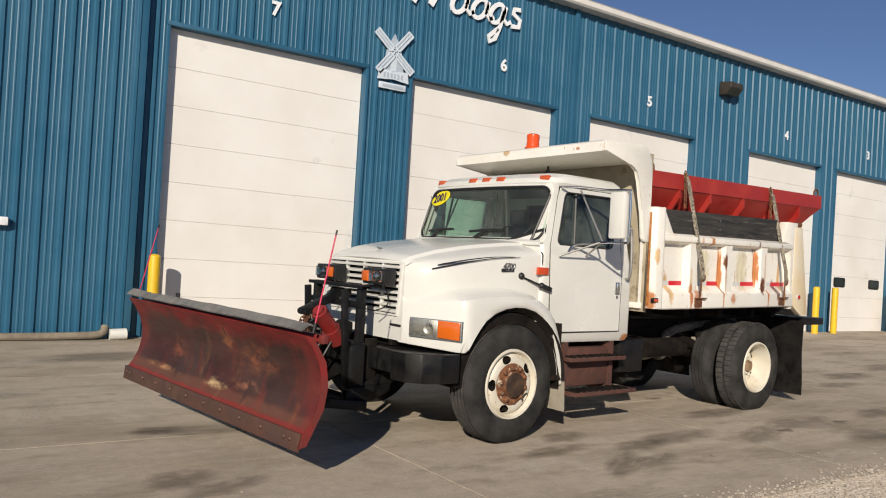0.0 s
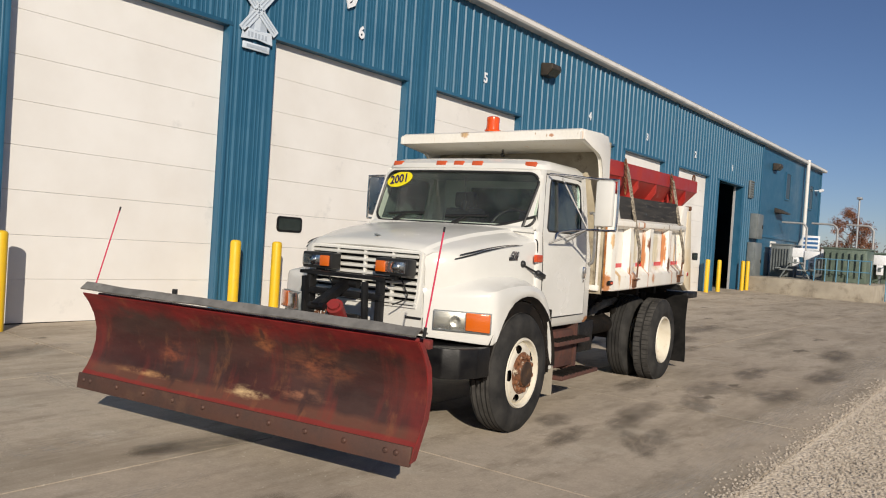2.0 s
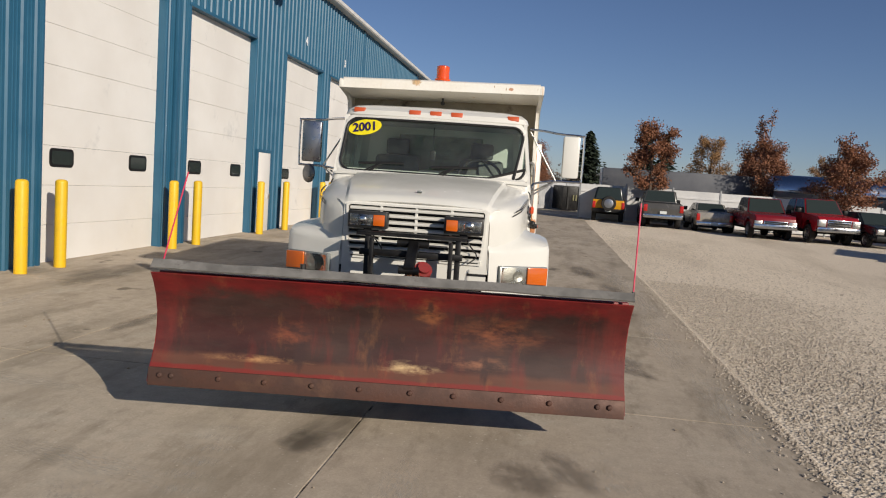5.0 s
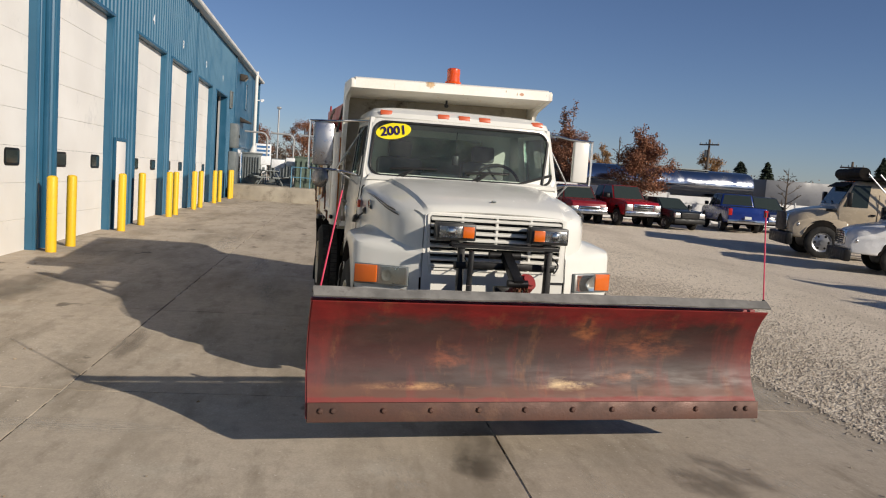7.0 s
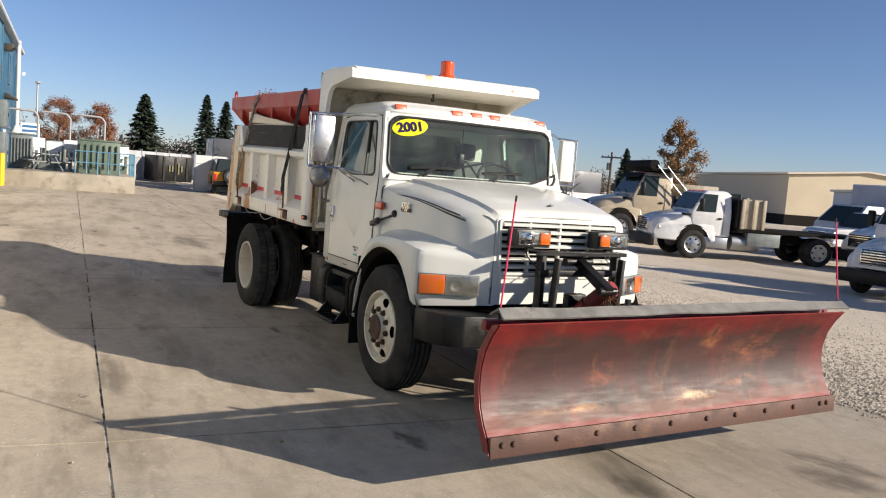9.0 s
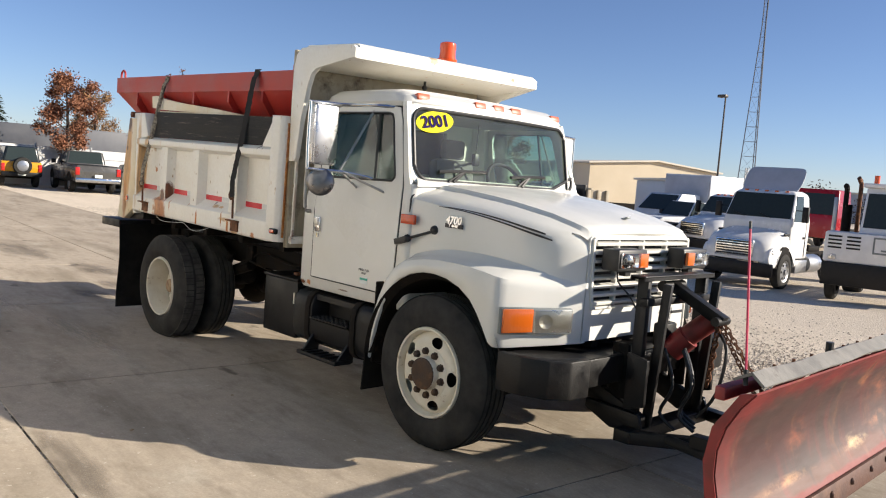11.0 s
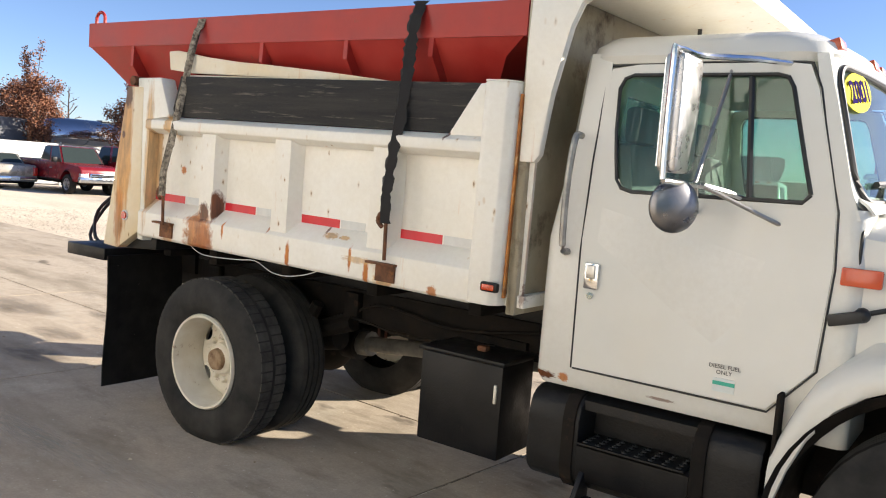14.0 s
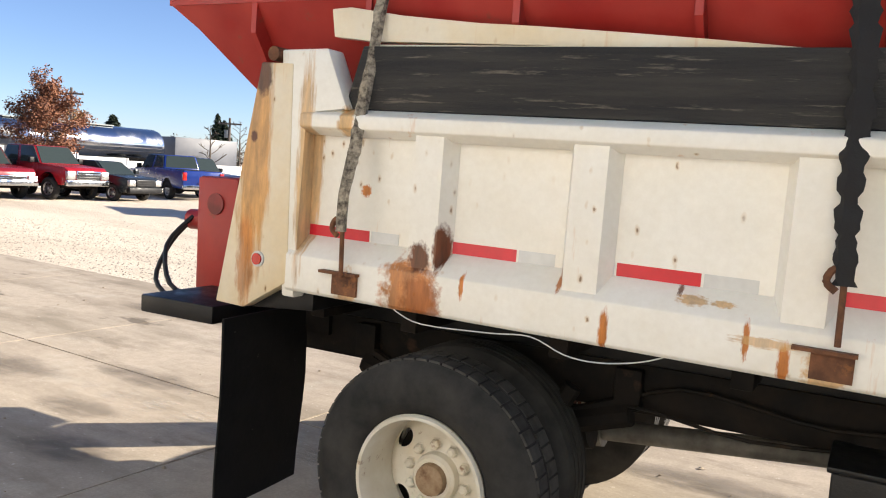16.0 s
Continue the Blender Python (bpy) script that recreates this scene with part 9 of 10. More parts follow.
def yard_tractor(place):
    """A boxy single-seat terminal tractor."""
    ob = root("yard_tractor", place, "white single-cab yard tractor with an orange beacon", "yard tractor")
    part("front_panel", box(0.0, 0.9, -1.18, 1.18, 0.92, 1.62, 0.05), P_WHITE, ob)
    base = [(0.25, -1.15, 1.5), (0.25, 0.40, 1.5), (1.9, 0.40, 1.5), (1.9, -1.15, 1.5)]
    top = [(0.55, -1.10, 2.66), (0.55, 0.36, 2.66), (1.85, 0.36, 2.66), (1.85, -1.10, 2.66)]
    bm = loft([base, top])
    bmesh.ops.bevel(bm, geom=bm.edges[:], offset=0.04, segments=2, affect="EDGES", profile=0.5)
    part("cab", bm, P_WHITE, ob, "", 45)
    B0, T0 = [Vector(p) for p in base], [Vector(p) for p in top]

    def pane(q, nm):
        m = sum(q, Vector()) / 4
        q = [p.lerp(m, 0.09) for p in q]
        nn = (q[1] - q[0]).cross(q[3] - q[0]).normalized()
        nn = nn if nn.dot(m - Vector((1.1, -0.37, 2.1))) > 0 else -nn
        part(nm, poly([p - nn * 0.02 for p in q], nn * 0.032), DARKGLASS, ob)
    pane([B0[0].lerp(T0[0], 0.18), B0[1].lerp(T0[1], 0.18), T0[1].lerp(B0[1], 0.08), T0[0].lerp(B0[0], 0.08)], "windshield")
    for k0, k1 in ((0, 3), (1, 2)):
        pane([B0[k0].lerp(T0[k0], 0.18), B0[k1].lerp(T0[k1], 0.18), T0[k1].lerp(B0[k1], 0.08), T0[k0].lerp(B0[k0], 0.08)], "side_window")
    part("roof_slab", box(0.45, 1.95, -1.2, 0.45, 2.66, 2.76, 0.03), P_WHITE, ob)
    part("beacon", rod((0.8, 0.18, 2.76), (0.8, 0.18, 2.95), 0.07, 12), BEACON, ob, "orange beacon")
    part("beacon", rod((0.8, -0.5, 2.76), (0.8, -0.5, 2.82), 0.03, 8), AMBER, ob)
    for k in range(4):
        for y0 in (0.28, 0.74):
            part("louvre", box(-0.012, 0.0, y0, y0 + 0.34, 1.24 + 0.085 * k, 1.28 + 0.085 * k), BLACK, ob)
    sg = part("badge", ring_panel([(-0.012, -0.88, 1.18), (-0.012, -0.02, 1.18), (-0.012, -0.02, 1.56), (-0.012, -0.88, 1.56)], [(-0.012, -0.84, 1.22), (-0.012, -0.06, 1.22), (-0.012, -0.06, 1.52), (-0.012, -0.84, 1.52)], (0.012, 0, 0)), GREYBOX, ob, "plain grey badge outline")
    part("bar", box(-0.012, 0.0, -0.68, -0.22, 1.25, 1.29), GREYBOX, sg)
    part("ring", lathe([(0.06, 0), (0.09, 0), (0.09, 0.012), (0.06, 0.012), (0.06, 0)], pose(-0.012, -0.45, 1.41, 0, 90, 0), 6), GREYBOX, sg)
    part("bumper", box(-0.08, 0.5, -1.18, 1.18, 0.40, 0.92, 0.03), BLACK, ob)
    for s in (-1, 1):
        part("headlamp", box(-0.02, 0.05, min(s * 0.85, s * 1.05), max(s * 0.85, s * 1.05), 0.98, 1.10, 0.015), REFLECTOR, ob)
        road_wheel(ob, 0.85, s * 1.15, 0.50, 0.28, s, P_WHITE)
        road_wheel(ob, 3.75, s * 1.20, 0.50, 0.56, s, P_WHITE, True)
        part("frame_rail", box(0.3, 4.6, min(s * 0.36, s * 0.44), max(s * 0.36, s * 0.44), 0.66, 0.92), CHASSIS, ob)
    part("axle", rod((3.75, -0.9, 0.5), (3.75, 0.9, 0.5), 0.1, 10), CHASSIS, ob)
    part("air_cleaner", rod((1.5, 0.95, 0.95), (1.5, 0.95, 2.25), 0.13, 14), CHASSIS, ob)
    part("exhaust_stack", tube([(1.75, 0.70, 0.95), (1.75, 0.70, 2.65), (1.72, 0.72, 2.80), (1.62, 0.76, 2.90)], 0.06, 10), RUST, ob)
    part("snorkel", tube([(1.4, 1.0, 2.2), (1.4, 1.0, 2.55), (1.35, 1.0, 2.66), (1.2, 1.0, 2.68)], 0.07, 10), CHASSIS, ob)
    part("post", box(0.92, 1.0, 1.12, 1.22, 0.9, 2.4, 0.01), ALU, ob)


yard_tractor(pose(3.68, -14.78, gl(3.76, -15), 0, 0, -75) @ Matrix.Diagonal((0.92, 0.86, 1.03, 1)))

# Box truck, red truck cab and semi trailers behind the first row.
bt = root("box_truck", pose(18.94, -27.3, gl(18.94, -27.3), 0, 0, -95) @ Matrix.Scale(1.1, 4), "white and grey box truck parked in the lot", "box truck")
part("cargo_box", box(2.2, 9.0, -1.25, 1.25, 0.95, 3.0, 0.03), P_WHITE, bt)
part("front_wall", box(2.16, 2.2, -1.2, 1.2, 1.0, 2.95), GREYHOOD, bt)
bm = loft([[(0, -1.0, 0.6), (0, 1.0, 0.6), (2.1, 1.0, 0.6), (2.1, -1.0, 0.6)], [(0.1, -1.0, 1.3), (0.1, 1.0, 1.3), (2.1, 1.0, 1.3), (2.1, -1.0, 1.3)], [(0.9, -0.85, 2.1), (0.9, 0.85, 2.1), (2.05, 0.85, 2.1), (2.05, -0.85, 2.1)]])
part("cab", bm, P_WHITE, bt, "", 45)
part("windshield", poly([(0.16, -0.85, 1.38), (0.16, 0.85, 1.38), (0.82, 0.75, 2.02), (0.82, -0.75, 2.02)], (-0.03, 0, 0.02)), DARKGLASS, bt)
for s in (-1, 1):
    for x in (0.9, 6.6):
        road_wheel(bt, x, s * 1.1, 0.42, 0.28, s, ALU)
part("frame", box(0.5, 8.8, -0.5, 0.5, 0.55, 0.95), CHASSIS, bt)
rt = root("red_truck", pose(15.1, -35.0, gl(15.1, -35.0), 0, 0, -80) @ Matrix.Scale(1.15, 4), "red truck cab behind the white tractor", "truck")
bm = loft([[(0, -1.1, 0.6), (0, 1.1, 0.6), (2.2, 1.1, 0.6), (2.2, -1.1, 0.6)], [(0.1, -1.1, 1.5), (0.1, 1.1, 1.5), (2.2, 1.1, 1.5), (2.2, -1.1, 1.5)], [(0.4, -1.0, 2.7), (0.4, 1.0, 2.7), (2.2, 1.0, 2.7), (2.2, -1.0, 2.7)]])
bmesh.ops.bevel(bm, geom=bm.edges[:], offset=0.05, segments=2, affect="EDGES", profile=0.5)
part("cab", bm, P_RED, rt, "", 45)
part("windshield", poly([(0.13, -0.9, 1.6), (0.13, 0.9, 1.6), (0.36, 0.85, 2.5), (0.36, -0.85, 2.5)], (-0.03, 0, 0.01)), DARKGLASS, rt)
part("frame", box(0.3, 6.5, -0.45, 0.45, 0.55, 0.95), CHASSIS, rt)
for s in (-1, 1):
    for x in (0.9, 5.2):
        road_wheel(rt, x, s * 1.1, 0.50, 0.28, s, ALU)


def tanker(place, mat, lab):
    ob = root("tank_trailer", place, lab, "tank trailer")
    part("tank", lathe([(0, 0), (0.6, 0.02), (0.85, 0.15), (0.92, 0.4), (0.92, 11.6), (0.85, 11.85), (0.6, 11.98), (0, 12.0)], pose(0, 0, 2.35, 0, 90, 0), 28), mat, ob)
    part("catwalk", box(3.0, 9.0, -0.3, 0.3, 3.26, 3.32), GREYBOX, ob)
    part("frame", box(0.5, 11.8, -0.45, 0.45, 1.0, 1.5), CHASSIS, ob)
    for x in (10.0, 11.2):
        for s in (-1, 1):
            road_wheel(ob, x, s * 1.1, 0.50, 0.5, s, ALU, True)
    for s in (-1, 1):
        part("landing_leg", box(2.4, 2.55, s * 0.6 - 0.07, s * 0.6 + 0.07, 0, 1.0), CHASSIS, ob)


tanker(pose(40.9, -13.0, gl(40.9, -13.0), 0, 0, -88), TANK, "polished silver tank trailer beyond the fence")


def semi_trailer(place, mat, lab, L=13.0):
    ob = root("box_trailer", place, lab, "box trailer")
    part("box", box(0, L, -1.28, 1.28, 1.15, 2.98, 0.03), mat, ob)
    part("end_panel", box(-0.03, 0.0, -1.22, 1.22, 1.2, 2.93), P_WHITE, ob)
    part("frame", box(0.4, L - 0.3, -0.5, 0.5, 0.9, 1.15), CHASSIS, ob)
    for x in (L - 2.6, L - 1.3):
        for s in (-1, 1):
            road_wheel(ob, x, s * 1.2, 0.50, 0.5, s, ALU, True)
    for s in (-1, 1):
        part("landing_leg", box(2.4, 2.55, s * 0.6 - 0.07, s * 0.6 + 0.07, 0, 0.95), CHASSIS, ob)


semi_trailer(pose(42.0, -3.7, gl(42.0, -3.7), 0, 0, -90), DARKPANEL, "grey box trailer with a white end behind the fence", 8.6)
semi_trailer(pose(42.0, -30.4, gl(42.0, -30.4), 0, 0, 90), DARKPANEL, "grey box trailer beside the tank trailer", 4.6)
dump2 = root("waste_container", pose(50.0, -2.3, gl(50.0, -2.3), 0, 0, 20), "dark steel waste container by the fence", "container")
part("bin", box(-1.0, 1.0, -1.2, 1.2, 0.1, 1.75, 0.03), BLACK, dump2)
for y, z in ((0.42, 0.95), (0.22, 0.95), (-0.20, 1.12), (-0.20, 0.78), (-0.42, 0.95)):
    part("bar", box(-1.08, -1.062, y - 0.05, y + 0.05, z - 0.2, z + 0.2), BODYMARK, dump2)
for y in (-0.8, 0.0, 0.8):
    part("rib", box(-1.06, -1.0, y - 0.06, y + 0.06, 0.15, 1.7), BLACK, dump2)

# ---- fence, far buildings, trees and poles ----
FENCE = surface("fence_white", (0.56, 0.56, 0.56), (0.66, 0.66, 0.65), 1.5, 0.6, 0, 40, 0.05)
# Greyer copy of the white fence: shade painted in for the far run.
FENCE_SHADED = surface("fence_shaded", (0.36, 0.37, 0.39), (0.52, 0.53, 0.54), 1.8, 0.6, 0, 40, 0.05)
TANWALL = surface("tan_siding", (0.55, 0.46, 0.32), (0.60, 0.51, 0.37), 0.4, 0.6, 0, 30, 0.05)
TANROOF = surface("tan_roof", (0.62, 0.56, 0.45), (0.68, 0.62, 0.52), 0.4, 0.5, 0, 30, 0.05)
BARK = surface("bark", (0.075, 0.058, 0.045), (0.12, 0.095, 0.075), 6.0, 0.9, 0, 50, 0.5, 0.01)
WOODPOLE = surface("pole_wood", (0.10, 0.08, 0.065), (0.14, 0.115, 0.095), 3.0, 0.9, 0, 50, 0.3)
STEELDARK = surface("tower_steel", (0.10, 0.11, 0.13), (0.14, 0.15, 0.17), 3.0, 0.6, 0.2, 50, 0.05)
GALV = surface("galvanised", (0.34, 0.35, 0.36), (0.42, 0.43, 0.44), 3.0, 0.5, 0.4, 50, 0.05)


def foliage(name, a, b):
    m, p = start(name, 0.75)
    geo = node(m, "ShaderNodeNewGeometry")
    link(m, mix(m, geo.outputs["Random Per Island"], a, b), p.inputs["Base Color"])
    return m


LEAF_BROWN = foliage("oak_leaves", (0.16, 0.060, 0.030), (0.30, 0.13, 0.065))
LEAF_GOLD = foliage("golden_leaves", (0.22, 0.115, 0.045), (0.34, 0.20, 0.085))
LEAF_FIR = foliage("fir_needles", (0.022, 0.036, 0.022), (0.058, 0.078, 0.046))
LEAF_FAR = foliage("far_woods_leaves", (0.075, 0.060, 0.050), (0.15, 0.115, 0.085))

fence = root("fence", Matrix(), "white slatted yard fence behind the parked cars", "fence")
fpts = [(38.2, -2.4), (38.2, -10.0), (38.6, -24.0), (39.0, -40.0)]
for (xa, ya), (xb, yb) in [((46.0, 1.6), (62.0, -6.2))] + list(zip(fpts, fpts[1:])):
    d = Vector((xb - xa, yb - ya))
    n = max(2, int(d.length / 2.4))
    ang = math.degrees(math.atan2(d.y, d.x))
    for k in range(n):
        a, b = Vector((xa, ya)) + d * (k / n), Vector((xa, ya)) + d * ((k + 1) / n)
        w = (b - a).length
        drop = 0.45 * min(1.0, max(0.0, (-a.y - 12.0) / 9.0))
        m = pose(a.x, a.y, gl(a.x, a.y), 0, 0, ang)
        part("post", moved(box(-0.04, 0.04, -0.05, 0.05, 0, 2.08 - drop), m), GALV, fence)
        part("panel", moved(box(0.05, w - 0.05, -0.015, 0.015, 0.06, 1.95 - drop), m), FENCE if xa < 45 else FENCE_SHADED, fence)
        for z in (0.35, 1.55 - drop):
            part("rail", moved(box(0.041, w - 0.041, -0.05, -0.016, z - 0.04, z + 0.04), m), FENCE if xa < 45 else FENCE_SHADED, fence)


def warehouse(m, L, W, H, lab, doors=()):
    ob = root("warehouse", m, lab, "warehouse")
    part("wall", poly([(0, 0, 0), (0, W, 0), (0, W, H), (0, W / 2, H + W * 0.045), (0, 0, H)], (L, 0, 0)), TANWALL, ob)
    part("roof", join(*[poly([(-0.3, y0, z0 + 0.02), (-0.3, y1, z1 + 0.02), (-0.3, y1, z1 + 0.17), (-0.3, y0, z0 + 0.17)], (L + 0.6, 0, 0)) for y0, z0, y1, z1 in ((-0.3, H, W / 2, H + W * 0.045), (W / 2, H + W * 0.045, W + 0.3, H))]), TANROOF, ob)
    for x0, x1, z1 in doors:
        part("door_opening", box(x0, x1, W + 0.005, W + 0.05, 0.0, z1), GREYHOOD, ob)
    part("base_course", box(-0.05, L + 0.05, -0.05, W + 0.06, 0, 0.9), CHASSIS, ob)
    return ob


warehouse(pose(39.2, -65.2, gl(39.2, -65.2), 0, 0, -20.0), 20.5, 14.0, 4.3, "tan metal warehouse across the lot", ())
shed = root("grey_shed", pose(23.4, -36.2, gl(23.4, -36.2), 0, 0, -36), "grey metal shed at the edge of the lot", "shed")
part("wall", box(0, 9, -8, 0, 0, 3.0, 0.03), GREYHOOD, shed)
part("roof", box(-0.2, 9.2, -8.2, 0.2, 3.0, 3.15, 0.03), TANROOF, shed)


def leaf_cloud(name, blobs, per, size, mat, parent, seed, flat=0.0, fill=0.62):
    """Many small leaf faces scattered through uneven clumps."""
    rg = random.Random(seed)
    vs, fs = [], []
    for (cx, cy_, cz, rad) in blobs:
        for _ in range(max(4, int(per * rad * rad))):
            d = Vector((rg.gauss(0, 1), rg.gauss(0, 1), rg.gauss(0, 1))).normalized() * rad * (fill + (1 - fill) * rg.random()) * (0.75 + 0.5 * rg.random())
            p = Vector((cx, cy_, cz)) + d * Vector((1, 1, 0.85)).length / 1.65
            u = Vector((rg.gauss(0, 1), rg.gauss(0, 1), rg.gauss(0, 0.6))).normalized() * size * rg.uniform(0.6, 1.3)
            w = u.cross(Vector((rg.gauss(0, 1), rg.gauss(0, 1), rg.gauss(0, 1)))).normalized() * size * rg.uniform(0.35, 0.7)
            b = len(vs)
            vs += [tuple(p - u), tuple(p + w), tuple(p + u), tuple(p - w)]
            fs.append((b, b + 1, b + 2, b + 3))
    me = bpy.data.meshes.new(name)
    me.from_pydata(vs, [], fs)
    me.materials.append(mat)
    ob = new(name, me)
    ob.parent = parent
    return ob


def broadleaf(x, y, h, w, seed, mat, lab, bare=0.0, spire=0.0, per=300, size=0.065, trunk_h=0.22):
    rg = random.Random(seed)
    ob = root("tree", pose(x, y, gl(x, y)), lab, "tree")
    limbs, tips = [], []
    lean = Vector((rg.uniform(-0.04, 0.04), rg.uniform(-0.04, 0.04), 1))
    r0 = 0.022 * h
    limbs.append(rod((0, 0, -0.05), lean * h * 0.55, r0, 8, r0 * 0.55))
    limbs.append(rod(lean * h * 0.55, lean * h * 0.93 + Vector((rg.uniform(-0.1, 0.1), rg.uniform(-0.1, 0.1), 0)), r0 * 0.55, 6, 0.012))
    tips.append(lean * h * 0.93)
    n = 15
    for k in range(n):
        z = h * (trunk_h + 0.66 * k / n)
        a = k * 2.4 + rg.uniform(-0.5, 0.5)
        t = k / n
        reach = w * 0.5 * (1.0 - 0.62 * max(0.0, t - 0.25)) * rg.uniform(0.62, 1.05)
        p0 = lean * z
        p1 = p0 + Vector((math.cos(a) * reach * 0.55, math.sin(a) * reach * 0.55, reach * rg.uniform(0.25, 0.5)))
        p2 = p0 + Vector((math.cos(a + 0.2) * reach, math.sin(a + 0.2) * reach, reach * rg.uniform(0.45, 0.85)))
        limbs.append(tube([p0, p1, p2], max(0.012, r0 * 0.28 * (1 - 0.5 * t)), 5, 2))
        tips += [p1, p2]
        for _ in range(3):
            q = p1.lerp(p2, rg.random()) + Vector((rg.gauss(0, 0.2), rg.gauss(0, 0.2), rg.uniform(0.1, 0.35))) * w * 0.22
            limbs.append(tube([p1.lerp(p2, 0.3), q], 0.010, 4, 1))
            tips.append(q)
    # A few thin leaders with tufts of leaves standing out above the crown.
    tufts = []
    for k in range(4 if spire else 0):
        a, top = rg.uniform(0, 6.28), h + (spire - h) * (1.0, 0.8, 0.62, 0.7)[k]
        base, end = lean * h * 0.7, Vector((math.cos(a), math.sin(a), 0)) * w * (0.07 if k == 0 else 0.22) + Vector((0, 0, top))
        limbs.append(tube([base, base.lerp(end, 0.6), end], 0.016, 5, 1))
        for q in range(6):
            p = base.lerp(end, 0.45 + 0.55 * q / 5)
            tufts.append((p.x + rg.gauss(0, 0.10), p.y + rg.gauss(0, 0.10), p.z, rg.uniform(0.16, 0.30)))
    part("trunk", join(*limbs), BARK, ob)
    if bare < 1:
        blobs = [(p.x, p.y, p.z, w * rg.choice((0.07, 0.11, 0.14, 0.17)) * rg.uniform(0.8, 1.15) * (1 - bare)) for p in tips] + tufts
        leaf_cloud("crown", blobs, per / (w * w * 0.03), size, mat, ob, seed + 5, fill=0.25)
    return ob


def conifer(x, y, h, w, seed, lab):
    rg = random.Random(seed)
    ob = root("fir_tree", pose(x, y, gl(x, y)), lab, "fir tree")
    part("trunk", rod((0, 0, -0.05), (0, 0, h * 0.95), 0.02 * h, 7, 0.02), BARK, ob)
    vs, fs = [], []
    for k in range(60):
        t = (k + rg.random()) / 60
        z = h * (0.08 + 0.92 * t)
        for j in range(13):
            a = rg.uniform(0, 2 * math.pi)
            # Boughs of uneven reach leave notches in the outline.
            reach = (w * 0.5 * (1 - t) ** 0.75 + 0.06) * rg.uniform(0.45, 1.12) * (1 + 0.18 * noise.noise((math.cos(a) * 1.5, math.sin(a) * 1.5, z * 1.1 + seed)))
            for q in range(5):
                s0 = reach * (0.25 + 0.75 * q / 4) * rg.uniform(0.85, 1.1)
                c = Vector((math.cos(a) * s0, math.sin(a) * s0, z - 0.16 * s0 + rg.uniform(-0.12, 0.12)))
                u = Vector((math.cos(a), math.sin(a), -0.2 + rg.uniform(-0.4, 0.4))) * w * 0.055
                v_ = Vector((-math.sin(a), math.cos(a), rg.uniform(-0.6, 0.6))) * w * 0.032
                b = len(vs)
                vs += [tuple(c - u), tuple(c + v_), tuple(c + u), tuple(c - v_)]
                fs.append((b, b + 1, b + 2, b + 3))
    me = bpy.data.meshes.new("crown")
    me.from_pydata(vs, [], fs)
    me.materials.append(LEAF_FIR)
    cr = new("crown", me)
    cr.parent = ob
    return ob


OAK = "oak tree with dry reddish-brown autumn leaves"
for i, (x, y, h, w, m, lab, bare, spire) in enumerate((
        (37.0, -6.1, 5.6, 2.9, LEAF_BROWN, OAK, 0.0, 0.0), (37.2, -16.2, 4.5, 3.6, LEAF_BROWN, OAK, 0.0, 5.3), (53.7, -12.0, 6.0, 4.0, LEAF_GOLD, "tree with thinning golden-brown leaves", 0.1, 0.0),
        (41.2, -12.9, 5.0, 4.0, LEAF_BROWN, "oak tree with a dense brown crown and sparse leaders", 0.0, 6.9), (45.6, -13.8, 5.1, 3.4, LEAF_BROWN, OAK, 0.05, 0.0), (30.0, -27.9, 6.3, 3.0, LEAF_GOLD, "tree with pale golden autumn leaves", 0.12, 0.0),
        (73.6, 4.7, 6.2, 4.0, LEAF_BROWN, OAK, 0.1, 0.0), (73.6, 1.2, 5.9, 4.0, LEAF_BROWN, OAK, 0.1, 0.0), (72.5, 9.5, 6.2, 4.0, LEAF_BROWN, OAK, 0.1, 0.0), (60.0, -31.4, 5.2, 3.4, LEAF_GOLD, "tree with thinning golden-brown leaves", 0.1, 0.0), (68.4, -24.1, 5.8, 3.0, LEAF_GOLD, "tree with thinning golden-brown leaves", 0.2, 0.0))):
    broadleaf(x, y, h, w, 20 + i, m, lab, bare, spire)
for i, (x, y, h, w) in enumerate(((58.5, -22.3, 6.6, 2.6), (36.4, -24.7, 3.9, 1.8), (80, -66, 7.2, 4.0), (92, -120, 8.0, 6.0))):
    broadleaf(x, y, h, w, 60 + i, LEAF_BROWN, "bare young tree with fine twigs", 1.0)
for i, (x, y, h, w) in enumerate(((107, -5.0, 9.4, 4.8), (107, -12.8, 10.2, 3.6), (107, -15.4, 9.6, 3.6), (55.3, -31.6, 4.5, 2.6), (76.9, -46.1, 5.6, 2.6), (70.2, -54.9, 5.9, 2.6), (79.6, -62.0, 7.2, 2.6))):
    conifer(x, y, h, w * 1.4, 90 + i, "dark green fir tree")

# Low far woods along the horizon, in uneven clumps.
rg = random.Random(77)
holder = root("far_woods", Matrix(), "hazy brown line of far bare woods", "woods", kind="stuff")
blobs = []
for k in range(330):
    a = radians(rg.uniform(-100, 26))
    d = rg.uniform(105, 165)
    rad = rg.uniform(1.2, 2.8)
    blobs.append((d * math.cos(a), d * math.sin(a), rad * 0.6 + rg.uniform(0, 1.8) - 0.4, rad))
leaf_cloud("clumps", blobs, 110, 0.20, LEAF_FAR, holder, 5, fill=0.3)


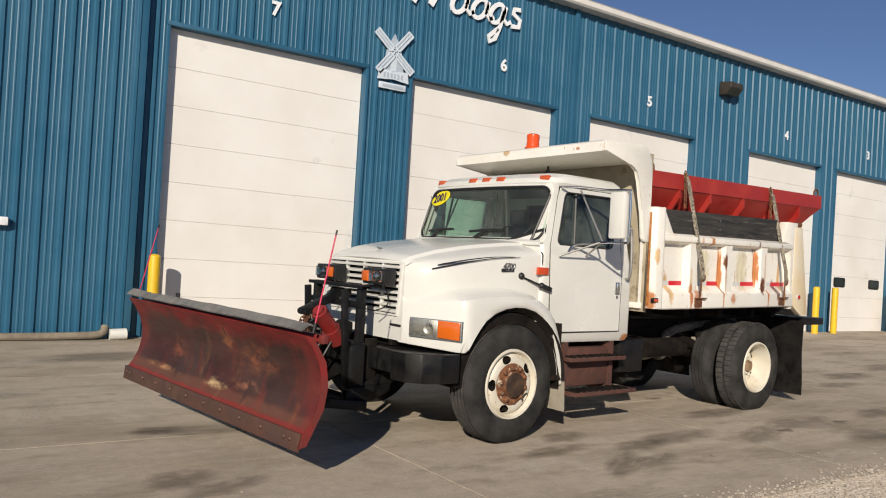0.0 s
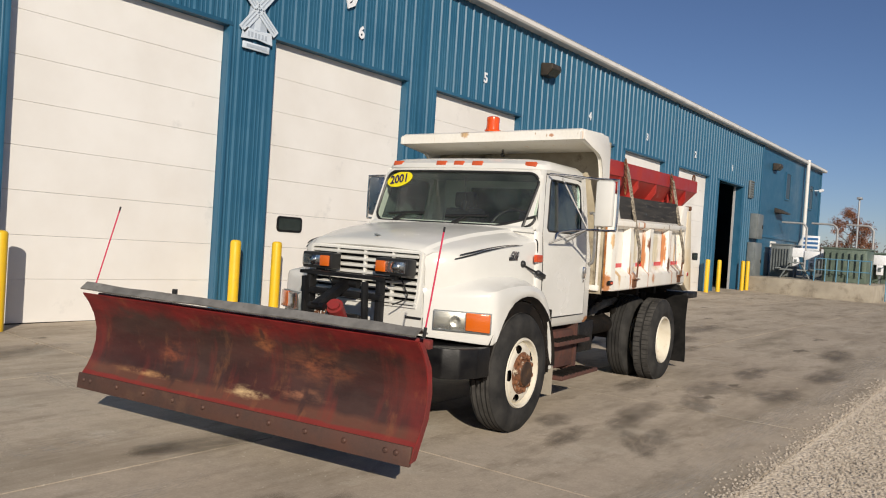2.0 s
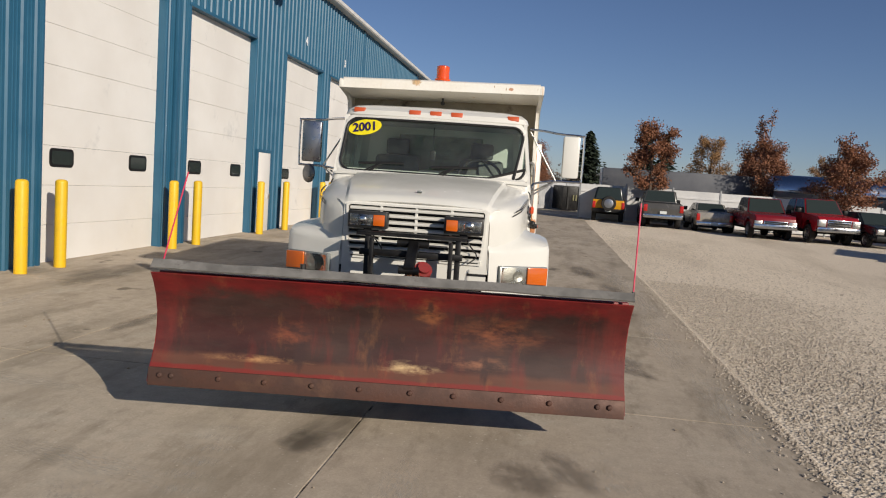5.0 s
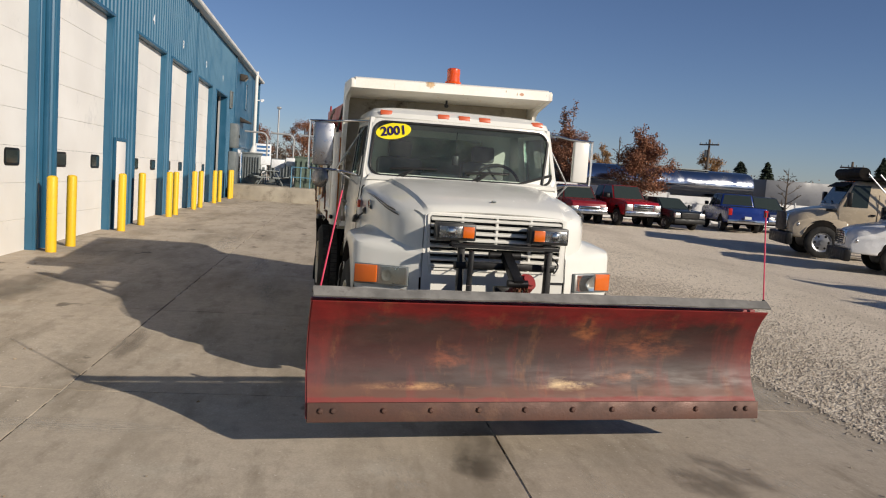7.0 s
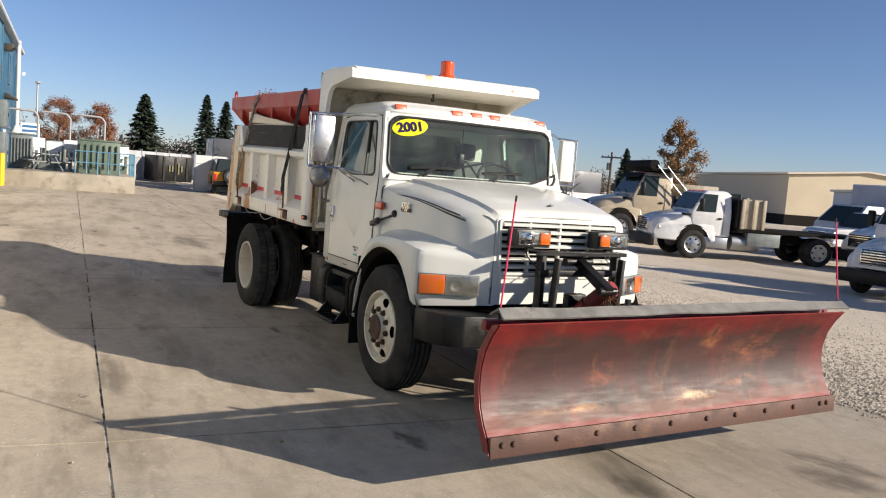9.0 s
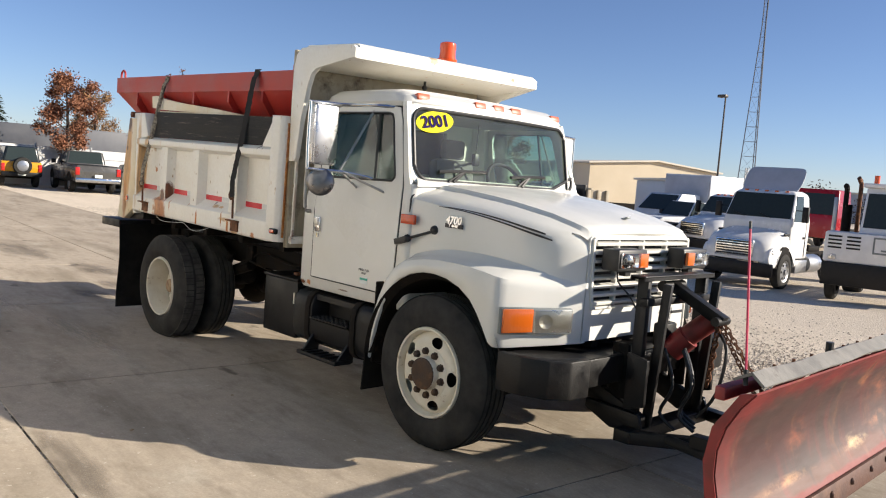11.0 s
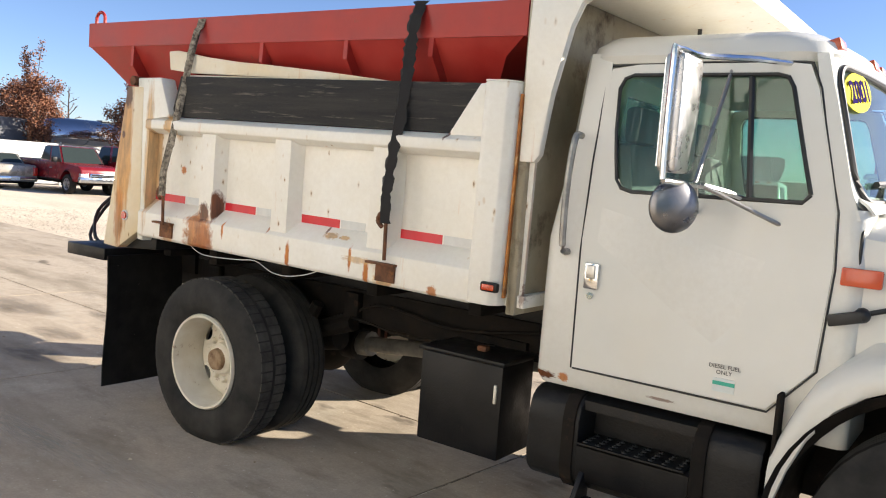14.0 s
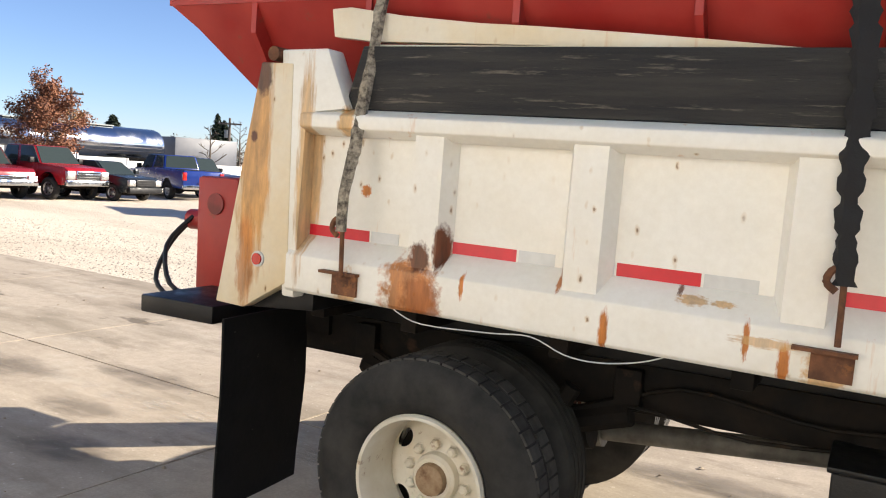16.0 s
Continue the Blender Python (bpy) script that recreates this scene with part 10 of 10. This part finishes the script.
def utility_pole(x, y, h, arm=True, lab="wooden utility pole with cross-arm"):
    ob = root("utility_pole", pose(x, y, gl(x, y), 0, 0, 35), lab, "utility pole")
    part("pole", rod((0, 0, -0.05), (0, 0, h), 0.13, 10, 0.09), WOODPOLE, ob)
    if arm:
        part("cross_arm", box(-0.9, 0.9, -0.05, 0.05, h - 0.5, h - 0.38), WOODPOLE, ob)
        for q in (-0.8, -0.3, 0.3, 0.8):
            part("insulator", rod((q, 0, h - 0.38), (q, 0, h - 0.24), 0.035, 8), GREYBOX, ob)
        part("transformer_can", rod((0.22, 0, h - 1.5), (0.22, 0, h - 0.9), 0.16, 12), GREYBOX, ob)
    return ob


utility_pole(58.0, -30.0, 6.4)
utility_pole(50.0, -37.9, 5.0)
lamp = root("street_lamp", pose(53.6, 5.7, 0.0), "tall thin lot lamp on a steel pole", "street lamp")
part("pole", rod((0, 0, -0.1), (0, 0, 5.8), 0.06, 8), GALV, lamp)
part("head", box(-0.25, 0.25, -0.15, 0.15, 5.8, 5.95, 0.03), GALV, lamp)
lamp = root("street_lamp", pose(27.8, -46.8, gl(27.8, -46.8)), "tall dark lot lamp on a steel pole", "street lamp")
part("pole", rod((0, 0, -0.05), (0, 0, 9.2), 0.08, 8, 0.055), BRONZE, lamp)
part("head", box(-0.1, 0.55, -0.2, 0.2, 9.1, 9.3, 0.04), BRONZE, lamp)

tower = root("radio_tower", pose(56.1, -99.8, gl(56.1, -99.8), 0, 0, 20), "tall steel lattice radio tower", "radio tower")
tw = lambda z: max(0.30, 1.56 - 0.048 * z)
legs = [Vector((math.cos(a), math.sin(a), 0)) for a in (0.3, 0.3 + 2.094, 0.3 + 4.189)]
for d in legs:
    part("leg", tube([d * tw(z) + Vector((0, 0, z)) for z in (0, 13, 26, 27, 45)], 0.075, 6, 1), STEELDARK, tower)
for k in range(22):
    z0, z1 = 45 * k / 22, 45 * (k + 1) / 22
    for i in range(3):
        a, b = legs[i], legs[(i + 1) % 3]
        part("brace", rod(a * tw(z0) + Vector((0, 0, z0)), b * tw(z1) + Vector((0, 0, z1)), 0.014, 5), STEELDARK, tower)
        part("rung", rod(a * tw(z0) + Vector((0, 0, z0)), b * tw(z0) + Vector((0, 0, z0)), 0.024, 5), STEELDARK, tower)

# Far low sheds and stock of parked trailers near the horizon.
for i, (x, y, l, w, h, rz, mat) in enumerate(((70, -95, 20, 8, 4.5, 20, TANWALL), (40, -110, 26, 10, 4.0, 8, GREYHOOD), (12, -120, 30, 10, 4.4, 0, TANWALL), (95, 22, 24, 10, 5.5, 80, GREYHOOD), (-6, -90, 16, 6, 3.6, -6, GREYHOOD))):
    b = root("far_building", pose(x, y, gl(x, y), 0, 0, rz), "low metal industrial building near the horizon", "building")
    part("wall", box(0, l, -w, 0, 0, h), mat, b)
    part("roof", box(-0.3, l + 0.3, -w - 0.3, 0.3, h, h + 0.25), TANROOF, b)
rg = random.Random(31)
for i in range(10):
    semi_trailer(pose(rg.uniform(-4, 20), rg.uniform(-70, -46), -0.36, 0, 0, rg.uniform(-110, -70)), rg.choice([P_WHITE, GREYHOOD, P_WHITE, P_RED]), "parked box trailer far across the lot", rg.uniform(8, 13))
